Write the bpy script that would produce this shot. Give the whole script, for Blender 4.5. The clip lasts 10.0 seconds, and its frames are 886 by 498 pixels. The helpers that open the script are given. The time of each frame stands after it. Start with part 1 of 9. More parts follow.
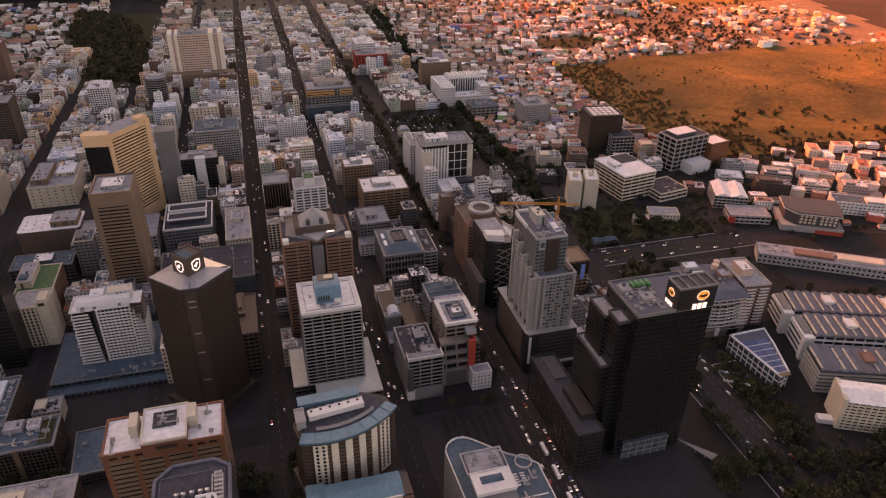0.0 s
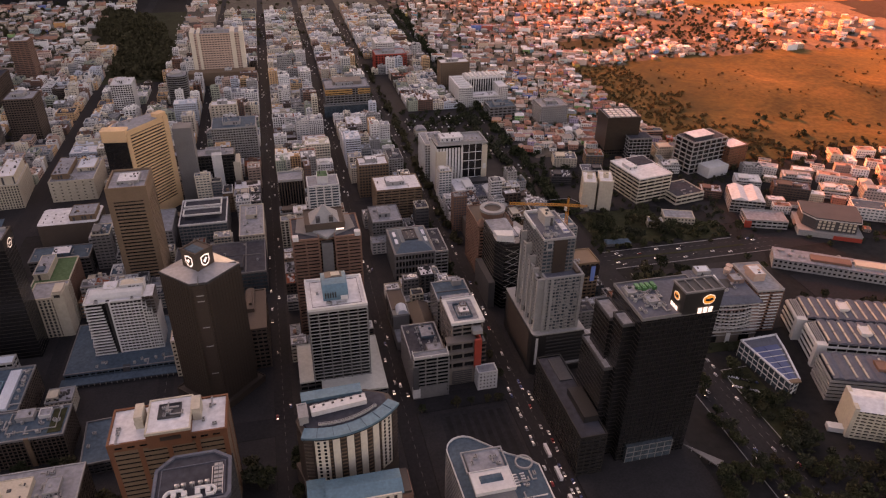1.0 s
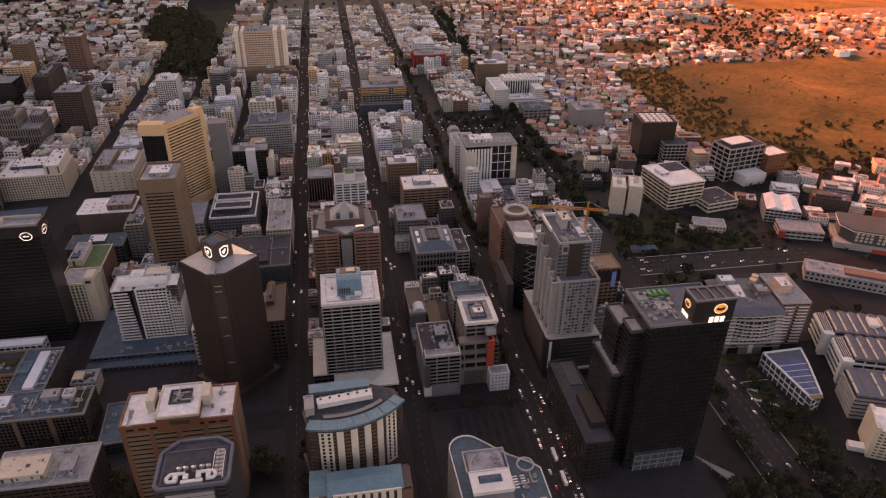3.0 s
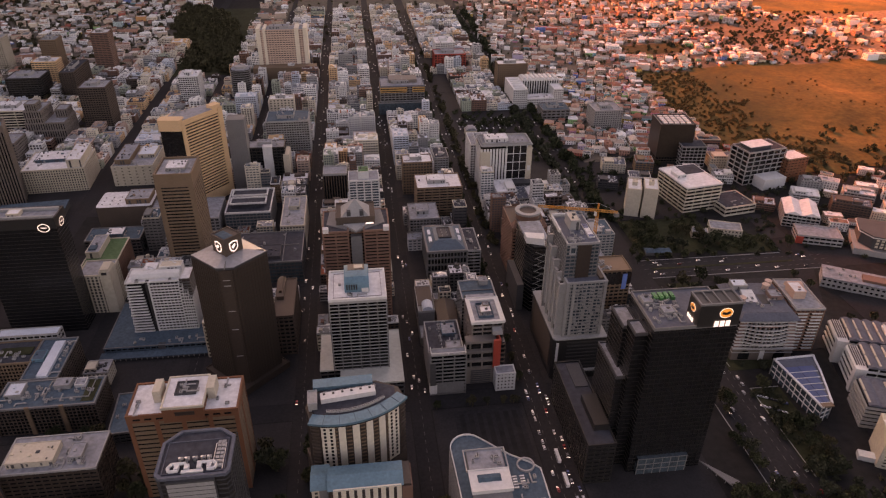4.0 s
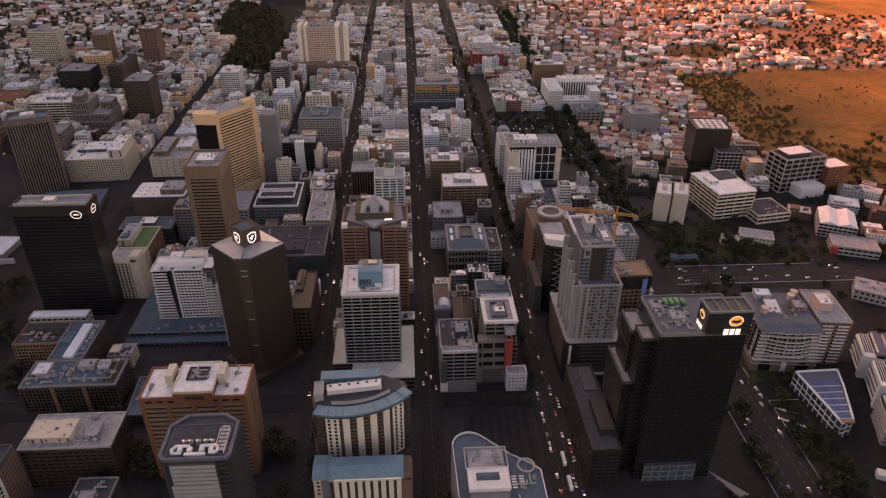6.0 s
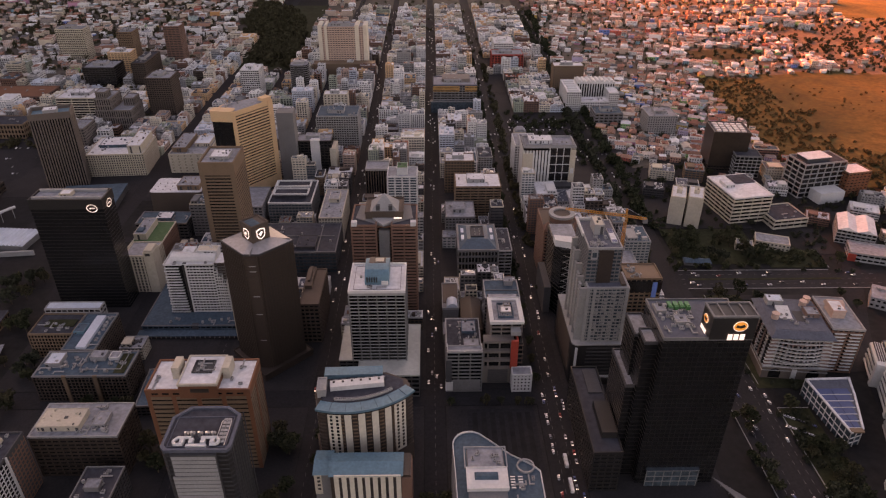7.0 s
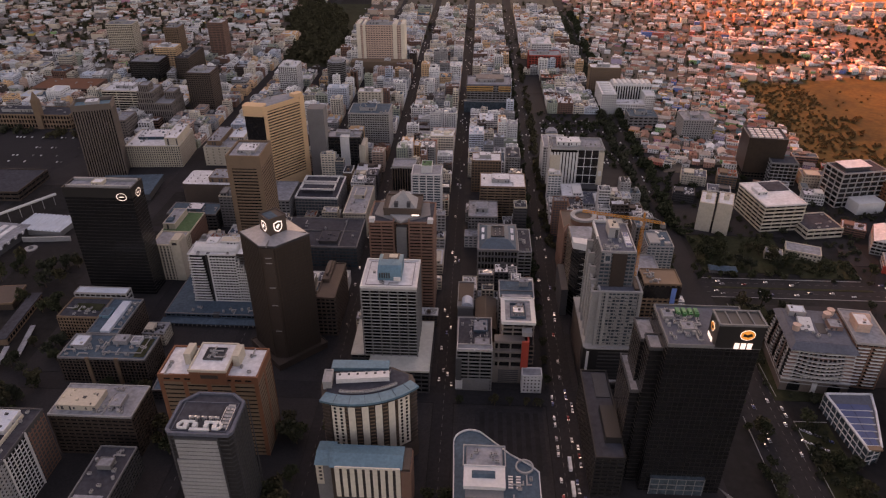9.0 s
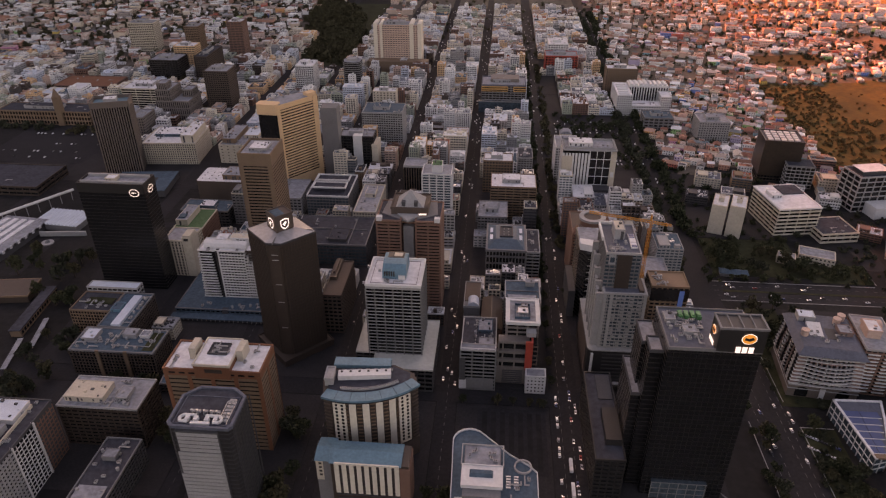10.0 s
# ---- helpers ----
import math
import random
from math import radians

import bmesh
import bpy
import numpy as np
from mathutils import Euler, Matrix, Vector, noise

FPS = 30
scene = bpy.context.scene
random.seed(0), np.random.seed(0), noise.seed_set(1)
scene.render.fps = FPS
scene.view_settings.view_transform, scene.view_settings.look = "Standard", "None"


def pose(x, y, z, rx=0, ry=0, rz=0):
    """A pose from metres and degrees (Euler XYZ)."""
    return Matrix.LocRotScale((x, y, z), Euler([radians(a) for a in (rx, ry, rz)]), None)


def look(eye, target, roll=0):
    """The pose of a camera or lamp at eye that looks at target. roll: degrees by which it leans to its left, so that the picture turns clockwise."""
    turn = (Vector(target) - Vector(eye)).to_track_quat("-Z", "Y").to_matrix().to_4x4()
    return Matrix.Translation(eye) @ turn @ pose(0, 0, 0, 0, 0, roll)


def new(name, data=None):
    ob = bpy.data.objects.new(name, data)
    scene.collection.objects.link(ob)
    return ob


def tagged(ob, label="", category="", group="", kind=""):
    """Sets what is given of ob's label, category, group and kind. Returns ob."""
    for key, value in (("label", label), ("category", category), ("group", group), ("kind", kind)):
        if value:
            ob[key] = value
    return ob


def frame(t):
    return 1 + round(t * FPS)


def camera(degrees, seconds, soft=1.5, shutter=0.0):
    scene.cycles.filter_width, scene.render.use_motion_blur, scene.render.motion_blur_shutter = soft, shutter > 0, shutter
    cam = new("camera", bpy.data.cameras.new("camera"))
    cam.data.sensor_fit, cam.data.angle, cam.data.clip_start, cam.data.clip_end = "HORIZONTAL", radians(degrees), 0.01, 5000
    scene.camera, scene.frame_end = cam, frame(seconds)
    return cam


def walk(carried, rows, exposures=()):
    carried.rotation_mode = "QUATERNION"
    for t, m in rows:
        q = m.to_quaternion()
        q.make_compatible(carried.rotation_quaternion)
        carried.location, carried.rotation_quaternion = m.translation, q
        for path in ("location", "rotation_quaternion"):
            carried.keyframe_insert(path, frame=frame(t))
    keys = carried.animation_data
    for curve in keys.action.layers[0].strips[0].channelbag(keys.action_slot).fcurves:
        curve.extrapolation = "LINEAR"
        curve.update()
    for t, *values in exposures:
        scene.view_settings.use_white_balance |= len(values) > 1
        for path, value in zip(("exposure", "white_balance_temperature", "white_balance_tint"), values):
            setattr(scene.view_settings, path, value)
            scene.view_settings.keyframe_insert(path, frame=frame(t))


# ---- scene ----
cam = camera(65.3, 10.0, soft=1.2)
SKY, SUN, SUN_SIZE, SUN_RGB = 0.07, 7.5, 16.0, (1.0, 0.235, 0.04)
EXPOSURES = [(0.0, 2.40, 11400, 46), (5.0, 2.34, 11100, 45), (10.0, 2.26, 10500, 42)]
PATH = [
    (0, (-0.066, -0.033, 401.268), (0.411, 1.621, 400.250), 1.0),
    (0.5, (5.252, -2.237, 401.336), (5.699, -0.575, 400.317), 0.9),
    (1, (10.854, -4.513, 401.436), (11.27, -2.843, 400.418), 0.9),
    (1.5, (16.341, -6.581, 401.575), (16.727, -4.903, 400.557), 0.8),
    (2, (22.066, -8.599, 401.672), (22.42, -6.913, 400.656), 0.8),
    (2.5, (27.647, -10.42, 401.752), (27.97, -8.728, 400.736), 0.7),
    (4, (45.157, -15.37, 402.046), (45.383, -13.664, 401.028), 0.6),
    (4.5, (50.929, -16.845, 402.091), (51.124, -15.136, 401.071), 0.5),
    (5, (56.829, -18.183, 402.147), (56.992, -16.47, 401.127), 0.5),
    (5.5, (62.654, -19.376, 402.158), (62.786, -17.66, 401.138), 0.4),
    (7, (80.688, -22.569, 402.229), (80.725, -20.848, 401.210), 0.3),
    (7.5, (86.596, -23.4, 402.255), (86.603, -21.679, 401.236), 0.2),
    (8, (92.717, -24.099, 402.295), (92.693, -22.379, 401.276), 0.1),
    (8.5, (98.652, -24.678, 402.284), (98.597, -22.958, 401.265), 0.1),
    (9, (104.728, -25.177, 402.294), (104.642, -23.459, 401.275), 0.1),
    (9.5, (110.716, -25.533, 402.305), (110.601, -23.816, 401.287), -0.0),
    (10, (116.871, -25.826, 402.305), (116.728, -24.111, 401.286), -0.1),
]
walk(cam, [(t, look(eye, target, roll)) for t, eye, target, roll in PATH], EXPOSURES)

# ---- world and sun: a low evening sun beyond an added ridge, soft dusk sky ----
SUN_EL, SUN_AZ = 19.0, -21.0          # degrees above the horizon, degrees clockwise from +y
world = bpy.data.worlds.new("evening_sky")
scene.world = world
world.use_nodes = True
wn = world.node_tree.nodes
sky = wn.new("ShaderNodeTexSky")
sky.sky_type, sky.sun_disc = "NISHITA", False
sky.sun_elevation, sky.sun_rotation = radians(SUN_EL), radians(SUN_AZ)
sky.air_density, sky.dust_density, sky.ozone_density = 1.0, 2.5, 1.0
wn["Background"].inputs["Strength"].default_value = SKY
world.node_tree.links.new(sky.outputs["Color"], wn["Background"].inputs["Color"])
sun_data = bpy.data.lights.new("sun", "SUN")
sun_data.energy, sun_data.angle, sun_data.color = SUN, radians(SUN_SIZE), SUN_RGB
sun = new("sun", sun_data)
az, el = radians(SUN_AZ), radians(SUN_EL)
sun.matrix_world = look((0, 0, 900), Vector((0, 0, 900)) - Vector((math.sin(az) * math.cos(el), math.cos(az) * math.cos(el), math.sin(el))))


# ---- materials ----
def surface(name, colour, rough=0.8, metal=0.0, vary=0.25, grain=1.2, patch=0.08, bump=0.3, tints=None, spec=0.5):
    """A procedural surface: colour varied by a fine and a broad noise, with fine relief; tints: colours picked per object."""
    m = bpy.data.materials.new(name)
    m.use_nodes = True
    n, l = m.node_tree.nodes, m.node_tree.links
    b = n["Principled BSDF"]
    b.inputs["Roughness"].default_value, b.inputs["Metallic"].default_value = rough, metal
    b.inputs["Specular IOR Level"].default_value = spec
    tc = n.new("ShaderNodeTexCoord")
    fine, broad = n.new("ShaderNodeTexNoise"), n.new("ShaderNodeTexNoise")
    fine.inputs["Scale"].default_value, broad.inputs["Scale"].default_value = grain, patch
    fine.inputs["Detail"].default_value, broad.inputs["Detail"].default_value = 3, 6
    broad.inputs["Roughness"].default_value = 0.65
    for x in (fine, broad):
        l.new(tc.outputs["Object"], x.inputs["Vector"])
    add = n.new("ShaderNodeMath")
    add.operation = "ADD"
    l.new(fine.outputs["Fac"], add.inputs[0])
    l.new(broad.outputs["Fac"], add.inputs[1])
    rng = n.new("ShaderNodeMapRange")
    rng.inputs["From Min"].default_value, rng.inputs["From Max"].default_value = 0.6, 1.4
    rng.inputs["To Min"].default_value, rng.inputs["To Max"].default_value = 1 - vary, 1 + vary
    l.new(add.outputs[0], rng.inputs["Value"])
    mix = n.new("ShaderNodeVectorMath")
    mix.operation = "SCALE"
    l.new(rng.outputs[0], mix.inputs["Scale"])
    if tints:
        info, ramp = n.new("ShaderNodeObjectInfo"), n.new("ShaderNodeValToRGB")
        ramp.color_ramp.interpolation = "CONSTANT"
        while len(ramp.color_ramp.elements) < len(tints):
            ramp.color_ramp.elements.new(0.5)
        for i, c in enumerate(tints):
            ramp.color_ramp.elements[i].position = i / len(tints)
            ramp.color_ramp.elements[i].color = (*c, 1)
        l.new(info.outputs["Random"], ramp.inputs["Fac"])
        l.new(ramp.outputs["Color"], mix.inputs[0])
    else:
        mix.inputs[0].default_value = colour
    l.new(mix.outputs[0], b.inputs["Base Color"])
    if bump:
        bp = n.new("ShaderNodeBump")
        bp.inputs["Strength"].default_value, bp.inputs["Distance"].default_value = bump, 0.1
        l.new(fine.outputs["Fac"], bp.inputs["Height"])
        l.new(bp.outputs["Normal"], b.inputs["Normal"])
    return m


def lit(name, colour, strength):
    m = surface(name, colour, 0.4, vary=0.05, bump=0)
    b = m.node_tree.nodes["Principled BSDF"]
    b.inputs["Emission Color"].default_value, b.inputs["Emission Strength"].default_value = (*colour, 1), strength
    return m


def window_glass(name, colour, rough=0.12):
    """Panes with rooms behind them: each cell of about a window a little lighter or darker."""
    m = surface(name, colour, rough, vary=0.6, grain=0.35, patch=0.12, bump=0.0)
    return m


def meadow(name):
    """Dry slope grass: straw, olive and dark green in uneven drifts, with worn earth."""
    m = surface(name, (1, 1, 1), 0.95, vary=0.45, grain=0.12, patch=0.03, spec=0.2)
    n, l = m.node_tree.nodes, m.node_tree.links
    tc = n.new("ShaderNodeTexCoord")
    drift, ramp = n.new("ShaderNodeTexNoise"), n.new("ShaderNodeValToRGB")
    drift.inputs["Scale"].default_value, drift.inputs["Detail"].default_value, drift.inputs["Roughness"].default_value = 0.006, 7, 0.62
    drift.inputs["Distortion"].default_value = 0.6
    ramp.color_ramp.elements.new(0.5)
    ramp.color_ramp.elements.new(0.6)
    for e, (p, c) in zip(ramp.color_ramp.elements, ((0.36, (0.034, 0.034, 0.011)), (0.46, (0.062, 0.050, 0.015)), (0.56, (0.088, 0.064, 0.018)), (0.70, (0.14, 0.092, 0.030)))):
        e.position, e.color = p, (*c, 1)
    l.new(tc.outputs["Object"], drift.inputs["Vector"])
    l.new(drift.outputs["Fac"], ramp.inputs["Fac"])
    l.new(ramp.outputs["Color"], n["Vector Math"].inputs[0])
    return m


WALL_TINTS = [(0.78, 0.75, 0.70), (0.60, 0.47, 0.36), (0.82, 0.80, 0.77), (0.50, 0.25, 0.18), (0.70, 0.58, 0.44), (0.80, 0.77, 0.73), (0.34, 0.29, 0.26), (0.70, 0.52, 0.44), (0.84, 0.83, 0.81), (0.50, 0.38, 0.30)]
ROOF_TINTS = [(0.74, 0.73, 0.72), (0.22, 0.19, 0.18), (0.30, 0.12, 0.08), (0.36, 0.16, 0.11), (0.42, 0.24, 0.18), (0.80, 0.79, 0.77), (0.13, 0.12, 0.12), (0.40, 0.32, 0.27), (0.72, 0.70, 0.69), (0.34, 0.17, 0.12), (0.36, 0.36, 0.38), (0.50, 0.42, 0.36), (0.18, 0.21, 0.21), (0.26, 0.13, 0.09)]
BRIGHT_TINTS = [(0.60, 0.14, 0.10), (0.20, 0.44, 0.50), (0.70, 0.48, 0.14), (0.24, 0.48, 0.20), (0.62, 0.28, 0.38), (0.14, 0.24, 0.55), (0.70, 0.34, 0.14), (0.5, 0.42, 0.55), (0.62, 0.30, 0.22), (0.45, 0.60, 0.58)]
M = dict(
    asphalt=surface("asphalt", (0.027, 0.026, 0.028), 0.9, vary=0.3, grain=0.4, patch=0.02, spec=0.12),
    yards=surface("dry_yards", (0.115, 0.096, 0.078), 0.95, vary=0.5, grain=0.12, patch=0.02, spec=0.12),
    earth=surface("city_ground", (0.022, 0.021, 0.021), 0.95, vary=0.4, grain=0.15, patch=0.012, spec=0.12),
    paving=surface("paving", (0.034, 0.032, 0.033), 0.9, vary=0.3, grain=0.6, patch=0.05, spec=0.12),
    paint=surface("road_paint", (0.12, 0.12, 0.118), 0.8),
    grass=meadow("dry_grass"),
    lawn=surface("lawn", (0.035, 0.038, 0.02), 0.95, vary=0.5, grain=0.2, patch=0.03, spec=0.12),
    rock=surface("hill_scrub", (0.12, 0.10, 0.06), 0.95, vary=0.5, grain=0.05, patch=0.004, spec=0.12),
    scrub=surface("dry_scrub", (0.12, 0.085, 0.04), 0.95, vary=0.5, grain=0.5, patch=0.05, spec=0.12),
    bark=surface("bark", (0.08, 0.06, 0.045), 0.95),
    leaf=surface("foliage", (0.05, 0.06, 0.028), 0.9, vary=0.5, grain=0.6, patch=0.2, spec=0.15, tints=[(0.034, 0.042, 0.022), (0.05, 0.055, 0.028), (0.042, 0.047, 0.03), (0.06, 0.055, 0.03)]),
    glass=window_glass("dark_window_glass", (0.035, 0.038, 0.042)),
    glass_blue=window_glass("blue_window_glass", (0.05, 0.075, 0.09)),
    glass_black=window_glass("black_curtain_glass", (0.012, 0.012, 0.013), 0.25),
    white=surface("white_paint", (0.58, 0.575, 0.56), 0.7, vary=0.14, grain=0.5, patch=0.07),
    cream=surface("cream_render", (0.50, 0.44, 0.35), 0.8, vary=0.16, grain=0.5, patch=0.06),
    tan=surface("tan_stone", (0.19, 0.122, 0.078), 0.8, vary=0.18, grain=0.8, patch=0.06),
    yellow=surface("yellow_stone", (0.70, 0.44, 0.25), 0.75, vary=0.14, grain=0.8, patch=0.05),
    brown=surface("brown_facing", (0.082, 0.058, 0.046), 0.8, vary=0.2, grain=0.8, patch=0.07),
    darkbrown=surface("dark_brown_cladding", (0.046, 0.031, 0.024), 0.6, vary=0.25, grain=0.8, patch=0.05),
    brick=surface("terracotta_brick", (0.20, 0.075, 0.038), 0.85, vary=0.2, grain=1.5, patch=0.08),
    redbrown=surface("red_brown_brick", (0.20, 0.105, 0.075), 0.85, vary=0.2, grain=1.5, patch=0.08),
    red=surface("red_panel", (0.42, 0.05, 0.03), 0.6, vary=0.15),
    orange=surface("orange_panel", (0.50, 0.26, 0.09), 0.6, vary=0.15),
    grey=surface("grey_concrete", (0.165, 0.162, 0.16), 0.85, vary=0.2, grain=0.7, patch=0.06),
    lightgrey=surface("light_concrete", (0.30, 0.297, 0.29), 0.85, vary=0.18, grain=0.7, patch=0.06),
    podium=surface("pale_podium_screed", (0.50, 0.50, 0.45), 0.85, vary=0.15, grain=0.4, patch=0.07, spec=0.12),
    court=surface("dark_blue_copper", (0.04, 0.085, 0.12), 0.6, vary=0.3, grain=0.5, patch=0.12),
    taupe=surface("taupe_stone", (0.135, 0.105, 0.088), 0.8, vary=0.18, grain=0.8, patch=0.06),
    concrete=surface("warm_concrete", (0.175, 0.148, 0.132), 0.85, vary=0.2, grain=0.7, patch=0.06),
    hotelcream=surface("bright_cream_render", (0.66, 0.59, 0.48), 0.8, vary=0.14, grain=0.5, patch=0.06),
    rosestone=surface("rose_stone", (0.21, 0.135, 0.115), 0.85, vary=0.2, grain=0.8, patch=0.07),
    bronze=surface("bronze_tinted_glazing", (0.030, 0.022, 0.017), 0.35, vary=0.4, grain=0.35, patch=0.1, bump=0),
    sheet_metal=surface("dull_zinc_sheet", (0.27, 0.275, 0.29), 0.45, 0.35, vary=0.2, grain=0.4, patch=0.08),
    blush=surface("pink_washed_render", (0.52, 0.36, 0.29), 0.85, vary=0.18, grain=0.6, patch=0.07),
    sage=surface("sage_green_render", (0.34, 0.38, 0.30), 0.85, vary=0.18, grain=0.6, patch=0.07),
    # white for distant blocks only, brightened in colour to stand in for haze
    limewash=surface("haze_lifted_white", (0.76, 0.75, 0.72), 0.85, vary=0.14, grain=0.6, patch=0.07),
    darkgrey=surface("dark_concrete", (0.055, 0.055, 0.058), 0.8, vary=0.25, grain=0.7, patch=0.05),
    black=surface("black_cladding", (0.018, 0.017, 0.017), 0.5, vary=0.3),
    teal=surface("weathered_teal_sheet", (0.075, 0.185, 0.235), 0.6, vary=0.25, grain=0.5, patch=0.12),
    roofblue=surface("blue_grey_roof", (0.06, 0.10, 0.13), 0.8, vary=0.35, grain=0.4, patch=0.09, spec=0.12),
    roofwhite=surface("white_roof_coating", (0.62, 0.62, 0.63), 0.75, vary=0.25, grain=0.3, patch=0.08, spec=0.12),
    roofgrey=surface("grey_roof_felt", (0.25, 0.26, 0.28), 0.85, vary=0.4, grain=0.3, patch=0.08, spec=0.12),
    roofdark=surface("dark_roof_felt", (0.05, 0.053, 0.064), 0.85, vary=0.4, grain=0.3, patch=0.08, spec=0.12),
    roofgreen=surface("green_roof_felt", (0.07, 0.14, 0.07), 0.85, vary=0.3, grain=0.4, patch=0.1, spec=0.12),
    roofred=surface("rust_red_roof", (0.28, 0.085, 0.05), 0.85, vary=0.3, grain=0.8, patch=0.1, spec=0.12),
    metal=surface("galvanised_metal", (0.50, 0.51, 0.52), 0.4, 0.8, vary=0.15),
    machinegreen=surface("green_machine_paint", (0.04, 0.22, 0.08), 0.5),
    bannerblue=surface("blue_banner", (0.10, 0.22, 0.55), 0.6),
    slate=surface("slate_grey_roof", (0.105, 0.115, 0.14), 0.75, vary=0.25, grain=0.5, patch=0.1, spec=0.12),
    roofpale=surface("pale_blue_roof", (0.50, 0.56, 0.62), 0.7, vary=0.2),
    solar=surface("solar_panel_glass", (0.03, 0.06, 0.16), 0.4, vary=0.2),
    crane=surface("crane_orange_paint", (0.60, 0.24, 0.04), 0.5),
    rubber=surface("tyre_rubber", (0.02, 0.02, 0.02), 0.9),
    carpaint=surface("car_paint", (0.5, 0.5, 0.5), 0.3, vary=0.05, bump=0, tints=[(0.7, 0.7, 0.7), (0.55, 0.55, 0.56), (0.03, 0.03, 0.035), (0.7, 0.7, 0.68), (0.3, 0.02, 0.02), (0.25, 0.26, 0.28), (0.75, 0.75, 0.74), (0.05, 0.08, 0.2)]),
    housewall=surface("house_render", (0.5, 0.5, 0.5), 0.85, vary=0.15, grain=0.6, patch=0.12, tints=WALL_TINTS),
    houseroof=surface("house_roofing", (0.4, 0.4, 0.4), 0.85, vary=0.3, grain=0.5, patch=0.12, tints=ROOF_TINTS),
    bright=surface("bright_house_paint", (0.5, 0.5, 0.5), 0.8, vary=0.12, tints=BRIGHT_TINTS),
    sign_white=lit("lit_sign_white", (0.9, 0.9, 0.9), 0.2),
    sign_orange=lit("lit_sign_orange", (0.7, 0.30, 0.06), 0.15),
    lamp=lit("lamp_glow", (1.0, 0.93, 0.85), 1.6),
)


# ---- mesh helpers ----
class Geo:
    """Collects boxes, prisms and faces for one mesh; slot: material slot of what follows."""
    def __init__(self):
        self.v, self.f, self.s, self.slot = [], [], [], 0

    def face(self, pts):
        i = len(self.v)
        self.v += [tuple(p) for p in pts]
        self.f.append(tuple(range(i, i + len(pts))))
        self.s.append(self.slot)
        return self

    def box(self, x0, x1, y0, y1, z0, z1):
        i = len(self.v)
        self.v += [(x0, y0, z0), (x1, y0, z0), (x1, y1, z0), (x0, y1, z0), (x0, y0, z1), (x1, y0, z1), (x1, y1, z1), (x0, y1, z1)]
        self.f += [(i, i + 3, i + 2, i + 1), (i + 4, i + 5, i + 6, i + 7), (i, i + 1, i + 5, i + 4), (i + 1, i + 2, i + 6, i + 5), (i + 2, i + 3, i + 7, i + 6), (i + 3, i, i + 4, i + 7)]
        self.s += [self.slot] * 6
        return self

    def ring(self, x0, x1, y0, y1, z0, z1, t):
        self.box(x0, x1, y0, y0 + t, z0, z1).box(x0, x1, y1 - t, y1, z0, z1)
        return self.box(x0, x0 + t, y0 + t, y1 - t, z0, z1).box(x1 - t, x1, y0 + t, y1 - t, z0, z1)

    def band(self, x0, x1, y0, y1, z0, z1, t):
        """A ledge round four sides: outer faces and top."""
        i = len(self.v)
        o, n = [(x0, y0), (x1, y0), (x1, y1), (x0, y1)], [(x0 + t, y0 + t), (x1 - t, y0 + t), (x1 - t, y1 - t), (x0 + t, y1 - t)]
        self.v += [(x, y, z0) for x, y in o] + [(x, y, z1) for x, y in o] + [(x, y, z1) for x, y in n]
        self.f += [(i + k, i + (k + 1) % 4, i + 4 + (k + 1) % 4, i + 4 + k) for k in range(4)] + [(i + 4 + k, i + 4 + (k + 1) % 4, i + 8 + (k + 1) % 4, i + 8 + k) for k in range(4)]
        self.s += [self.slot] * 8
        return self

    def rib(self, x0, x1, y0, y1, z0, z1):
        """An upright rib: its four sides."""
        i = len(self.v)
        o = [(x0, y0), (x1, y0), (x1, y1), (x0, y1)]
        self.v += [(x, y, z0) for x, y in o] + [(x, y, z1) for x, y in o]
        self.f += [(i + k, i + (k + 1) % 4, i + 4 + (k + 1) % 4, i + 4 + k) for k in range(4)]
        self.s += [self.slot] * 4
        return self

    def prism(self, poly, z0, z1, top=None):
        """An upright prism over a counter-clockwise outline; top: another outline for its upper end."""
        n, i, top = len(poly), len(self.v), top or poly
        self.v += [(x, y, z0) for x, y in poly] + [(x, y, z1) for x, y in top]
        self.f += [tuple(range(i + n - 1, i - 1, -1)), tuple(range(i + n, i + 2 * n))]
        self.f += [(i + k, i + (k + 1) % n, i + n + (k + 1) % n, i + n + k) for k in range(n)]
        self.s += [self.slot] * (n + 2)
        return self

    def tube(self, a, b, r0, r1=None, n=8):
        a, b, r1 = Vector(a), Vector(b), r0 if r1 is None else r1
        q = (b - a).to_track_quat("Z", "Y")
        i = len(self.v)
        for p, r in ((a, r0), (b, r1)):
            self.v += [tuple(p + q @ Vector((r * math.cos(2 * math.pi * k / n), r * math.sin(2 * math.pi * k / n), 0))) for k in range(n)]
        self.f += [tuple(range(i + n - 1, i - 1, -1)), tuple(range(i + n, i + 2 * n))]
        self.f += [(i + k, i + (k + 1) % n, i + n + (k + 1) % n, i + n + k) for k in range(n)]
        self.s += [self.slot] * (n + 2)
        return self

    def mesh(self, name, *mats):
        me = bpy.data.meshes.new(name)
        me.from_pydata(self.v, [], self.f)
        for m in mats:
            me.materials.append(M[m] if isinstance(m, str) else m)
        if len(mats) > 1:
            me.polygons.foreach_set("material_index", self.s)
        me.update()
        return me


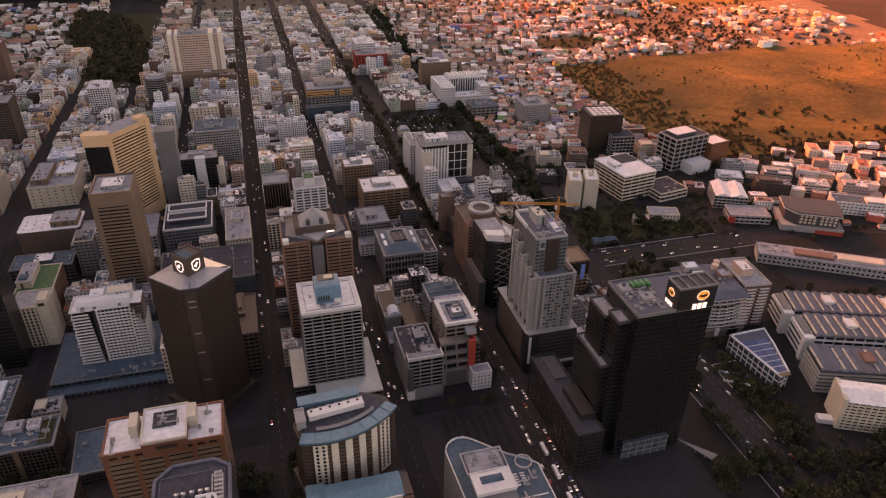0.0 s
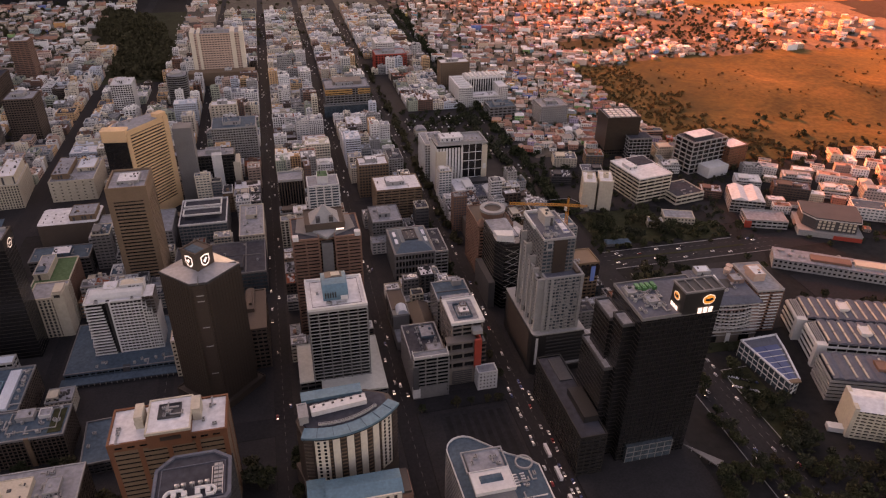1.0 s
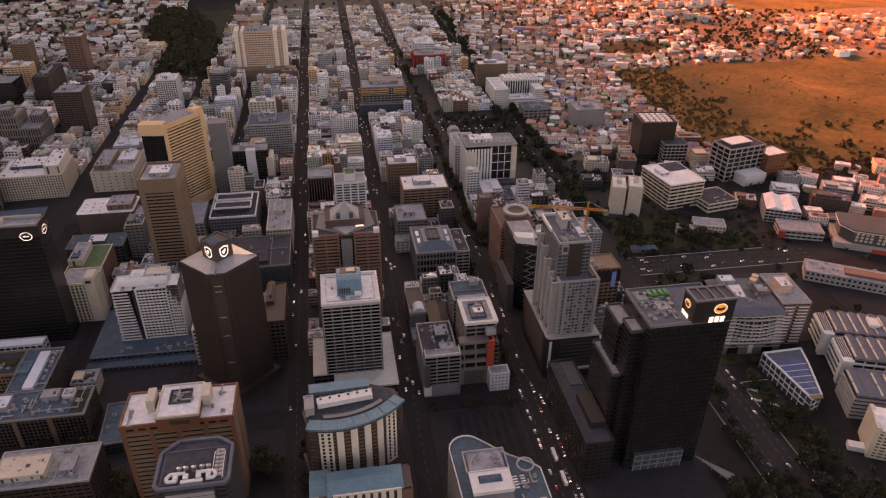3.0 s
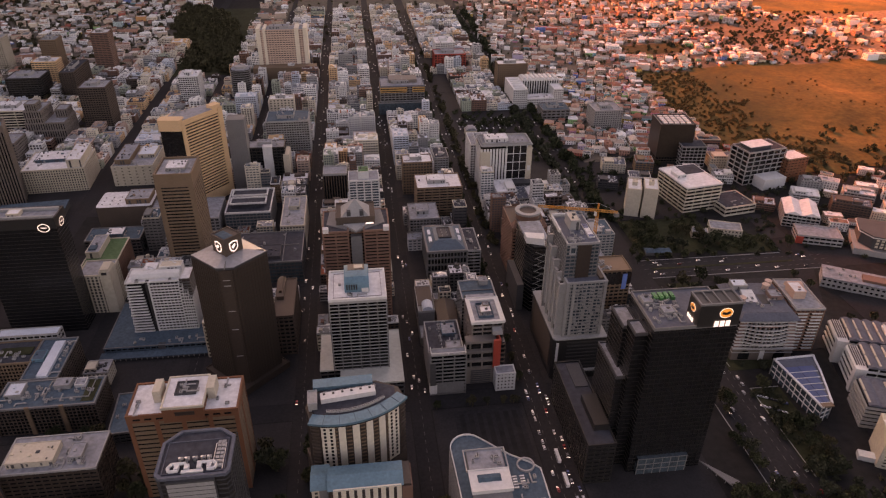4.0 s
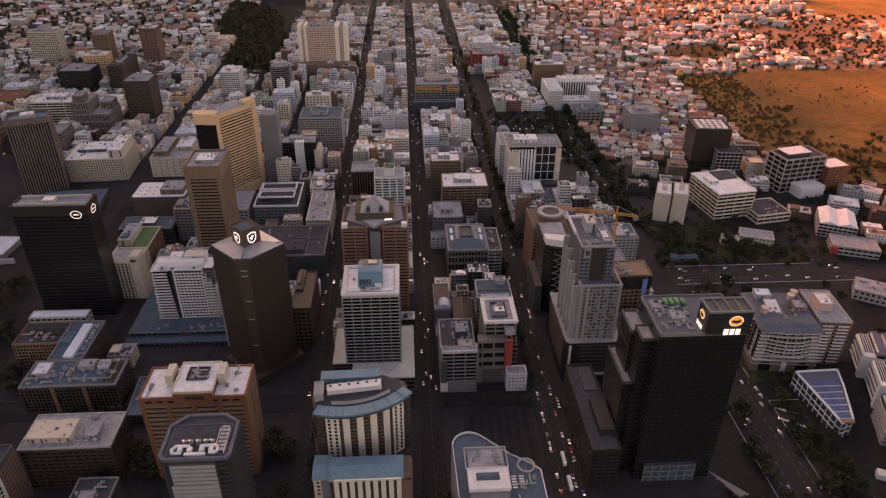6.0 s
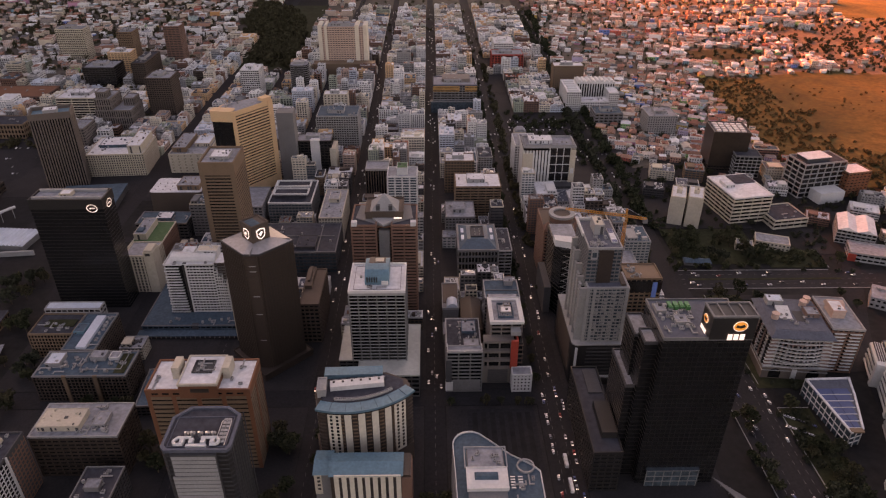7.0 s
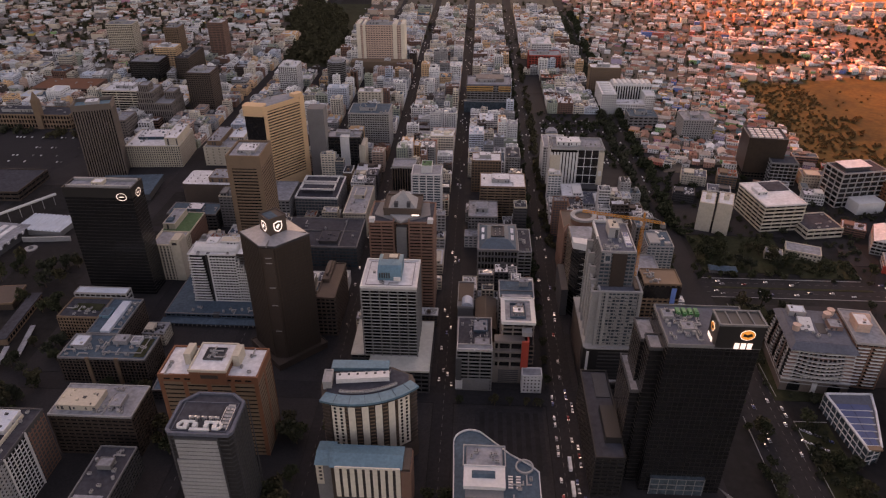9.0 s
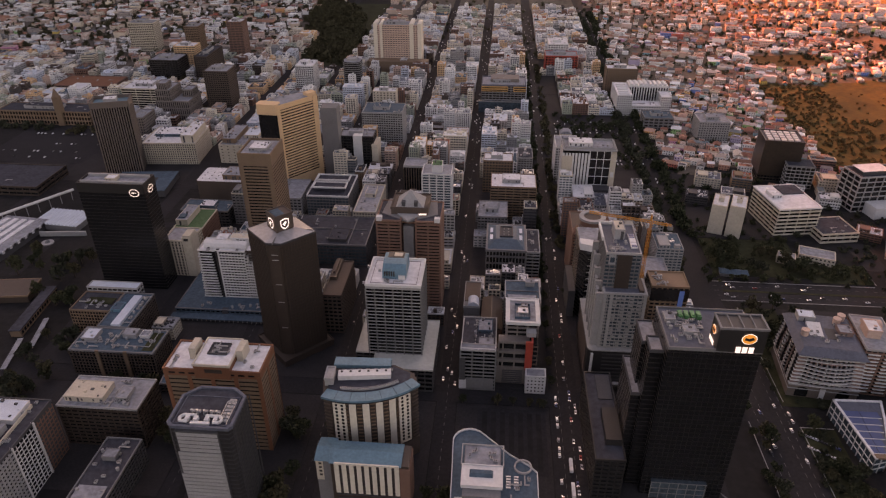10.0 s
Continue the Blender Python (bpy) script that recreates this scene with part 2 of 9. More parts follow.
def punched(x0, x1, y0, y1, z0, z1, fh, sp, bay, pw, deep=0.4):
    """One wall shell round four sides with a deep opening for each window; glazing stands behind it."""
    g, seen = Geo(), {}

    def vert(p):
        k = (round(p[0], 3), round(p[1], 3), round(p[2], 3))
        if k not in seen:
            seen[k] = len(g.v)
            g.v.append(k)
        return seen[k]
    n = max(1, round((z1 - z0) / fh))
    fh = (z1 - z0) / n
    vs = [z0]
    for k in range(n):
        vs += [z0 + k * fh + sp * fh * 0.75, z0 + (k + 1) * fh - sp * fh * 0.25]
    vs.append(z1)
    for ax, ay, ux, uy in ((x0, y0, 1, 0), (x1, y0, 0, 1), (x1, y1, -1, 0), (x0, y1, 0, -1)):
        L = (x1 - x0) if ux else (y1 - y0)
        m = max(1, round(L / bay))
        us = [0.0]
        for i in range(m):
            us += [L * i / m + pw / 2, L * (i + 1) / m - pw / 2]
        us.append(L)
        nx, ny = uy, -ux

        def at(u, v, back=0.0):
            return vert((ax + ux * u - nx * back, ay + uy * u - ny * back, v))
        for j in range(len(vs) - 1):
            for i in range(len(us) - 1):
                q = [(us[i], vs[j]), (us[i + 1], vs[j]), (us[i + 1], vs[j + 1]), (us[i], vs[j + 1])]
                if i % 2 and j % 2:
                    for a in range(4):
                        p, r = q[a], q[(a + 1) % 4]
                        g.f.append((at(*p), at(*r), at(*r, deep), at(*p, deep)))
                else:
                    g.f.append(tuple(at(*p) for p in q))
    g.s = [0] * len(g.f)
    return g


def put(name, me, parent=None, at=(0, 0, 0), rz=0.0):
    ob = new(name, me)
    ob.location, ob.rotation_euler[2] = at, radians(rz)
    if parent:
        ob.parent = parent
    return ob


def part(name, geo, mats, parent, label="", at=(0, 0, 0), rz=0.0):
    ob = put(name, geo.mesh(name, *([mats] if isinstance(mats, str) else mats)), parent, at, rz)
    return tagged(ob, label)


def circle(cx, cy, r, n=20, a0=0.0, a1=360.0):
    k = n if a1 - a0 >= 360 else n - 1
    return [(cx + r * math.cos(radians(a0 + (a1 - a0) * i / k)), cy + r * math.sin(radians(a0 + (a1 - a0) * i / k))) for i in range(n)]


TAKEN = []       # plots that are built on or kept open: centre, size, turn


def taken(x, y, w, d):
    for cx, cy, tw, td, rz in TAKEN:
        c, s = math.cos(radians(-rz)), math.sin(radians(-rz))
        px, py = c * (x - cx) - s * (y - cy), s * (x - cx) + c * (y - cy)
        if abs(px) < (tw + w) / 2 and abs(py) < (td + d) / 2:
            return True
    return False


def smooth(t):
    t = min(1.0, max(0.0, t))
    return t * t * (3 - 2 * t)


def land(x, y):
    """Height of the ground: flat under the town, rolling on the grass hill, rising out of view to a ridge added to hide
    the sun from the town.
    """
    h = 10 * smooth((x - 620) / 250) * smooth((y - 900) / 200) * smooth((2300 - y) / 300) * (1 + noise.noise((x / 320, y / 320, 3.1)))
    # unseen ridge, placed and raised only to shape where the sunlight falls
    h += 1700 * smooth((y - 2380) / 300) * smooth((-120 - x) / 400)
    return h


def building(name, label, cx, cy, w, d, rz=0.0, category="building", margin=2.0, group=""):
    """The base of a building as a thing; its parts are laid out in its own axes."""
    TAKEN.append((cx, cy, w + margin, d + margin, rz))
    ob = new(name)
    ob.empty_display_size = 2
    ob.location, ob.rotation_euler[2] = (cx, cy, 0), radians(rz)
    return tagged(ob, label, category, group)


def roofing(b, x0, x1, y0, y1, z, roof="roofgrey", rim="lightgrey", up=1.2, t=0.5, out=0.45):
    part("roof", Geo().box(x0 + 0.1, x1 - 0.1, y0 + 0.1, y1 - 0.1, z - 0.4, z + 0.1), roof, b)
    part("parapet", Geo().ring(x0 - out, x1 + out, y0 - out, y1 + out, z - 0.9, z + up, t + out), rim, b)


def facade(b, x0, x1, y0, y1, z0, z1, wall="lightgrey", glass="glass", fh=3.8, sp=0.4, bay=4.0, pw=0.6, so=0.35, po=0.45, pier=None, fine=True, first=0.0):
    """A volume of glazing with a spandrel round each storey and piers at each bay, all standing proud of the glass; far ones have one wall with deep openings."""
    if not fine:
        part("glazing", Geo().box(x0, x1, y0, y1, z0, z1 - 0.5), glass, b)
        e = max(so, po)
        part("wall", punched(x0 - e, x1 + e, y0 - e, y1 + e, z0, z1 - 0.3, fh, max(sp, 0.15), bay, max(pw, 0.4), e + 0.05), wall, b)
        return
    part("glazing", Geo().box(x0, x1, y0, y1, z0, z1 - 0.5), glass, b)
    pier = pier or wall
    n = max(1, round((z1 - z0 - first) / fh))
    fh = (z1 - z0 - first) / n
    heights = [z0 + first + k * fh for k in range(n)]
    if sp > 0:
        g = Geo().ring(x0 - so, x1 + so, y0 - so, y1 + so, 0, sp * fh, so + 0.1)
        me = g.mesh("spandrel", wall)
        for z in heights:
            put("spandrel", me, b, (0, 0, z))
    if pw > 0:
        h = z1 - 0.45 - z0
        nx, ny = max(1, round((x1 - x0) / bay)), max(1, round((y1 - y0) / bay))
        xs = [x0 + pw / 2 - po + (x1 - x0 - pw + 2 * po) * i / nx for i in range(nx + 1)]
        ys = [y0 + pw / 2 - po + (y1 - y0 - pw + 2 * po) * i / ny for i in range(1, ny)]
        ends = Geo().box(-pw / 2, pw / 2, -po, 0.15, 0, h)
        sides = Geo().box(-po, 0.15, -pw / 2, pw / 2, 0, h)
        me, ms = ends.mesh("pier", pier), sides.mesh("pier", pier)
        for x in xs:
            put("pier", me, b, (x, y0, z0))
            put("pier", me, b, (x, y1, z0), 180)
        for y in ys:
            put("pier", ms, b, (x1, y, z0), 180)
            put("pier", ms, b, (x0, y, z0))


unit_mesh = Geo().box(-1.4, 1.4, -0.9, 0.9, 0.15, 1.7)
unit_mesh.slot = 1
unit_mesh.prism(circle(-0.65, 0, 0.5, 10), 1.7, 1.82).prism(circle(0.65, 0, 0.5, 10), 1.7, 1.82).box(-1.2, 1.2, -0.7, 0.7, 0, 0.15)
UNIT = unit_mesh.mesh("air_unit", "lightgrey", "darkgrey")
TANK = Geo().prism(circle(0, 0, 1.2, 12), 0, 2.2).prism(circle(0, 0, 1.2, 12), 2.2, 2.5, circle(0, 0, 0.4, 12)).mesh("water_tank", "lightgrey")
DUCT = Geo().box(-4, 4, -0.45, 0.45, 0.4, 1.1).box(3.2, 4.1, -0.45, 3, 0.4, 1.1).box(-3, -2.7, -0.3, 0.3, 0, 0.4).box(2, 2.3, -0.3, 0.3, 0, 0.4).mesh("duct", "lightgrey")


def plant(b, x0, x1, y0, y1, z0, z1, wall="lightgrey", roof="roofgrey"):
    g = Geo().box(x0, x1, y0, y1, z0, z1).ring(x0 - 0.2, x1 + 0.2, y0 - 0.2, y1 + 0.2, z1 - 0.5, z1 + 0.5, 0.5)
    g.slot = 1
    g.box(x0 + 0.4, x1 - 0.4, y0 + 0.4, y1 - 0.4, z1, z1 + 0.15)
    g.slot = 2
    r = random.Random(int(x0 * 31 + y0 * 17 + z0))
    n = max(1, int((x1 - x0) / 3.0))
    for i in range(n):
        x, e = x0 + (x1 - x0) * (i + 0.5) / n, r.uniform(0.5, 1.2)
        if r.random() < 0.38:
            g.box(x - e, x + e, y0 - 0.12, y0 + 0.1, z0 + r.choice((0.1, 0.6, 1.2)), z1 - r.uniform(0.8, 1.4))
    for i in range(max(1, int((x1 - x0) * (y1 - y0) / 60))):
        g.slot = r.choice((0, 1, 2))
        x, y, a, c = r.uniform(x0 + 1.6, x1 - 1.6), r.uniform(y0 + 1.6, y1 - 1.6), r.uniform(0.4, 1.2), r.uniform(0.4, 1.2)
        g.box(x - a, x + a, y - c, y + c, z1 + 0.1, z1 + r.uniform(0.6, 1.8))
    part("plant_room", g, (wall, roof, "darkgrey"), b)


def clutter(b, x0, x1, y0, y1, z, n, seed):
    """Machinery strewn over a flat roof."""
    r = random.Random(seed)
    for _ in range(n):
        k = r.random()
        me, nm = (UNIT, "air_unit") if k < 0.6 else (TANK, "water_tank") if k < 0.75 else (DUCT, "duct")
        put(nm, me, b, (r.uniform(x0 + 3, x1 - 3), r.uniform(y0 + 3, y1 - 3), z + 0.1), r.choice((0, 90, 180, 270)))


# ---- ground, roads, grass ----
def sheet(name, xs, ys, mat, z=0.0, label="", ragged=0.0):
    """A ground sheet that follows the land; ragged: how far its border wanders inwards."""
    me = bpy.data.meshes.new(name)
    nx = len(xs)

    def kept(x, y):
        edge = min(x - xs[0], xs[-1] - x, y - ys[0], ys[-1] - y)
        return edge > ragged * (0.5 + 0.5 * noise.noise((x / 60, y / 60, 7.7)) + 0.3 * noise.noise((x / 19, y / 19, 1.7)))
    cells = [(i, j) for j in range(len(ys) - 1) for i in range(nx - 1) if not ragged or kept((xs[i] + xs[i + 1]) / 2, (ys[j] + ys[j + 1]) / 2)]
    me.from_pydata([(x, y, land(x, y) + z) for y in ys for x in xs], [], [(j * nx + i, j * nx + i + 1, (j + 1) * nx + i + 1, (j + 1) * nx + i) for i, j in cells])
    me.materials.append(M[mat])
    for p in me.polygons:
        p.use_smooth = True
    return tagged(new(name, me), label, "ground", kind="structure")


steps = [-5000, -3500, -2500, -1800] + list(range(-1400, 3201, 50)) + [3500, 3900, 4400, 5000]
sheet("ground", steps, steps, "earth", label="town ground of worn grey earth and asphalt, added sun-blocking ridge behind")


def strip(name, a, b, w, mat, z, label, category="road"):
    """A straight level band from a to b, w wide."""
    a, b = Vector((*a, 0)), Vector((*b, 0))
    n = (b - a).normalized().cross(Vector((0, 0, 1))) * (w / 2)
    g = Geo().prism([(a + n).xy, (b + n).xy, (b - n).xy, (a - n).xy], z - 0.6, z)
    return tagged(put(name, g.mesh(name, mat)), label, category, kind="structure")


STREETS = [(-588, 10), (-492, 10), (-396, 12), (-300, 20), (-204, 12), (-108, 13), (-12, 15), (84, 16), (181, 24), (332, 34)]
CROSS = [(413, 20), (590, 16), (682, 12), (788, 12), (892, 12), (1000, 12), (1108, 14), (1216, 12), (1330, 14), (1450, 12), (1570, 12), (1690, 12), (1820, 12), (1950, 12)]
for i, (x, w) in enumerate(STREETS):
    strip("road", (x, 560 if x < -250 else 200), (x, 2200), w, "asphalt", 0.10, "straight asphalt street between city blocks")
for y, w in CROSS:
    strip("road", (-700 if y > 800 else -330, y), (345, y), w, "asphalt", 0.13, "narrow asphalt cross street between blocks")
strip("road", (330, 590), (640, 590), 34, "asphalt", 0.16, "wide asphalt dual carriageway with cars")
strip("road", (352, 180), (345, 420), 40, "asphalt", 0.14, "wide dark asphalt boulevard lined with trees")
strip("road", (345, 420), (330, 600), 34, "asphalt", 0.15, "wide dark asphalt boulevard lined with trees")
strip("road", (300, 250), (600, 330), 26, "asphalt", 0.17, "dark asphalt road crossing the boulevard")
strip("road", (430, 300), (475, 463), 12, "asphalt", 0.18, "asphalt side road past the glass pavilion")
strip("road", (475, 463), (560, 650), 18, "asphalt", 0.19, "asphalt road past the long barracks wall")
strip("road", (560, 650), (640, 940), 14, "asphalt", 0.20, "asphalt road climbing towards the hillside houses")
strip("road", (540, 640), (900, 480), 14, "asphalt", 0.21, "asphalt road behind the barracks")
strip("road", (345, 800), (480, 1250), 9, "asphalt", 0.20, "narrow asphalt street among terraced houses")
# pavements: kerbed plots between the streets
for i in range(len(STREETS) - 1):
    (xa, wa), (xb, wb) = STREETS[i], STREETS[i + 1]
    for j in range(len(CROSS) - 1):
        (ya, va), (yb, vb) = CROSS[j], CROSS[j + 1]
        if xa < -250 and ya < 700:
            continue
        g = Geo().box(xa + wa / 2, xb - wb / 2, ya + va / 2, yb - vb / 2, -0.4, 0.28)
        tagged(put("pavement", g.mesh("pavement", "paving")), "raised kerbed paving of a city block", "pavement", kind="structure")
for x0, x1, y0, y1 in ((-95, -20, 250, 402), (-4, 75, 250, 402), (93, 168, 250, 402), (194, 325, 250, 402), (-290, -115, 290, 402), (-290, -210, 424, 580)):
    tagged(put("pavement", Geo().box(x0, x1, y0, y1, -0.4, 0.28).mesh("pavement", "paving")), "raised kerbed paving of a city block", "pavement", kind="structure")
# kerbs and a planted reserve along the carriageway
for x0, x1, y0, y1 in ((350, 545, 572.0, 572.6), (350, 515, 607.4, 608.0), (518, 518.6, 612, 650), (362, 362.6, 425, 560), (327, 327.6, 255, 400), (366, 366.6, 300, 396), (366, 392, 396, 396.6)):
    tagged(put("kerb", Geo().box(x0, x1, y0, y1, -0.2, 0.42).mesh("kerb", "lightgrey")), "pale concrete kerb beside the asphalt", "kerb", kind="structure")
tagged(put("median", Geo().box(356, 520, 588.4, 591.6, -0.2, 0.40).mesh("median", "lawn")), "narrow planted strip between the lanes", "ground", kind="structure")
for x0, x1, y0, y1, mt in ((455, 516, 612, 650, "lawn"), (520, 545, 640, 700, "paving"), (345, 470, 702, 780, "paving"), (345, 395, 905, 1000, "paving"), (398, 480, 440, 560, "paving")):
    tagged(put("verge", Geo().box(x0, x1, y0, y1, -0.3, 0.36).mesh("verge", mt)), "dark planted verge and paving beside the road", "ground", kind="structure")
for i in range(7):
    tagged(put("yard_row", Geo().box(114 + i * 7.2, 118 + i * 7.2, 334, 394, -0.2, 0.37).mesh("yard_row", "earth")), "worn earth row in the fenced yard", "ground", kind="structure")
# lane marks
def dashes(name, pts, w, l, mat="paint", z=0.24, label="faded white lane marks on asphalt"):
    g = Geo()
    for (x, y, a) in pts:
        c, s = math.cos(radians(a)), math.sin(radians(a))
        g.prism([(x + c * u - s * v, y + s * u + c * v) for u, v in ((-w / 2, -l / 2), (w / 2, -l / 2), (w / 2, l / 2), (-w / 2, l / 2))], z - 0.05, z)
    tagged(put(name, g.mesh(name, mat)), label, "road marking", kind="stuff")


dashes("lane_marks", [(x + o, y, 0) for x, o in ((181, -4), (181, 4), (84, 0), (-12, 0), (-108, 0)) for y in range(260, 1300, 9)], 0.25, 4.0)
dashes("lane_marks", [(347 + o, y, 2) for o in (-12, -6, 6, 12) for y in range(230, 560, 9)] + [(x, 590 + o, 90) for o in (-9, 0, 9) for x in range(350, 560, 9)], 0.3, 4.0)
sheet("yards", list(range(340, 1601, 30)), list(range(880, 2181, 30)), "yards", 0.5, "dry pale yards and lanes between hillside houses", 40)
sheet("yards", list(range(-1600, -334, 30)), list(range(1290, 2181, 30)), "yards", 0.4, "dry pale yards and lanes between distant houses", 40)
sheet("yards", list(range(-198, -112, 20)), list(range(1690, 2181, 30)), "yards", 0.32, "dry pale yards behind the garden")
sheet("yards", list(range(-130, 331, 30)), list(range(1456, 2181, 30)), "yards", 0.04, "dry pale yards between distant blocks")
sheet("grass_slope", list(range(570, 1561, 11)), list(range(790, 1331, 11)), "grass", 0.9, "open slope of dry olive grass above town", 45)
sheet("grass_slope", list(range(1150, 2300, 46)), list(range(1760, 2500, 46)), "grass", 0.9, "distant hillside of dry grass", 40)
sheet("grass_slope", list(range(640, 790, 10)), list(range(1420, 1530, 10)), "lawn", 1.1, "small green field between houses", 12)
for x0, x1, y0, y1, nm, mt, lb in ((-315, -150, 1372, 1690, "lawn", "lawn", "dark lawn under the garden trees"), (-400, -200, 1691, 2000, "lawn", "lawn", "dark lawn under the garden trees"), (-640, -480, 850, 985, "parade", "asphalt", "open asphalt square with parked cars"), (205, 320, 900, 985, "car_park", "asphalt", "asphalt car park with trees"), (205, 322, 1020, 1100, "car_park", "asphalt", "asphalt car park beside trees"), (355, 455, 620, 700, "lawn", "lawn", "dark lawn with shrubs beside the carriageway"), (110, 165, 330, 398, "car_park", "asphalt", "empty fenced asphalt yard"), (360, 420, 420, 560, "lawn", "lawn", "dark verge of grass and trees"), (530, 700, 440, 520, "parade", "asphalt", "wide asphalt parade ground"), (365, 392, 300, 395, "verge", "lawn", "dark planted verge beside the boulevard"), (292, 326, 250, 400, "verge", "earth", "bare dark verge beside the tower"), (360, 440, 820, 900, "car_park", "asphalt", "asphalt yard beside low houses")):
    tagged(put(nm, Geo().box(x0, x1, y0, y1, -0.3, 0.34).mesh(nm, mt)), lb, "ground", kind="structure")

# ---- the large buildings, nearest first ----
def rect(name, label, x0, x1, y0, y1, rz=0.0, **kw):
    b = building(name, label, (x0 + x1) / 2, (y0 + y1) / 2, x1 - x0, y1 - y0, rz, **kw)
    return b, (x1 - x0) / 2, (y1 - y0) / 2


def banded_tower():
    b, w, d = rect("office_tower", "pale banded office tower on a white podium", 3.7, 71, 414, 482)
    for x0, y0, x1 in ((-w, -d + 20, -w + 17), (-w + 17, -d, w)):
        facade(b, x0, x1, y0, d, 0, 23.0, "darkgrey", "glass_black", 4.6, 0.35, 6, 0.7)
        part("podium_roof", Geo().box(x0 - 0.6, x1 + 0.6, y0 - 0.6, d + 0.6, 22.6, 23.4), "podium", b, "pale podium roof slab")
        part("parapet", Geo().ring(x0 - 0.6, x1 + 0.6, y0 - 0.6, d + 0.6, 23.4, 24.2, 0.6), "podium", b)
    x0, x1, y0, y1 = 15.9 - 37.35, 59.8 - 37.35, 433.5 - 448, 474.6 - 448
    facade(b, x0, x1, y0, y1, 23.4, 90, "lightgrey", "glass_black", 3.3, 0.2, 7.3, 0.8, so=0.55, po=1.1, pier="grey")
    part("attic_wall", Geo().box(x0 - 0.6, x1 + 0.6, y0 - 0.6, y1 + 0.6, 89.6, 92.2), "lightgrey", b)
    roofing(b, x0, x1, y0, y1, 93, "roofwhite", "white", 1.4, 0.6, 0.9)
    part("inner_kerb", Geo().ring(x0 + 3, x1 - 3, y0 + 3, y1 - 3, 93.1, 93.5, 0.3), "grey", b)
    prof = [(10, 93.1), (34, 93.1), (34, 104), (30, 105), (22, 105), (16, 104), (12, 101), (10, 97)]
    g = Geo()
    g.v = [(x0 + 12, y0 + y, z) for y, z in prof] + [(x1 - 12.5, y0 + y, z) for y, z in prof]
    n = len(prof)
    g.f = [tuple(range(n - 1, -1, -1)), tuple(range(n, 2 * n))] + [(i, (i + 1) % n, n + (i + 1) % n, n + i) for i in range(n)]
    g.s = [0] * len(g.f)
    part("roof_housing", g, "teal", b, "blue-grey housing with a rounded front")
    part("roof_opening", Geo().box(x0 + 15, x1 - 15.5, y0 + 24, y0 + 33, 104.4, 105.3), "black", b)
    part("fan_deck", Geo().box(x0 + 20, x1 - 17, y0 + 26, y0 + 31, 105.2, 105.8), "cream", b)
    for i in range(5):
        part("louvre", Geo().box(x0 + 13.5 + i * 1.9, x0 + 14.5 + i * 1.9, y0 + 9.8, y0 + 12, 95.5, 99.5), "black", b)
    part("dish_rack", Geo().box(x1 - 18.5, x1 - 13, y0 + 8.4, y0 + 9.6, 93.4, 97), "white", b)
    clutter(b, x0 + 12, x1 - 12, y0 + 2, y0 + 11, 93.1, 4, 4)
    part("downlight", Geo().box(x0 + 7, x0 + 9, y0 + 20, y0 + 22, 93.1, 94.6), "lightgrey", b)


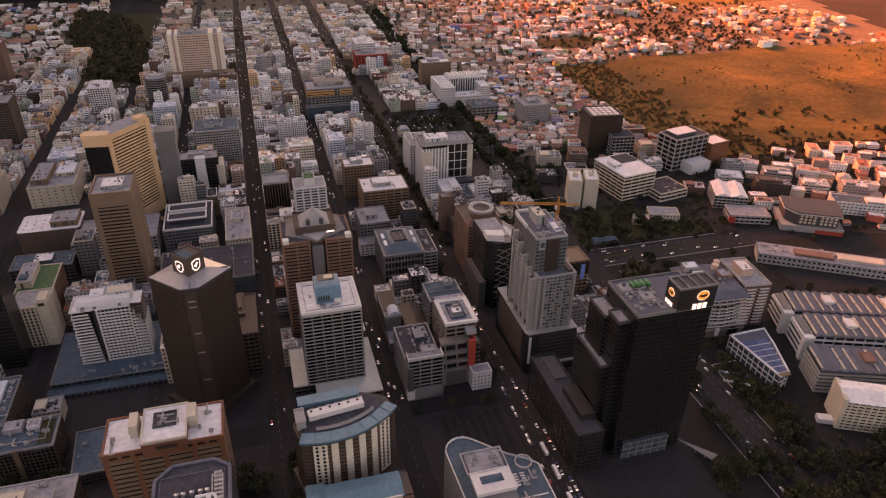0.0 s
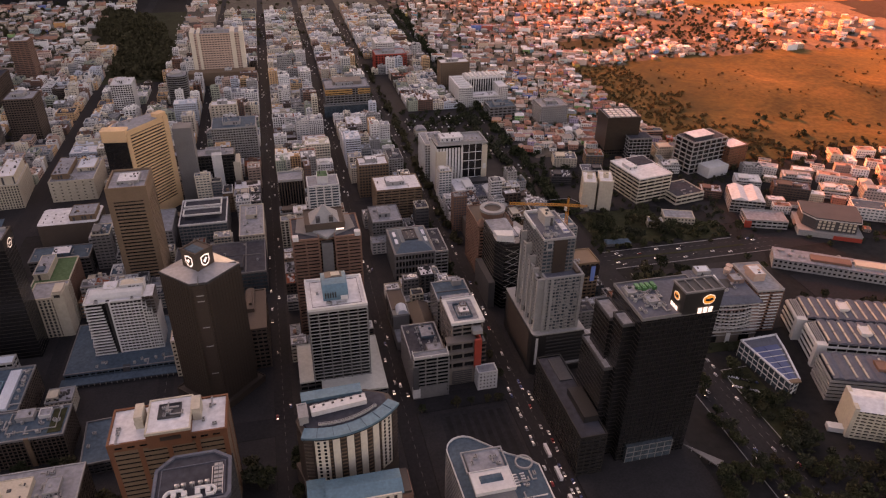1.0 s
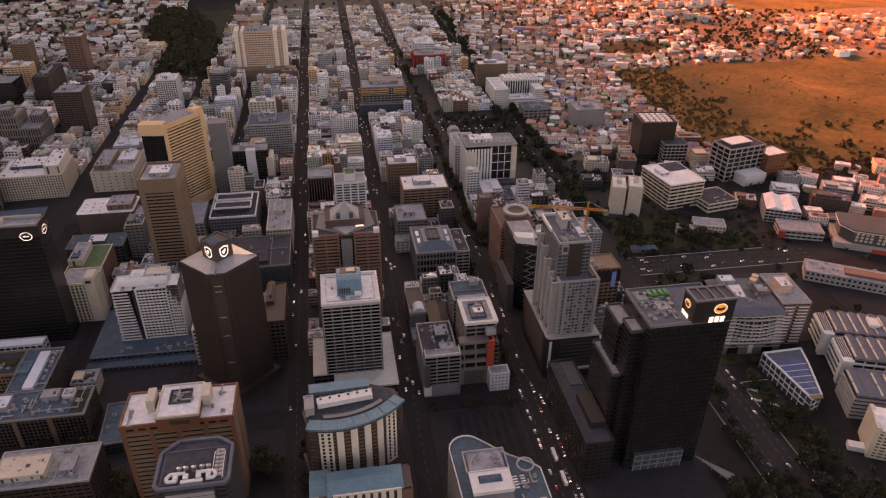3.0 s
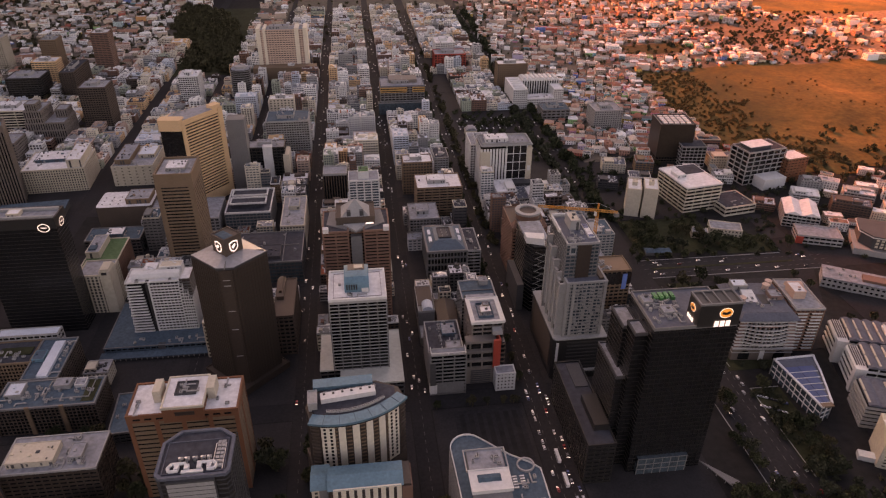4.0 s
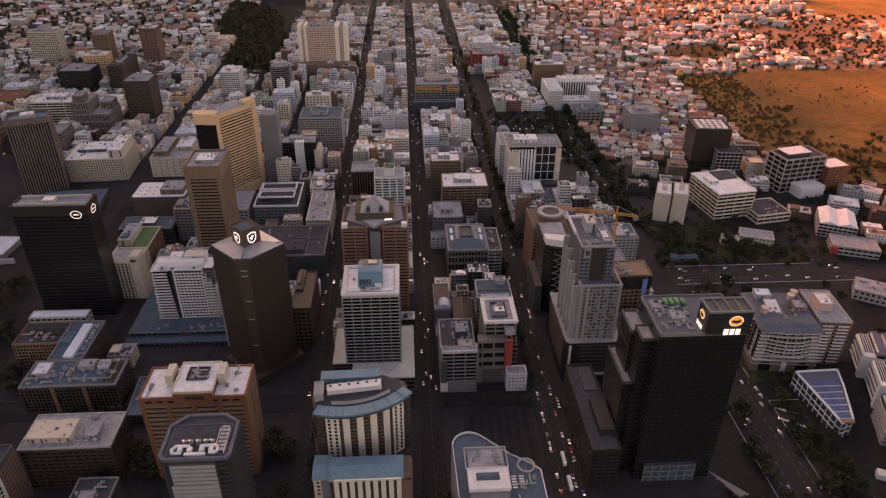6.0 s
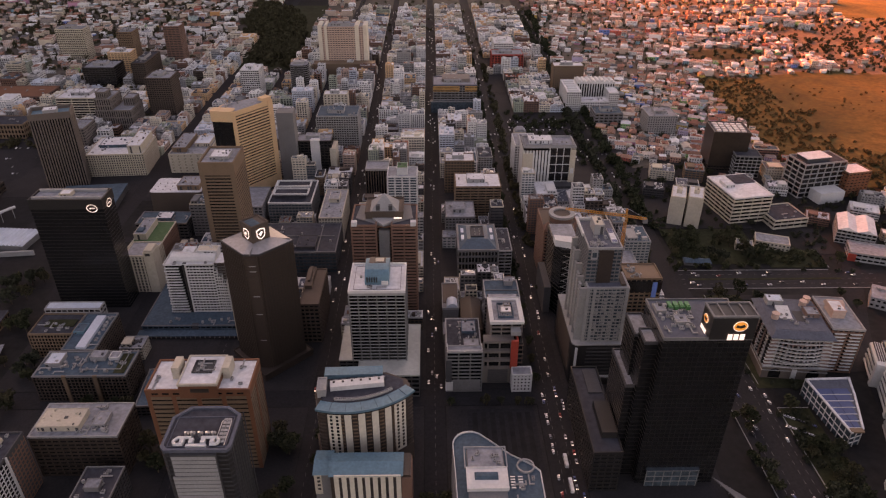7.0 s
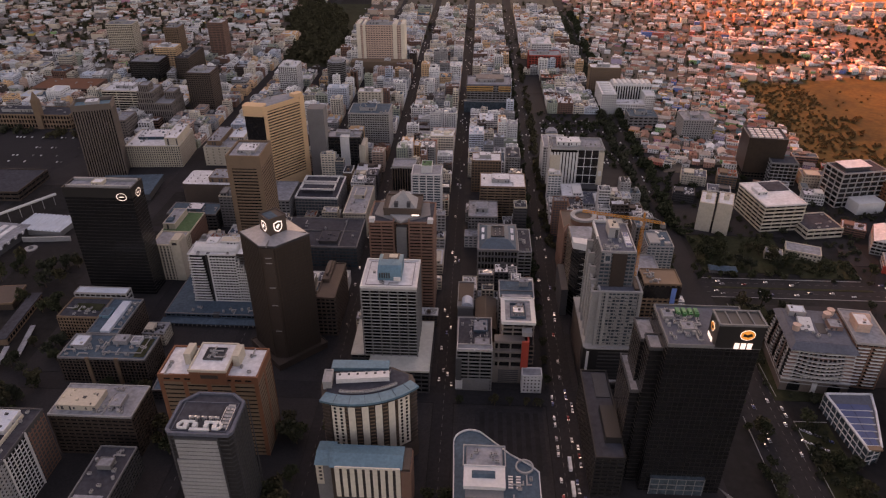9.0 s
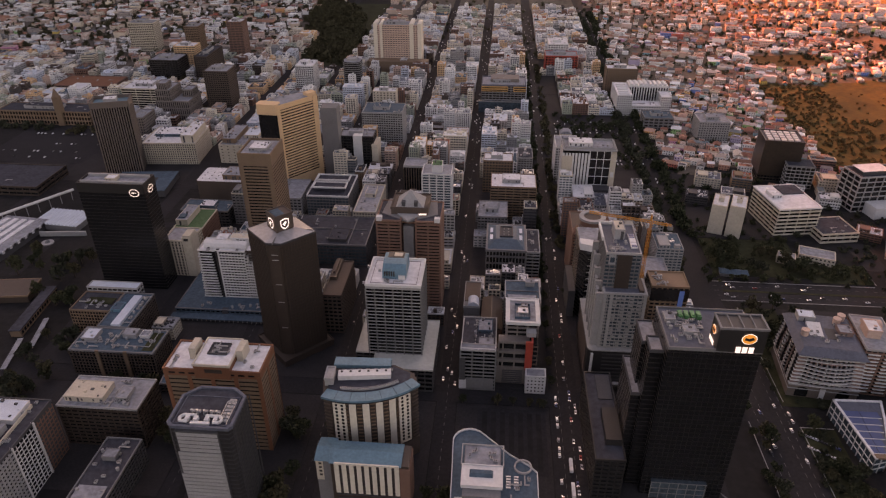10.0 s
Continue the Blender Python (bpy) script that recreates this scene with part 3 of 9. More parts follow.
def diamond_tower():
    b = building("office_tower", "dark brown diamond-plan tower with a lit roof cube", -61, 470, 44, 44, 45)
    w, c = 20.5, 9.0
    poly = [(-w + c, -w), (w, -w), (w, w - c), (w - c, w), (-w, w), (-w, -w + c)]
    part("body", Geo().prism(poly, 0, 119), "bronze", b)
    me = Geo().prism([(x * 1.012, y * 1.012) for x, y in poly], 0, 2.0).mesh("spandrel", "darkbrown")
    for i in range(34):
        put("spandrel", me, b, (0, 0, 3 + i * 3.42))
    me = Geo().box(-0.3, 0.3, -0.5, 0.2, 0, 119).mesh("rib", "darkbrown")
    for i in range(12):
        u = -w + c + 0.3 + (2 * w - c - 0.6) * i / 11
        put("rib", me, b, (u, -w, 0))
        put("rib", me, b, (-w, u, 0), 270)
        put("rib", me, b, (w, -u, 0), 90)
        put("rib", me, b, (-u, w, 0), 180)
    part("corner_shaft", Geo().box(-4.6, 4.6, -1.0, 0.4, 0, 118), "darkbrown", b, "", (-w + c / 2, -w + c / 2, 0), -45)
    me = Geo().box(-2.6, 2.6, -1.3, -0.9, 0, 0.7).mesh("corner_light", "lightgrey")
    for z in (35, 62, 80, 104, 109):
        put("corner_light", me, b, (-w + c / 2, -w + c / 2, z), -45)
    k = 1.03
    part("roof", Geo().prism([(x * k, y * k) for x, y in poly], 118.6, 120.2), "darkgrey", b)
    part("roof_sheet", Geo().prism([(x * 1.0, y * 1.0) for x, y in poly], 120.2, 123.2, [(x * 0.42, y * 0.42) for x, y in poly]), "sheet_metal", b, "grey metal roof rising to the centre")
    part("roof_seam", Geo().box(-0.25, 0.25, -26, -8, 120.4, 121.9), "grey", b, "", (0, 0, 0), -45)
    part("roof_seam", Geo().box(-0.25, 0.25, -27, -8, 120.4, 121.6), "grey", b, "", (0, 0, 0), 45)
    cube = part("roof_cube", Geo().box(-8, 8, -8, 8, 121, 137).ring(-8.3, 8.3, -8.3, 8.3, 136.4, 138, 0.9), "brown", b)
    part("skylight", Geo().box(-6, 2, -6, 6, 137, 137.4), "roofblue", cube)
    shield = [(-3.2, 3.0), (-3.2, -1), (-2.2, -3.0), (0, -4.2), (2.2, -3.0), (3.2, -1), (3.2, 3.0), (0, 3.9)]
    for rz in (0, 270):
        g = Geo()
        for sc, z, sl in ((1.25, -0.05, 0), (0.95, -0.2, 1)):
            g.slot = sl
            g.face([(x * sc, -8.15 + z, 129.5 + y * sc) for x, y in shield])
        g.slot = 0
        g.face([(-2.4, -8.55, 129.5), (-0.6, -8.55, 127.2), (1.8, -8.55, 130.6), (0.4, -8.55, 131.8)])
        part("shield_sign", g, ("sign_white", "black"), cube, "white outlined shield sign", (0, 0, 0), rz)
    part("podium", Geo().box(-25, 25, -25, 25, 0, 6).ring(-25.4, 25.4, -25.4, 25.4, 5, 7, 0.6), "darkbrown", b)


def brick_block():
    b, w, d = rect("office_block", "terracotta brick office block with white stepped roof", -115, -44.5, 339.5, 371)
    facade(b, -w, w, -d, d, 0, 72, "tan", "glass_black", 3.9, 0.68, 18, 3.0, so=0.3, po=0.55, pier="brick")
    part("attic_band", Geo().ring(-w - 0.6, w + 0.6, -d - 0.6, d + 0.6, 71, 77, 1.0), "brick", b, "terracotta brick top storey")
    part("attic_core", Geo().box(-w, w, -d, d, 71.4, 75), "brick", b)
    roofing(b, -w, w, -d, d, 76.2, "roofwhite", "brick", 1.2, 0.6, 0.7)
    me = Geo().box(-2.2, 2.2, -0.9, 0.1, 0, 1.2).mesh("attic_window", "glass_black")
    for i in range(9):
        put("attic_window", me, b, (-w + 6 + i * 7.3, -d, 73.2))
    x0, x1 = -w + 23, w - 21
    part("upper_storey", Geo().box(x0, x1, -d - 1.2, d - 2, 70, 82), "brick", b, "raised brick centre")
    roofing(b, x0, x1, -d - 1.2, d - 2, 82, "roofwhite", "cream", 1.0, 0.6, 0.4)
    part("sign_band", Geo().box(x0 + 8, x1 - 6, -d - 1.6, -d - 1.1, 75.5, 78.5), "darkbrown", b, "unreadable dark sign band")
    part("light_well", Geo().ring(-6, 8, -5, 8, 82.1, 83.4, 0.6).box(-5.4, 7.4, -4.4, 7.4, 82.1, 82.4), "darkgrey", b)
    clutter(b, -7, 9, -6, 9, 82.3, 6, 2)
    clutter(b, -w, x0 - 1, -d, d, 76.3, 5, 31)
    clutter(b, x1 + 1, w, -d, d, 76.3, 5, 32)
    for s in (-1, 1):
        part("stair_tower", Geo().box(s * 17.5 - 2.5, s * 17.5 + 2.5, -4, 9, 76.3, 86), "cream", b)


def curved_hotel():
    b = building("hotel", "curved cream hotel block with teal roof edge", 33.7, 344, 66, 52, 15)
    R, c0, o = 63.0, 53.4, -5.0
    def arc(a, k=0.0):
        return ((R + k) * math.sin(radians(a)), o + c0 - (R + k) * math.cos(radians(a)))
    front = [arc(a) for a in np.linspace(-32, 32, 17)]
    part("body", Geo().prism(front + [(33, 8), (20, 20), (-22, 26), (-33, 12)], 0, 66), "darkbrown", b)
    me_s = Geo().box(-1.75, 1.75, -0.6, 0.3, 0, 0.7).mesh("balcony", "tan")
    me_w = Geo().box(-0.85, 0.85, -0.78, 0.1, 0, 2.1).mesh("window", "glass_black")
    for k, a in enumerate(np.linspace(-30, 30, 15)):
        if k % 2 == 0:
            wide = k in (2, 12)
            me = Geo().box(-4.6 if wide else -2.35, 4.6 if wide else 2.35, -0.7, 0.4, 0, 46).mesh("pier", "hotelcream")
            if k in (0, 14):
                continue
            put("pier", me, b, (*arc(a), 18.0), a)
            if wide:
                for s_ in range(13):
                    for u in (-2.1, 2.1):
                        c_, q_ = math.cos(radians(a)), math.sin(radians(a))
                        x, y = arc(a)
                        put("window", me_w, b, (x + c_ * u, y + q_ * u, 20.5 + s_ * 3.35), a)
        elif k not in (1, 13):
            for s_ in range(14):
                put("balcony", me_s, b, (*arc(a), 19 + s_ * 3.35), a)
    me_e = Geo().box(-2.6, 2.6, -0.9, 0.4, 0, 1.1).mesh("balcony", "brown")
    for s_ in range(19):
        put("balcony", me_e, b, (*arc(29.5), 3 + s_ * 3.35), 29.5)
        put("balcony", me_e, b, (33, 3.5, 3 + s_ * 3.35), 85)
        put("balcony", me_e, b, (*arc(-29.5), 3 + s_ * 3.35), -29.5)
    rim = [arc(a, 1.6) for a in np.linspace(-33, 33, 17)] + [arc(a, -7.5) for a in np.linspace(33, -33, 17)]
    g = Geo()
    for i in range(16):
        p, q = arc(-33 + 66 * i / 16, 1.6), arc(-33 + 66 * (i + 1) / 16, 1.6)
        u, v = arc(-33 + 66 * (i + 1) / 16, -7.5), arc(-33 + 66 * i / 16, -7.5)
        g.prism([p, q, u, v], 65.6, 67.4)
    part("roof_edge", g, "teal", b, "broad weathered teal roof edge")
    me = Geo().box(-0.12, 0.12, -1.4, 7.4, 0, 0.4).mesh("roof_seam", "roofblue")
    for a in (-24, -14, -4, 6, 16, 26):
        put("roof_seam", me, b, (*arc(a), 67.4), a)
    part("soffit", Geo().prism([arc(a, 0.9) for a in np.linspace(-32, 32, 13)] + [(31, 6), (-31, 8)], 63.8, 65.6), "black", b)
    part("roof", Geo().prism([arc(a, -7.6) for a in np.linspace(-31, 31, 13)] + [(30, 8), (18, 18), (-20, 22), (-31, 12)], 65.8, 67.0), "roofdark", b)
    part("rear_roof", Geo().box(-22, 20, -4.5, 4.5, 66, 69.5), "teal", b, "", (-2, 24, 0), -13)
    part("plant_house", Geo().box(-19, 19, -3.4, 3.4, 67, 71), "white", b, "long white roof plant house", (-3, 10, 0), -8)
    for i in range(6):
        part("roof_vent", Geo().box(-0.8, 0.8, -0.7, 0.7, 71, 71.6), "black", b, "", (-19 + i * 6.3, 13.6 - i * 0.9, 0), -8)
    part("stair_tower", Geo().box(-3, 3, -6.5, 6.5, 66, 72.5).ring(-3.3, 3.3, -6.8, 6.8, 72, 73.4, 0.8), "lightgrey", b, "", (-27.5, 12, 0), -12)
    for i in range(14):
        a = -22 + i * 3.3
        put("air_unit", UNIT, b, (*arc(a, -10.5), 67.0), a)
        if i % 2:
            put("air_unit", UNIT, b, (-20 + i * 2.8, 18.5 - i * 0.4, 67.0), -10)
    part("base", Geo().prism([arc(a, 1.0) for a in np.linspace(-32, 32, 9)] + [(34, 20), (-34, 22)], 0, 17), "brown", b)
    for x0, x1, y0, y1, h, lb in ((14, 67, 293, 312, 44, "cream hotel wing with teal sheet roof"), (2.5, 13, 298, 318, 40, "narrow grey hotel wing with teal roof")):
        b, w, d = rect("hotel_wing", lb, x0, x1, y0, y1, margin=0)
        part("wall", Geo().box(-w, w, -d, d, 0, h - 1), "grey" if w < 10 else "darkbrown", b)
        if w > 10:
            n = 9
            me = Geo().box(-1.55, 1.55, -0.7, 0.2, 0, 28).mesh("pier", "hotelcream")
            ms = Geo().box(-w + 3, w - 7, -0.45, 0.1, 0, 1.0).mesh("balcony", "darkgrey")
            for i in range(n):
                put("pier", me, b, (-w + 4 + (2 * w - 12) * i / (n - 1), -d, 14.5))
            for s_ in range(12):
                put("balcony", ms, b, (0, -d, 2 + s_ * 3.4))
            part("top_band", Geo().box(-w + 2.6, w - 6.6, -d - 0.8, -d + 0.2, 42, 43.4), "hotelcream", b)
            part("brick_end", Geo().box(w - 6, w + 0.8, -d - 1.2, d, 0, 41), "redbrown", b, "red-brown end wall")
        else:
            for s_ in range(4):
                part("window", Geo().box(-3.5, -1.5, -d - 0.15, -d + 0.1, 24 + s_ * 3.6, 26 + s_ * 3.6), "black", b)
            part("light_band", Geo().box(-w - 0.2, -0.5, -d - 0.12, -d + 0.1, 20, 38), "cream", b)
        part("roof", Geo().prism([(-w - 1, -d - 1), (w + 1 - (6 if w > 10 else 0), -d - 1), (w + 1 - (6 if w > 10 else 0), d + 1), (-w - 1, d + 1)], h - 1, h + 1.6, [(-w - 1, 0), (w + 1 - (6 if w > 10 else 0), 0), (w + 1 - (6 if w > 10 else 0), 0.4), (-w - 1, 0.4)]), "teal", b, "weathered teal sheet roof")


def plaza_building():
    b, w, d = rect("office_block", "grey office building with rounded corner roof terrace", 95, 152, 255, 326)
    poly = [(-w + 2, -d)] + [(w, -d), (w, 0), (w - 6, 6), (w - 18, 14)] + circle(-w + 12, d - 12, 12, 9, 40, 190) + [(-w + 1, 0)]
    part("body", Geo().prism(poly, 0, 47), "darkgrey", b)
    for i in range(11):
        part("floor_band", Geo().prism([(x * 1.012, y * 1.012) for x, y in poly], 3 + i * 4, 4.3 + i * 4), "grey", b)
    part("roof", Geo().prism([(x * 0.985, y * 0.985) for x, y in poly], 46.5, 47.6), "roofblue", b)
    for y in (-29, -24):
        part("roof_line", Geo().box(-w + 4, w - 3, y, y + 0.7, 47.6, 48.2), "white", b)
    clutter(b, 5, w - 2, -d + 4, -2, 47.6, 8, 9)
    rim = Geo()
    n = len(poly)
    for i in range(n):
        (xa, ya), (xb, yb) = poly[i], poly[(i + 1) % n]
        rim.prism([(xa, ya), (xb, yb), (xb * 0.982, yb * 0.982), (xa * 0.982, ya * 0.982)], 46.8, 49)
    part("parapet", rim, "white", b)
    x0, x1 = 104 - 123.5, 128 - 123.5
    part("roof_house", Geo().box(x0, x1, -26, 16, 47.5, 53), "grey", b)
    part("house_roof", Geo().box(x0 + 0.5, x1 - 0.5, -2, 15.5, 53, 53.3), "roofgrey", b)
    part("upper_roof", Geo().box(x0 - 1, x1 + 1, -20, -3, 53, 55.4).ring(x0 - 1.2, x1 + 1.2, -20.2, -2.8, 54.6, 56, 0.6), "white", b)
    part("skylight", Geo().prism([(x0 + 4, -13), (x1 - 5, -13), (x1 - 5, -7), (x0 + 4, -7)], 55.4, 57.5, [(x0 + 5, -11.5), (x1 - 6, -11.5), (x1 - 6, -8.5), (x0 + 5, -8.5)]), "roofblue", b)
    part("roof_ring", Geo().ring(x0 - 2, x1 + 2, -2, 16, 53, 54.4, 0.7), "lightgrey", b)
    clutter(b, x0, x1, -2, 14, 53, 7, 8)
    ring = Geo()
    for i in range(20):
        a0, a1 = 2 * math.pi * i / 20, 2 * math.pi * (i + 1) / 20
        ring.prism([(r * math.cos(a) + 19, r * math.sin(a) + 4) for r, a in ((5, a0), (5, a1), (6, a1), (6, a0))][::-1][::-1], 47.5, 49.2)
    part("roof_drum", ring, "lightgrey", b, "round grey roof drum")
    for i in range(2):
        for j in range(5):
            part("roof_pipe", Geo().box(8 + i * 5, 11 + i * 5, -14 + j * 2.2, -13 + j * 2.2, 47.6, 48.6), "metal", b)
    wing = Geo().prism([(-12, 34), (24, 8), (25.5, 10.5), (-10.5, 36.5)], 0, 14)
    part("screen_wall", wing, "darkgrey", b)


def louvre_tower():
    b, w, d = rect("office_tower", "dark office tower with pale clad front and ducts", -79, -38, 269, 305)
    H = 92.0
    top = [(-w + 3, -d), (w - 2, -d), (w, -d + 3), (w, d - 7), (w - 9, d), (-w + 9, d), (-w, d - 9), (-w, -d + 3)]
    part("body", Geo().prism(top, 0, H), "black", b)
    for k in range(24):
        part("floor_band", Geo().prism([(x * 1.008, y * 1.008) for x, y in top], 3 + k * 3.7, 3.9 + k * 3.7), "darkgrey", b)
    for i in range(8):
        part("corner_rib", Geo().box(w - 0.2, w + 0.5, -d + 4 + i * 4.2, -d + 4.5 + i * 4.2, 0, H - 1), "darkgrey", b)
    part("front_bay", Geo().box(-14.5, 12.5, -d - 1.6, -d + 0.2, 0, H - 1), "darkgrey", b)
    for i in range(27):
        z = 1 + i * 3.3
        xl = -14 if i > 21 else -15.5 if i > 15 else -17
        part("cladding_band", Geo().box(xl, 12.0, -d - 2.2 + (0.5 if i > 21 else 0), -d - 1.4, z, z + 2.75), "lightgrey", b)
    part("roof", Geo().prism([(x * 0.97, y * 0.97) for x, y in top], H - 0.4, H + 0.5), "roofdark", b)
    n = len(top)
    for i in range(n):
        (xa, ya), (xb, yb) = top[i], top[(i + 1) % n]
        part("parapet", Geo().prism([(xa * 1.02, ya * 1.02), (xb * 1.02, yb * 1.02), (xb * 0.93, yb * 0.93), (xa * 0.93, ya * 0.93)], H - 0.5, H + 1.8), "slate", b)
    part("inner_ledge", Geo().ring(-w + 3, w - 3, -d + 3, d - 8, H + 0.4, H + 1.0, 0.5), "slate", b)
    # white ductwork along the front edge of the roof
    duct = Geo()
    for a, c in (((-12, -d + 9, H + 2.4), (-4, -d + 9, H + 2.4)), ((2, -d + 9, H + 2.4), (11, -d + 9, H + 2.4)), ((-12, -d + 9, H + 2.4), (-14, -d + 6.5, H + 2.2)), ((-14, -d + 6.5, H + 2.2), (-13, -d + 4, H + 2)), ((-13, -d + 4, H + 2), (-8, -d + 4, H + 2)), ((11, -d + 9, H + 2.4), (13, -d + 6.5, H + 2.2)), ((13, -d + 6.5, H + 2.2), (12, -d + 4, H + 2)), ((12, -d + 4, H + 2), (8, -d + 4, H + 2))):
        duct.tube(a, c, 1.0, n=10)
    for x in (-9, -3.5, 3.5, 9):
        duct.box(x - 1.3, x + 1.3, -d + 4.8, -d + 8.2, H + 0.5, H + 3.0)
    part("duct", duct, "white", b, "looped white roof ducts")
    part("duct_tray", Geo().box(-6, 6, -d + 2.4, -d + 4.4, H + 0.5, H + 2.2), "white", b)
    for x in (-8, -4.5, 0, 4.5, 8):
        part("flue", Geo().tube((x, -d + 11.5, H + 0.4), (x, -d + 11.5, H + 4.6), 0.75), "metal", b)
        part("fan_box", Geo().box(x - 1.2, x + 1.2, -d + 12.6, -d + 14.6, H + 0.4, H + 2.0), "lightgrey", b)
    for i in range(7):
        for j in range(2):
            part("roof_pipe", Geo().box(w - 9 + j * 2.4, w - 7 + j * 2.4, -d + 6 + i * 3, -d + 8 + i * 3, H + 0.5, H + 1.5), "lightgrey", b)
    part("pipe_run", Geo().tube((w - 10, -d + 4, H + 1), (w - 10, d - 12, H + 1), 0.25, n=6).tube((w - 4.2, -d + 4, H + 1), (w - 4.2, d - 12, H + 1), 0.25, n=6).tube((w - 10, d - 12, H + 1), (w - 4.2, d - 12, H + 1), 0.25, n=6), "metal", b)


def left_blocks():
    b, w, d = rect("office_block", "dark brown office block with cream rooftop housing", -203, -141, 334, 367)
    facade(b, -w, w, -d, d, 0, 39, "darkbrown", "glass_black", 3.4, 0.55, 5, 0.9)
    roofing(b, -w, w, -d, d, 39.2, "roofgrey", "lightgrey", 0.8, 0.5, 0.5)
    plant(b, -w + 4, -w + 34, -d + 5, d - 10, 39.3, 44, "cream", "cream")
    plant(b, w - 20, w - 11, -d + 8, d - 12, 39.3, 42.5, "lightgrey", "roofgrey")
    clutter(b, -4, w - 4, -d, d, 39.3, 20, 11)
    b, w, d = rect("office_block", "brown office block with ribbed front and cluttered roof", -242, -168, 413, 444)
    facade(b, -w, w, -d, d, 0, 26, "brown", "glass_black", 3.4, 0.3, 3.0, 0.7, po=0.8)
    for x in (-12, 13):
        part("stair_shaft", Geo().box(x - 1.6, x + 1.6, -d - 1.5, -d + 0.2, 0, 27.4), "tan", b)
    roofing(b, -w, w, -d, d, 26.2, "roofblue", "grey", 0.9, 0.5, 0.8)
    plant(b, -w + 5, -w + 17, -4, 10, 26.3, 30, "lightgrey", "roofpale")
    plant(b, 2, 14, 3, 12, 26.3, 30.5, "lightgrey", "roofgrey")
    plant(b, 17, 25, 4, 12, 26.3, 29, "white", "roofgrey")
    part("roof_rail", Geo().ring(-3, 31, -8, 13, 26.3, 27.6, 0.35), "lightgrey", b)
    part("roof_garden", Geo().box(26, w - 2, -d + 3, d - 3, 26.4, 26.8), "lawn", b, "dark planted roof strip")
    clutter(b, -w + 2, w - 2, -d, d, 26.3, 34, 12)
    b, w, d = rect("office_block", "long brown office wing with blue-grey roof", -234, -206, 446, 499)
    facade(b, -w, w, -d, d, 0, 26, "brown", "glass_black", 3.4, 0.35, 3.2, 0.8, fine=False)
    roofing(b, -w, w, -d, d, 26.2, "roofblue", "grey")
    part("roof_walk", Geo().box(-2, 6, -d + 1, d - 6, 26.3, 29.0), "roofpale", b, "pale blue raised roof strip")
    plant(b, -w + 1, -4, -4, 8, 26.3, 29, "teal", "court")
    clutter(b, 6, w, -d, d, 26.3, 18, 13)
    b, w, d = rect("office_block", "ribbed tan office block around a courtyard", -274, -236, 470, 500)
    facade(b, -w, w, -d, d, 0, 25, "tan", "glass_black", 3.4, 0.3, 2.8, 0.9, po=0.7, fine=False)
    roofing(b, -w, w, -d, d, 25.2, "roofdark", "tan")
    part("roof_planting", Geo().box(-10, 16, -4, 6, 25.3, 26.2), "lawn", b, "dark planted roof court")
    clutter(b, -w, w, -d, d - 8, 25.3, 12, 14)
    b, w, d = rect("penthouse_block", "pale grey glazed penthouse along the rear roof", -273, -223, 501.5, 512)
    facade(b, -w, w, -d, d, 0, 30, "lightgrey", "glass_black", 5, 0.4, 5, 0.8)
    roofing(b, -w, w, -d, d, 30.2, "roofpale", "lightgrey", 0.8)
    # block of three fronts at the lower edge: white dots, white grid, brown grid
    b, w, d = rect("office_block", "grey latticed office block with white corner braces", -247, -201, 246, 328)
    part("wall", Geo().box(-w, w, -d, d, 0, 49), "darkgrey", b)
    for k, (ya, yb, wl, fh, bay, pw, sp) in enumerate(((-d, -6, "lightgrey", 3.2, 3.0, 1.3, 0.5), (-6, 18, "white", 3.5, 4.0, 0.5, 0.16), (18, d, "redbrown", 3.5, 3.6, 0.9, 0.3))):
        facade(b, w - 6, w + 0.4 - 0.3 * k, ya + 0.5, yb - 0.5, 0, 49 - k, wl, "glass_black", fh, sp, bay, pw, so=0.45, po=0.5)
    part("edge_fin", Geo().box(w - 1, w + 1.4, -6.6, -5.4, 0, 50).box(w - 1, w + 1.4, 17.4, 18.6, 0, 50), "white", b)
    roofing(b, -w, w, -d, d, 49.2, "roofdark", "darkgrey")
    plant(b, -w + 6, w - 12, 16, 36, 49.3, 53, "white", "roofpale")
    plant(b, -w + 4, w - 14, -8, 12, 49.3, 54, "lightgrey", "roofgrey")
    plant(b, -w + 10, w - 8, -30, -14, 49.3, 53, "white", "roofwhite")
    part("roof_wall", Geo().box(w - 10, w - 9.2, -10, 34, 49.3, 52), "cream", b)
    clutter(b, -w, w, -d, d, 49.3, 22, 15)
    b, w, d = rect("office_block", "low dark office block with cluttered grey roof", -160, -134, 250, 320)
    facade(b, -w, w, -d, d, 0, 23, "darkgrey", "glass_black", 3.4, 0.5, 4, 0.8, fine=False)
    roofing(b, -w, w, -d, d, 23.2, "roofdark", "grey")
    plant(b, -6, 4, 14, 22, 23.3, 27, "grey", "roofgrey")
    part("roof_patch", Geo().box(-w + 2, w - 4, -d + 2, -8, 23.3, 23.7), "roofgrey", b, "pale worn roof patch")
    clutter(b, -w, w, -d, d, 23.3, 18, 16)
    # low annex behind the brick block
    b, w, d = rect("low_building", "low grey annex with cluttered roof", -158, -122, 395, 440, 4)
    facade(b, -w, w, -d, d, 0, 10, "darkgrey", "glass_black", 3.3, 0.5, 4, 0.8, fine=False)
    roofing(b, -w, w, -d, d, 10.2, "roofblue", "grey")
    clutter(b, -w, w, -d, d, 10.3, 7, 17)


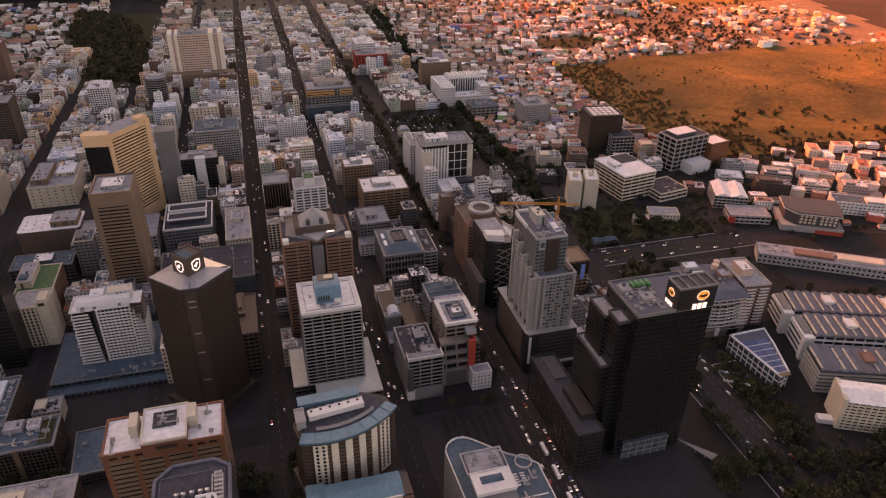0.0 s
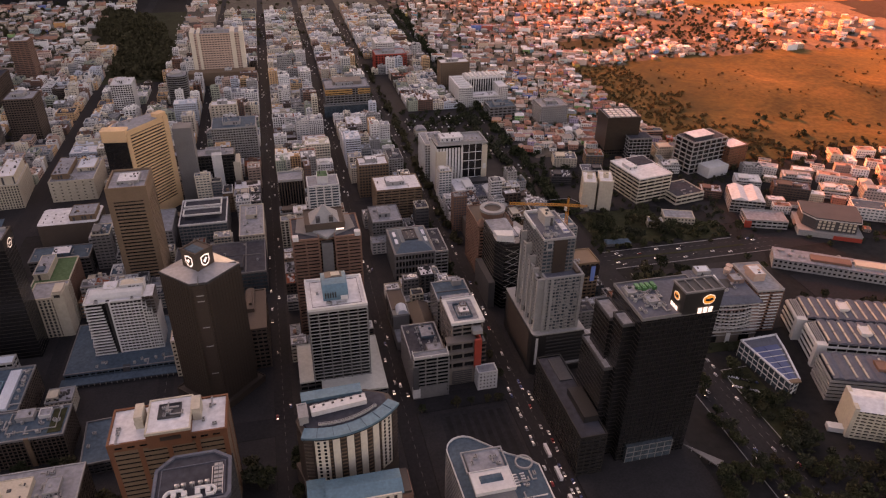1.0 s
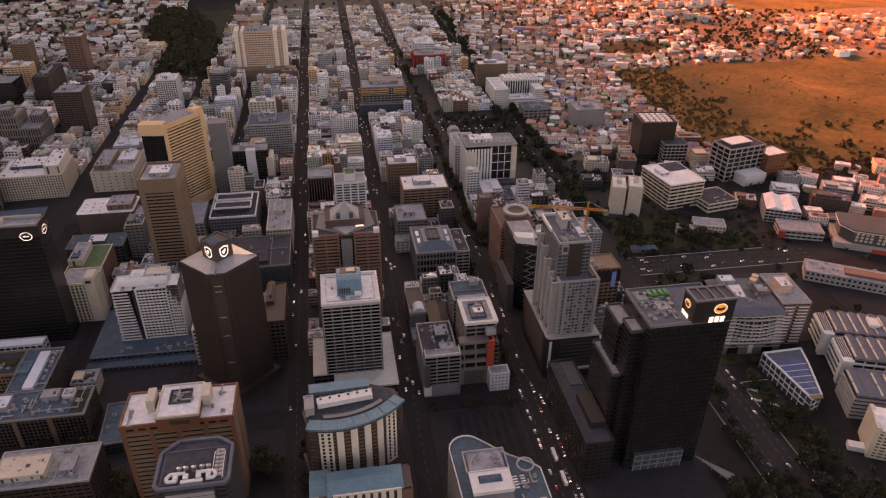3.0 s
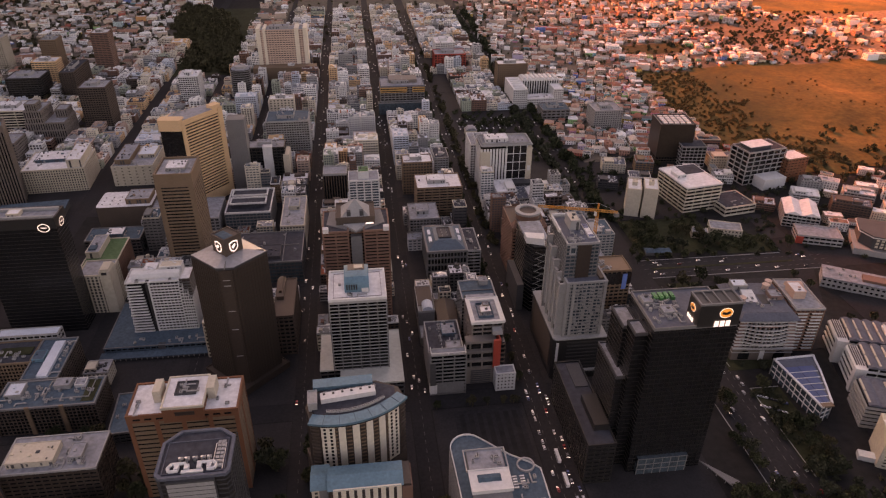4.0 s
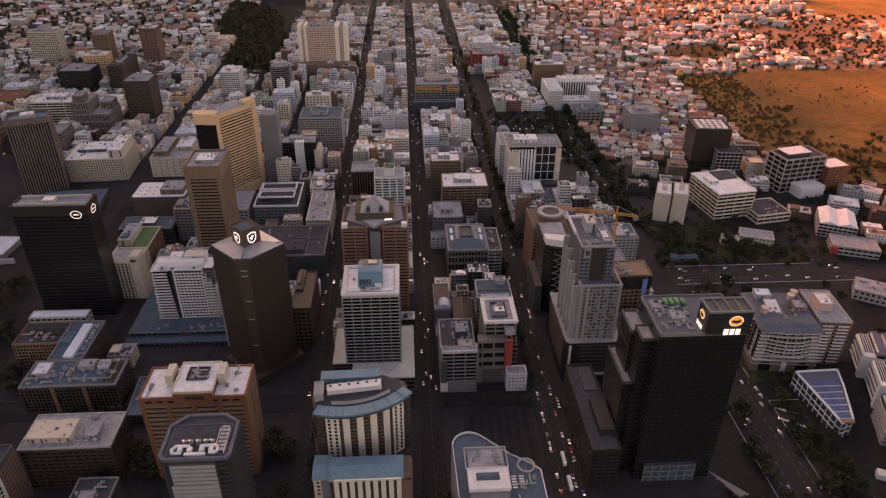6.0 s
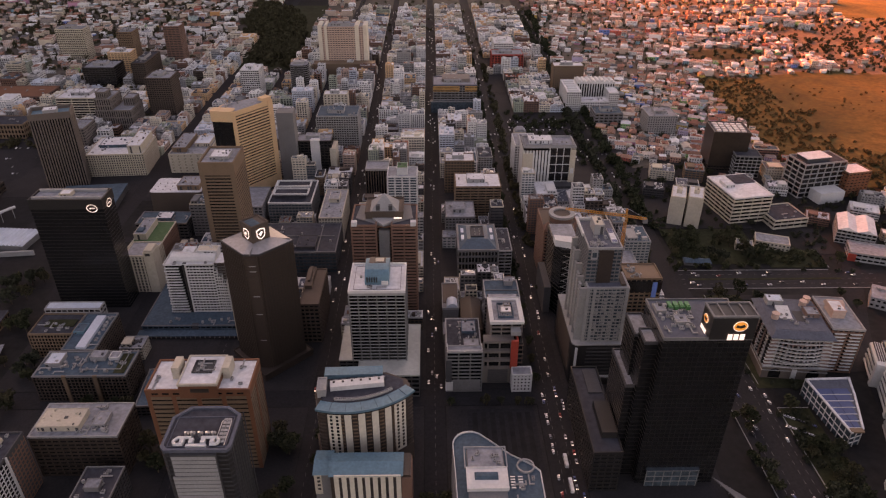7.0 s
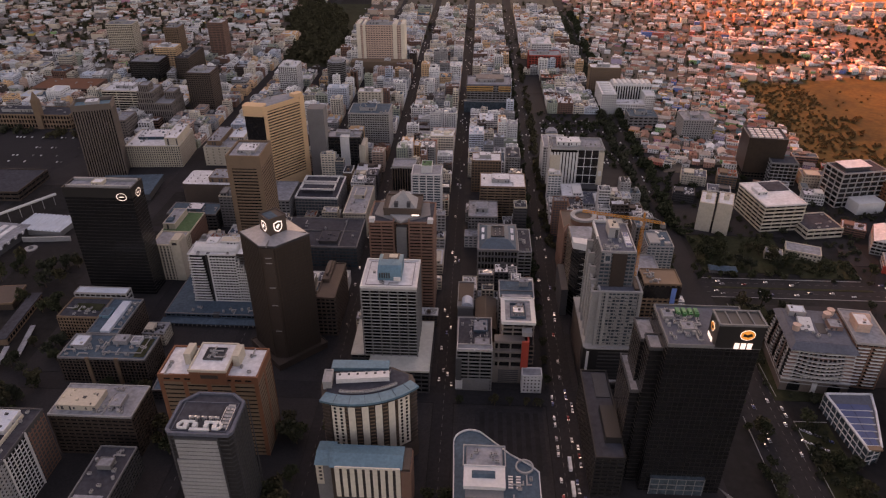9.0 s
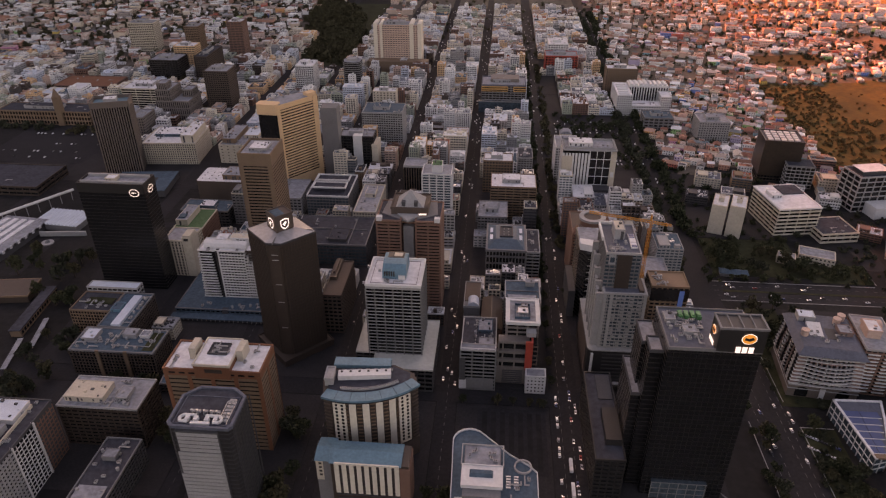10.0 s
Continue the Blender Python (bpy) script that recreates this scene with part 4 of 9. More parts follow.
def black_tower():
    b, w, d = rect("office_tower", "black glass office tower with ring signs", -284, -218, 546, 570)
    part("body", Geo().box(-w, w, -d, d, 0, 118), "glass_black", b, "smooth black glass body")
    me = Geo().ring(-w - 0.12, w + 0.12, -d - 0.12, d + 0.12, 0, 0.35, 0.3).mesh("mullion", "black")
    for i in range(30):
        put("mullion", me, b, (0, 0, 3 + i * 3.7))
    part("crown", Geo().ring(-w - 0.4, w + 0.4, -d - 0.4, d + 0.4, 110, 120, 1.2), "black", b)
    part("roof", Geo().box(-w + 0.9, w - 0.9, -d + 0.9, d - 0.9, 117, 118.2), "roofgrey", b)
    part("roof_rail", Geo().box(-w + 2, w - 2, -d + 3, -d + 5, 118.2, 121).box(-w + 2, w - 2, d - 5, d - 3, 118.2, 121), "lightgrey", b)
    plant(b, -8, 2, -4, 5, 118.2, 121.5, "cream", "roofwhite")
    for (x, y, rz) in ((w - 10, -d - 0.6, 0), (w + 0.6, 0, 90)):
        g = Geo()
        for i in range(28):
            a0, a1 = 2 * math.pi * i / 28, 2 * math.pi * (i + 1) / 28
            g.face([(r * math.cos(a), 0, r * 0.8 * math.sin(a)) for r, a in ((4.3, a0), (4.3, a1), (5.0, a1), (5.0, a0))])
        for k, h in ((-2.0, 0.9), (-1.0, 1.3), (0.0, 1.1), (1.0, 0.9), (2.0, 1.0)):
            g.face([(k - 0.35, 0, -h * 0.6), (k + 0.35, 0, -h * 0.6), (k + 0.35, 0, h * 0.6), (k - 0.35, 0, h * 0.6)])
        part("ring_sign", g, "sign_white", b, "white ring sign with plain bars", (x, y, 111), rz)


def cream_and_green():
    b, w, d = rect("office_block", "cream art deco block with tall window strips", -226, -197, 574, 602)
    facade(b, -w, w, -d, d, 0, 42, "cream", "glass", 3.6, 0.25, 3.6, 1.4, so=0.2, po=0.6)
    roofing(b, -w, w, -d, d, 42.2, "roofgrey", "cream")
    part("corner_tower", Geo().box(w - 9, w + 0.8, -d - 0.9, 2, 0, 47).box(w - 8, w, -d, 1, 47, 49), "cream", b)
    part("rooftop_opening", Geo().box(w - 7, w - 2, -d - 1.0, -d - 0.8, 43, 46), "black", b)
    b, w, d = rect("office_block", "brick block with green felt roof and cream penthouse", -234, -202, 604, 660)
    facade(b, -w, w, -d, d, 0, 35, "redbrown", "glass", 3.5, 0.5, 3.4, 1.2, fine=False)
    roofing(b, -w, w, -d, d, 35.2, "roofgreen", "cream", 0.8)
    plant(b, -w + 1, -2, -d + 16, d - 4, 35.3, 42, "cream", "roofgrey")
    part("tarpaulin", Geo().box(-w + 3, -6, -d + 20, -d + 28, 42.2, 44), "roofblue", b)
    b, w, d = rect("low_building", "low blue-grey building with patched flat roofs", -258, -200, 683, 712)
    facade(b, -w, w, -d, d, 0, 20, "darkgrey", "glass_black", 3.6, 0.5, 5, 0.9, fine=False)
    roofing(b, -w, w, -d, d, 20.2, "roofblue", "grey")
    plant(b, -8, 10, -8, 8, 20.3, 24, "roofblue", "roofwhite")
    clutter(b, -w, w, -d, d, 20.3, 6, 21)
    b, w, d = rect("department_store", "brown low block with white roof and rounded corners", -265, -201, 750, 792)
    part("body", Geo().box(-w + 1, w - 1, -d + 1, d - 1, 0, 27), "darkbrown", b)
    c = 4
    poly = circle(w - c, d - c, c, 5, 0, 90) + circle(-w + c, d - c, c, 5, 90, 180) + circle(-w + c, -d + c, c, 5, 180, 270) + circle(w - c, -d + c, c, 5, 270, 360)
    part("wall", Geo().prism(poly, 3, 27.5), "brown", b)
    part("roof", Geo().prism([(x * 0.985, y * 0.985) for x, y in poly], 27.2, 27.9), "roofwhite", b)
    plant(b, 2, w - 3, -d + 6, d - 8, 27.8, 34, "tan", "roofgrey")
    for i in range(9):
        part("roof_vent", Geo().box(-w + 6 + (i % 3) * 9, -w + 7 + (i % 3) * 9, -d + 7 + (i // 3) * 9, -d + 8 + (i // 3) * 9, 27.8, 28.8), "darkgrey", b)


def white_tower():
    b, w, d = rect("office_tower", "white framed office tower on blue-grey podium", -190, -102, 494, 575)
    X, Y = 146, -534.5
    facade(b, -w, w, 505 + Y, d, 0, 7.4, "roofblue", "glass_black", 3.7, 0.4, 5, 0.8, fine=False)
    part("podium_roof", Geo().box(-w - 1, w + 1, 504 + Y, d + 1, 7.0, 8.0), "roofblue", b, "blue-grey podium roof")
    part("podium_rim", Geo().ring(-w - 1, w + 1, 504 + Y, d + 1, 8.0, 8.8, 0.7), "grey", b)
    clutter(b, -w + 4, w, 505 + Y, 520 + Y, 8.0, 10, 41)
    part("lower_terrace", Geo().box(-w - 2, w + 2, -d + 2, 503.6 + Y, 0, 3.2), "darkgrey", b)
    part("terrace_roof", Geo().box(-w - 3, w + 3, -d, 503.4 + Y, 3.2, 4.0), "roofblue", b)
    me = Geo().box(-0.35, 0.35, -0.4, 0.3, 0, 3.2).mesh("terrace_post", "lightgrey")
    for i in range(20):
        put("terrace_post", me, b, (-w + 1 + (2 * w - 2) * i / 19, -d + 1.6, 0))
    part("stair_bulk", Geo().box(2, 8, 503.8 + Y, 508 + Y, 4.0, 8.6), "darkgrey", b)
    # main front with its white window grid
    x0, x1, y0, y1 = -147 + X, -112 + X, 527 + Y, 553 + Y
    facade(b, x0, x1 - 10, y0, y1, 8, 60, "white", "glass_black", 3.1, 0.44, 3.2, 0.6, so=0.45, po=0.5)
    part("shaft", Geo().box(x0 - 3.4, x0 - 0.4, y0 - 0.2, y0 + 8, 8, 61), "black", b, "dark recessed shaft")
    part("shaft_edge", Geo().box(x0 - 0.7, x0 + 0.7, y0 - 1.1, y0 + 0.4, 8, 61.5), "white", b)
    # corner bays that step back towards the top
    for k, (xe, top) in enumerate(((-119.4, 56.0), (-115.6, 49.5), (-112, 43.0))):
        xa = (-122, -119.2, -115.4)[k] + X
        facade(b, xa, xe + X, y0, y1 - 2, 8, top, "white", "glass_black", 3.1, 0.44, 1.9, 0.5, so=0.45, po=0.5)
        part("step_roof", Geo().box(xa, xe + X, y0 + 0.4, y1 - 2, top - 0.5, top + 0.2), "lightgrey", b)
        part("recess_wall", Geo().box(xa + 0.3, xe + X - 0.3, y0 + 3.2, y1 - 4, top + 0.2, 60), "darkbrown", b, "brown recessed storeys")
        for z in range(int(top) + 2, 60, 3):
            part("recess_band", Geo().box(xa + 0.2, xe + X - 0.1, y0 + 2.6, y1 - 4, z, z + 0.8), "grey", b)
    # balcony stack that fans out as it goes down
    for i in range(17):
        z = 8.6 + i * 3.05
        xl = -168.5 + X + 0.33 * (i % 3) + 0.10 * i
        xr = x0 - 3.6 - 0.55 * i * 0.35
        part("balcony_floor", Geo().box(xl, xr, y0 - 1.8 + 0.05 * i, y1 - 3, z, z + 0.5), "lightgrey", b)
        part("balcony_front", Geo().box(xl, xr, y0 - 2.0 + 0.05 * i, y0 - 1.6 + 0.05 * i, z, z + 1.25), "white", b)
        part("balcony_side", Geo().box(xl - 0.2, xl + 0.2, y0 - 1.8, y1 - 3, z, z + 1.25), "white", b)
    part("stack_core", Geo().box(-166 + X, x0 - 3.6, y0 + 0.8, y1 - 4, 8, 60), "glass_black", b)
    # roof with its rounded white housings
    part("roof", Geo().box(-167 + X, x1 - 10.4, y0 + 0.8, y1 - 1, 59.8, 60.6).box(x1 - 10.4, x1 - 1, y0 + 5, y1 - 3, 59.8, 60.6), "roofwhite", b, "white coated roof")
    part("parapet", Geo().ring(-168 + X, x1 - 9.6, y0 + 0.4, y1 - 0.6, 60.2, 61.6, 0.6), "white", b)
    prof = [(y0 + 5, 60.6), (y0 + 17, 60.6), (y0 + 17, 64), (y0 + 15, 66), (y0 + 11, 66.8), (y0 + 7, 65.6), (y0 + 5, 63)]
    g, n = Geo(), len(prof)
    g.v = [(-163 + X, y, z) for y, z in prof] + [(x1 - 9, y, z) for y, z in prof]
    g.f = [tuple(range(n - 1, -1, -1)), tuple(range(n, 2 * n))] + [(i, (i + 1) % n, n + (i + 1) % n, n + i) for i in range(n)]
    g.s = [0] * len(g.f)
    part("roof_vault", g, "white", b, "white barrel-shaped roof housing")
    plant(b, x0 + 8, x1 - 8, y0 + 13, y1 - 3, 60.6, 68.5, "white", "cream")
    plant(b, x0 - 6, x0 + 5, y0 + 12, y1 - 2, 60.6, 67, "white", "roofwhite")
    clutter(b, -166 + X, x1 - 2, y0 + 1, y0 + 5, 60.6, 5, 31)


def rounded(x0, x1, y0, y1, c, n=5):
    """A rectangle's outline with rounded corners."""
    pts = []
    for cx, cy, a0 in ((x1 - c, y1 - c, 0), (x0 + c, y1 - c, 90), (x0 + c, y0 + c, 180), (x1 - c, y0 + c, 270)):
        pts += [(cx + c * math.cos(radians(a0 + 90 * k / n)), cy + c * math.sin(radians(a0 + 90 * k / n))) for k in range(n + 1)]
    return pts


def stone_towers():
    b, w, d = rect("office_tower", "tan stone tower with dark horizontal window slits", -154, -119, 629, 672)
    facade(b, -w, w, -d, d, 0, 106, "tan", "glass_black", 3.6, 0.55, 100, 5.0, so=0.5, po=0.6)
    part("crown", Geo().box(-w - 0.6, w + 0.6, -d - 0.6, d + 0.6, 105.6, 117.5).ring(-w - 0.6, w + 0.6, -d - 0.6, d + 0.6, 117.5, 120, 1.4), "tan", b)
    part("roof", Geo().box(-w + 1.2, w - 1.2, -d + 1.2, d - 1.2, 117.4, 118), "roofgrey", b)
    plant(b, -9, 10, -10, 10, 118, 121, "lightgrey", "roofwhite")
    clutter(b, -w + 3, w - 3, -d + 3, d - 3, 118, 8, 41)
    b = building("office_tower", "yellow stone tower with dark side recess", -150, 815, 70, 60, 0)
    X, Y = 150, -815
    L, N, Q, S, T = (-185 + X, 790 + Y), (-159 + X, 787 + Y), (-121 + X, 836 + Y), (-136 + X, 850 + Y), (-178 + X, 816 + Y)
    poly = [L, N, Q, S, T]
    part("body", Geo().prism(poly, 0, 113), "glass_black", b)
    wide, turn = math.hypot(Q[0] - N[0], Q[1] - N[1]), math.degrees(math.atan2(Q[1] - N[1], Q[0] - N[0]))
    me = Geo().box(3, wide - 5, -0.7, 0.3, 0, 2.05).mesh("spandrel", "yellow")
    for i in range(28):
        put("spandrel", me, b, (*N, 6 + i * 3.75), turn)
    part("edge_pier", Geo().box(-0.4, 4.2, -1.2, 0.6, 0, 114), "yellow", b, "", (*N, 0), turn)
    part("edge_pier", Geo().box(wide - 6, wide + 1, -1.2, 3.5, 0, 117), "yellow", b, "", (*N, 0), turn)
    part("sill_band", Geo().box(0, wide + 0.6, -0.9, 0.3, 0, 14), "yellow", b, "", (*N, 0), turn)
    part("crown", Geo().prism(poly, 110.5, 116.5), "yellow", b)
    part("roof", Geo().prism([(x * 0.9, y * 0.9) for x, y in poly], 116.5, 117), "roofgrey", b)
    part("crown_band", Geo().box(4, wide - 5, -0.9, 0.2, 110.5, 113), "yellow", b, "", (*N, 0), turn)
    part("corner_crown", Geo().box(wide - 13, wide + 0.4, 0.2, 10, 116, 121), "yellow", b, "", (*N, 0), turn)
    ex, ey = (N[0] + L[0]) / 2, (N[1] + L[1]) / 2
    part("recess", Geo().box(-12.4, 10.4, -0.5, 0.3, 0, 106), "glass_black", b, "tall dark glazed recess", (ex, ey, 0), -6.6)
    part("recess_cap", Geo().prism(rounded(-14.4, 13.6, -2.6, 12, 3.0), 105, 118.4), "yellow", b, "rounded yellow stone cap", (ex, ey, 0), -6.6)
    part("rear_slab", Geo().box(-118 + X, -96 + X, 838 + Y, 858 + Y, 0, 98), "grey", b, "plain grey rear slab")
    part("podium", Geo().box(-165 + X, -112 + X, 772 + Y, 783 + Y, 0, 14), "tan", b)
    clutter(b, -24, 2, -16, 12, 117, 6, 42)
    b = building("office_tower", "brown ribbed tower with dark vertical strips", -405, 839, 48, 32, 18)
    w, d = 23.5, 15
    facade(b, -w, w, -d, d, 0, 97, "taupe", "glass_black", 200, 0, 3.1, 1.6, po=0.9)
    part("crown", Geo().ring(-w - 1.2, w + 1.2, -d - 1.2, d + 1.2, 95, 103, 1.6), "taupe", b)
    roofing(b, -w, w, -d, d, 98.5, "teal", "tan", 1, 0.5, 0.2)
    plant(b, -8, 8, -7, 7, 98.6, 104, "lightgrey", "roofwhite")
    b, w, d = rect("low_building", "low grey plaza building with pyramid skylight", -392, -316, 752, 812, 6)
    part("body", Geo().box(-w, w, -d, d, 0, 8.5), "darkgrey", b)
    part("roof", Geo().box(-w - 0.6, w + 0.6, -d - 0.6, d + 0.6, 8.5, 9.5), "roofblue", b)
    part("skylight", Geo().prism([(-6, -10), (18, -10), (18, 10), (-6, 10)], 9.5, 15, [(5, -1), (7, -1), (7, 1), (5, 1)]), "darkgrey", b)
    b, w, d = rect("office_block", "cream ribbed office block with white stair tower", -388, -313, 860, 925, 4)
    facade(b, -w, w, -d, d, 0, 31, "cream", "glass", 3.6, 0.3, 3.2, 1.3, po=0.7, fine=False)
    roofing(b, -w, w, -d, d, 31.2, "roofwhite", "cream")
    plant(b, w - 20, w - 2, -d + 4, d - 4, 31.3, 42, "cream", "roofwhite")
    plant(b, -w + 10, w - 26, -6, d - 8, 31.3, 35, "roofblue", "roofwhite")
    clutter(b, -w, w - 20, -d, d, 31.3, 8, 44)
    b, w, d = rect("office_block", "plain cream block with few windows", -279, -227, 870, 940)
    facade(b, -w, w, -d, d, 0, 27, "cream", "glass", 4.2, 0.7, 9, 6.5, so=0.5, po=0.45, fine=False)
    roofing(b, -w, w, -d, d, 27.2, "roofgrey", "cream")
    plant(b, -w + 3, -4, -d + 8, d - 6, 27.3, 34, "tan", "roofgrey")
    plant(b, 2, w - 3, -6, d - 10, 27.3, 32, "cream", "roofpale")
    clutter(b, -w, w, -d, d, 27.3, 14, 45)


def centre_row():
    b, w, d = rect("office_block", "dark glass block with stepped dark roofs", -110, -20, 608, 672)
    facade(b, -w, w, -d, d, 0, 25, "darkgrey", "glass_blue", 4, 0.25, 4, 0.5, fine=False)
    roofing(b, -w, w, -d, d, 25.2, "roofdark", "grey")
    plant(b, w - 42, w - 22, -d + 6, -2, 25.3, 29, "darkgrey", "roofdark")
    part("roof_ridge", Geo().box(-w + 6, w - 4, 2, 2.8, 25.3, 26.6).box(w - 20, w - 19.2, -d + 2, d - 2, 25.3, 26.6), "grey", b)
    clutter(b, -w, w, -d, d, 25.3, 8, 51)
    b, w, d = rect("office_block", "brown block with stepped brown roof", -37, -20, 488, 548)
    facade(b, -w, w, -d, d, 0, 42, "brown", "glass_black", 4.4, 0.45, 4.4, 1.0)
    roofing(b, -w, w, -d, d, 42.2, "brown", "brown")
    part("roof_step", Geo().box(-w + 1, -1, -4, d - 1, 42.2, 46).box(-w + 3, -3, 2, d - 4, 46, 48.5), "brown", b)
    b, w, d = rect("office_block", "dark block with white roof rails", -112, -61, 717, 780)
    facade(b, -w, w, -d, d, 0, 28, "grey", "glass_blue", 4, 0.3, 4, 0.6, fine=False)
    roofing(b, -w, w, -d, d, 28.2, "roofdark", "white", 1.6, 0.8)
    for y in (-18, 4):
        part("roof_house", Geo().box(-w + 6, w - 8, y, y + 14, 28.3, 34), "roofdark", b)
        part("roof_rail", Geo().ring(-w + 4, w - 5, y - 1.5, y + 15.5, 33.4, 35.4, 1.4), "white", b)
    b, w, d = rect("office_block", "cream corner block with square windows", -46, -20, 676, 750)
    facade(b, -w, w, -d, d, 0, 30, "cream", "glass", 3.6, 0.45, 3.4, 1.4, fine=False)
    roofing(b, -w, w, -d, d, 30.2, "roofgrey", "cream")
    plant(b, -6, 6, 2, 24, 30.3, 35, "cream", "roofgrey")
    clutter(b, -w, w, -d, 2, 30.3, 6, 52)
    # brown twin tower with the pyramid roof
    b, w, d = rect("hotel", "brown twin-winged hotel tower with pyramid roof", 9.6, 68, 526, 566)
    for s in (-1, 1):
        x0, x1 = (-w, -w + 22) if s < 0 else (w - 22, w)
        facade(b, x0, x1, -d, d, 0, 102, "redbrown", "glass_black", 3.4, 0.55, 11, 1.2, so=0.8, po=0.5)
        roofing(b, x0, x1, -d, d, 102.2, "roofdark", "redbrown", 1.0, 0.5, 0.9)
        part("corner_pod", Geo().box(x0 + (17 if s > 0 else 0), x0 + (22 if s > 0 else 5), -d - 1, -d + 4, 102, 106), "white", b)
    facade(b, -w + 22.6, w - 22.6, -d + 7, d - 2, 0, 100, "redbrown", "glass_black", 3.4, 0.55, 7, 0.8, so=0.4)
    part("bay", Geo().box(-5, 5, -d + 2, -d + 8, 60, 96), "grey", b)
    part("attic", Geo().box(-w + 12, w - 12, -d + 12, d + 2, 101, 109).ring(-w + 11.6, w - 11.6, -d + 11.6, d + 2.4, 108, 110.5, 0.8), "brown", b)
    part("beak", Geo().prism([(-11, -d + 11), (0, -d - 3), (11, -d + 11)], 103, 104.6), "lightgrey", b)
    part("roof_overhang", Geo().prism([(-w + 3, -d + 14), (0, -d - 1), (w - 3, -d + 14), (w - 6, d + 4), (-w + 6, d + 4)], 101.5, 103), "grey", b)
    part("pyramid_roof", Geo().prism([(-13.5, -d + 12.5), (13.5, -d + 12.5), (13.5, d - 2), (-13.5, d - 2)], 108.5, 122.5, [(-0.4, d - 16), (0.4, d - 16), (0.4, d - 15), (-0.4, d - 15)]), "lightgrey", b, "pale pyramid roof")
    part("dormer", Geo().prism([(-7.5, -d + 14), (-4, -d + 14), (-4, -d + 20), (-7.5, -d + 20)], 109, 115), "darkgrey", b)
    part("dormer", Geo().prism([(4, -d + 14), (7.5, -d + 14), (7.5, -d + 20), (4, -d + 20)], 109, 115), "darkgrey", b)
    part("sign_band", Geo().box(9, 16, -d + 8.2, -d + 8.7, 104.8, 106.2), "sign_white", b, "plain white sign bars")
    b, w, d = rect("apartment_tower", "white and green-grey tower with flat lift house", 32, 66, 700, 727)
    facade(b, -w, w, -d, d, 0, 70, "white", "glass_blue", 3.3, 0.35, 8.4, 1.6, so=0.3, po=0.6)
    roofing(b, -w, w, -d, d, 70.2, "roofgrey", "white")
    plant(b, -6, 6, -8, 8, 70.3, 79, "white", "roofgreen")
    b, w, d = rect("office_block", "brown block with dark vertical ribs", 0, 28.5, 778, 803)
    facade(b, -w, w, -d, d, 0, 44, "brown", "glass_black", 200, 0, 3.2, 1.2, po=0.9)
    roofing(b, -w, w, -d, d, 44.2, "roofgrey", "lightgrey", 2.0)


def blue_roof_court():
    b, w, d = rect("court_building", "grey stone building with weathered blue-teal roof", 110.7, 151, 597, 652)
    facade(b, -w, w, -d, d, 0, 33, "grey", "glass_black", 8, 0.3, 3.3, 1.0, po=0.8)
    part("cornice", Geo().ring(-w - 1.2, w + 1.2, -d - 1.2, d + 1.2, 32, 34.6, 2.0), "grey", b)
    part("roof", Geo().prism([(-w, -d), (w, -d), (w, d), (-w, d)], 33.6, 39.5, [(-w + 9, -d + 14), (w - 9, -d + 14), (w - 9, d - 12), (-w + 9, d - 12)]), "court", b, "hipped dark blue roof")
    for xa, xb, ya, yb in ((-w + 3, -w + 7.5, -d + 16, -d + 26), (w - 7.5, w - 3, -d + 16, -d + 26), (-w + 3, -w + 7.5, d - 24, d - 14), (w - 7.5, w - 3, d - 24, d - 14)):
        part("roof_panel", Geo().box(xa, xb, ya, yb, 36.0, 37.6), "roofpale", b)
    part("light_court", Geo().ring(-7, 7, -10, 12, 39.3, 41, 1).box(-6, 6, -9, 11, 39.3, 39.9), "darkgrey", b)
    for i in range(6):
        part("roof_lamp", Geo().box(-3 + (i % 2) * 5, -2 + (i % 2) * 5, -6 + (i // 2) * 6, -5 + (i // 2) * 6, 39.9, 41), "lightgrey", b)
    b, w, d = rect("office_block", "grey wing with banded storeys and roof units", 152.6, 166, 597, 645)
    facade(b, -w, w, -d, d, 0, 32, "lightgrey", "glass_black", 4.2, 0.4, 7, 0.6)
    roofing(b, -w, w, -d, d, 32.2, "roofdark", "lightgrey")
    clutter(b, -w, w, -d, d, 32.3, 8, 61)
    b, w, d = rect("church_hall", "grey hall with flat brown roof and pale vaulted end", 92, 107, 506, 548)
    part("wall", Geo().box(-w, w, -d, d, 0, 24), "grey", b)
    part("roof", Geo().box(-w + 0.4, w - 0.4, -d + 10, d - 0.4, 24, 24.6), "brown", b)
    part("parapet", Geo().ring(-w - 0.3, w + 0.3, -d - 0.3, d + 0.3, 23.2, 25.4, 0.5), "lightgrey", b)
    part("vault", Geo().tube((1.4, -d + 0.6, 24), (1.4, -d + 13, 24), 5.2, n=16), "roofpale", b, "pale barrel vault")
    for i in range(4):
        part("window", Geo().box(-w - 0.15, -w + 0.1, -d + 5 + i * 9, -d + 8 + i * 9, 8, 18), "glass_black", b)
    part("annex", Geo().box(-w, w, -d - 20, -d - 0.6, 0, 9), "grey", b, "low grey front annex")
    part("annex_roof", Geo().box(-w + 0.4, w - 0.4, -d - 19.6, -d - 1, 9, 9.5), "roofgrey", b)


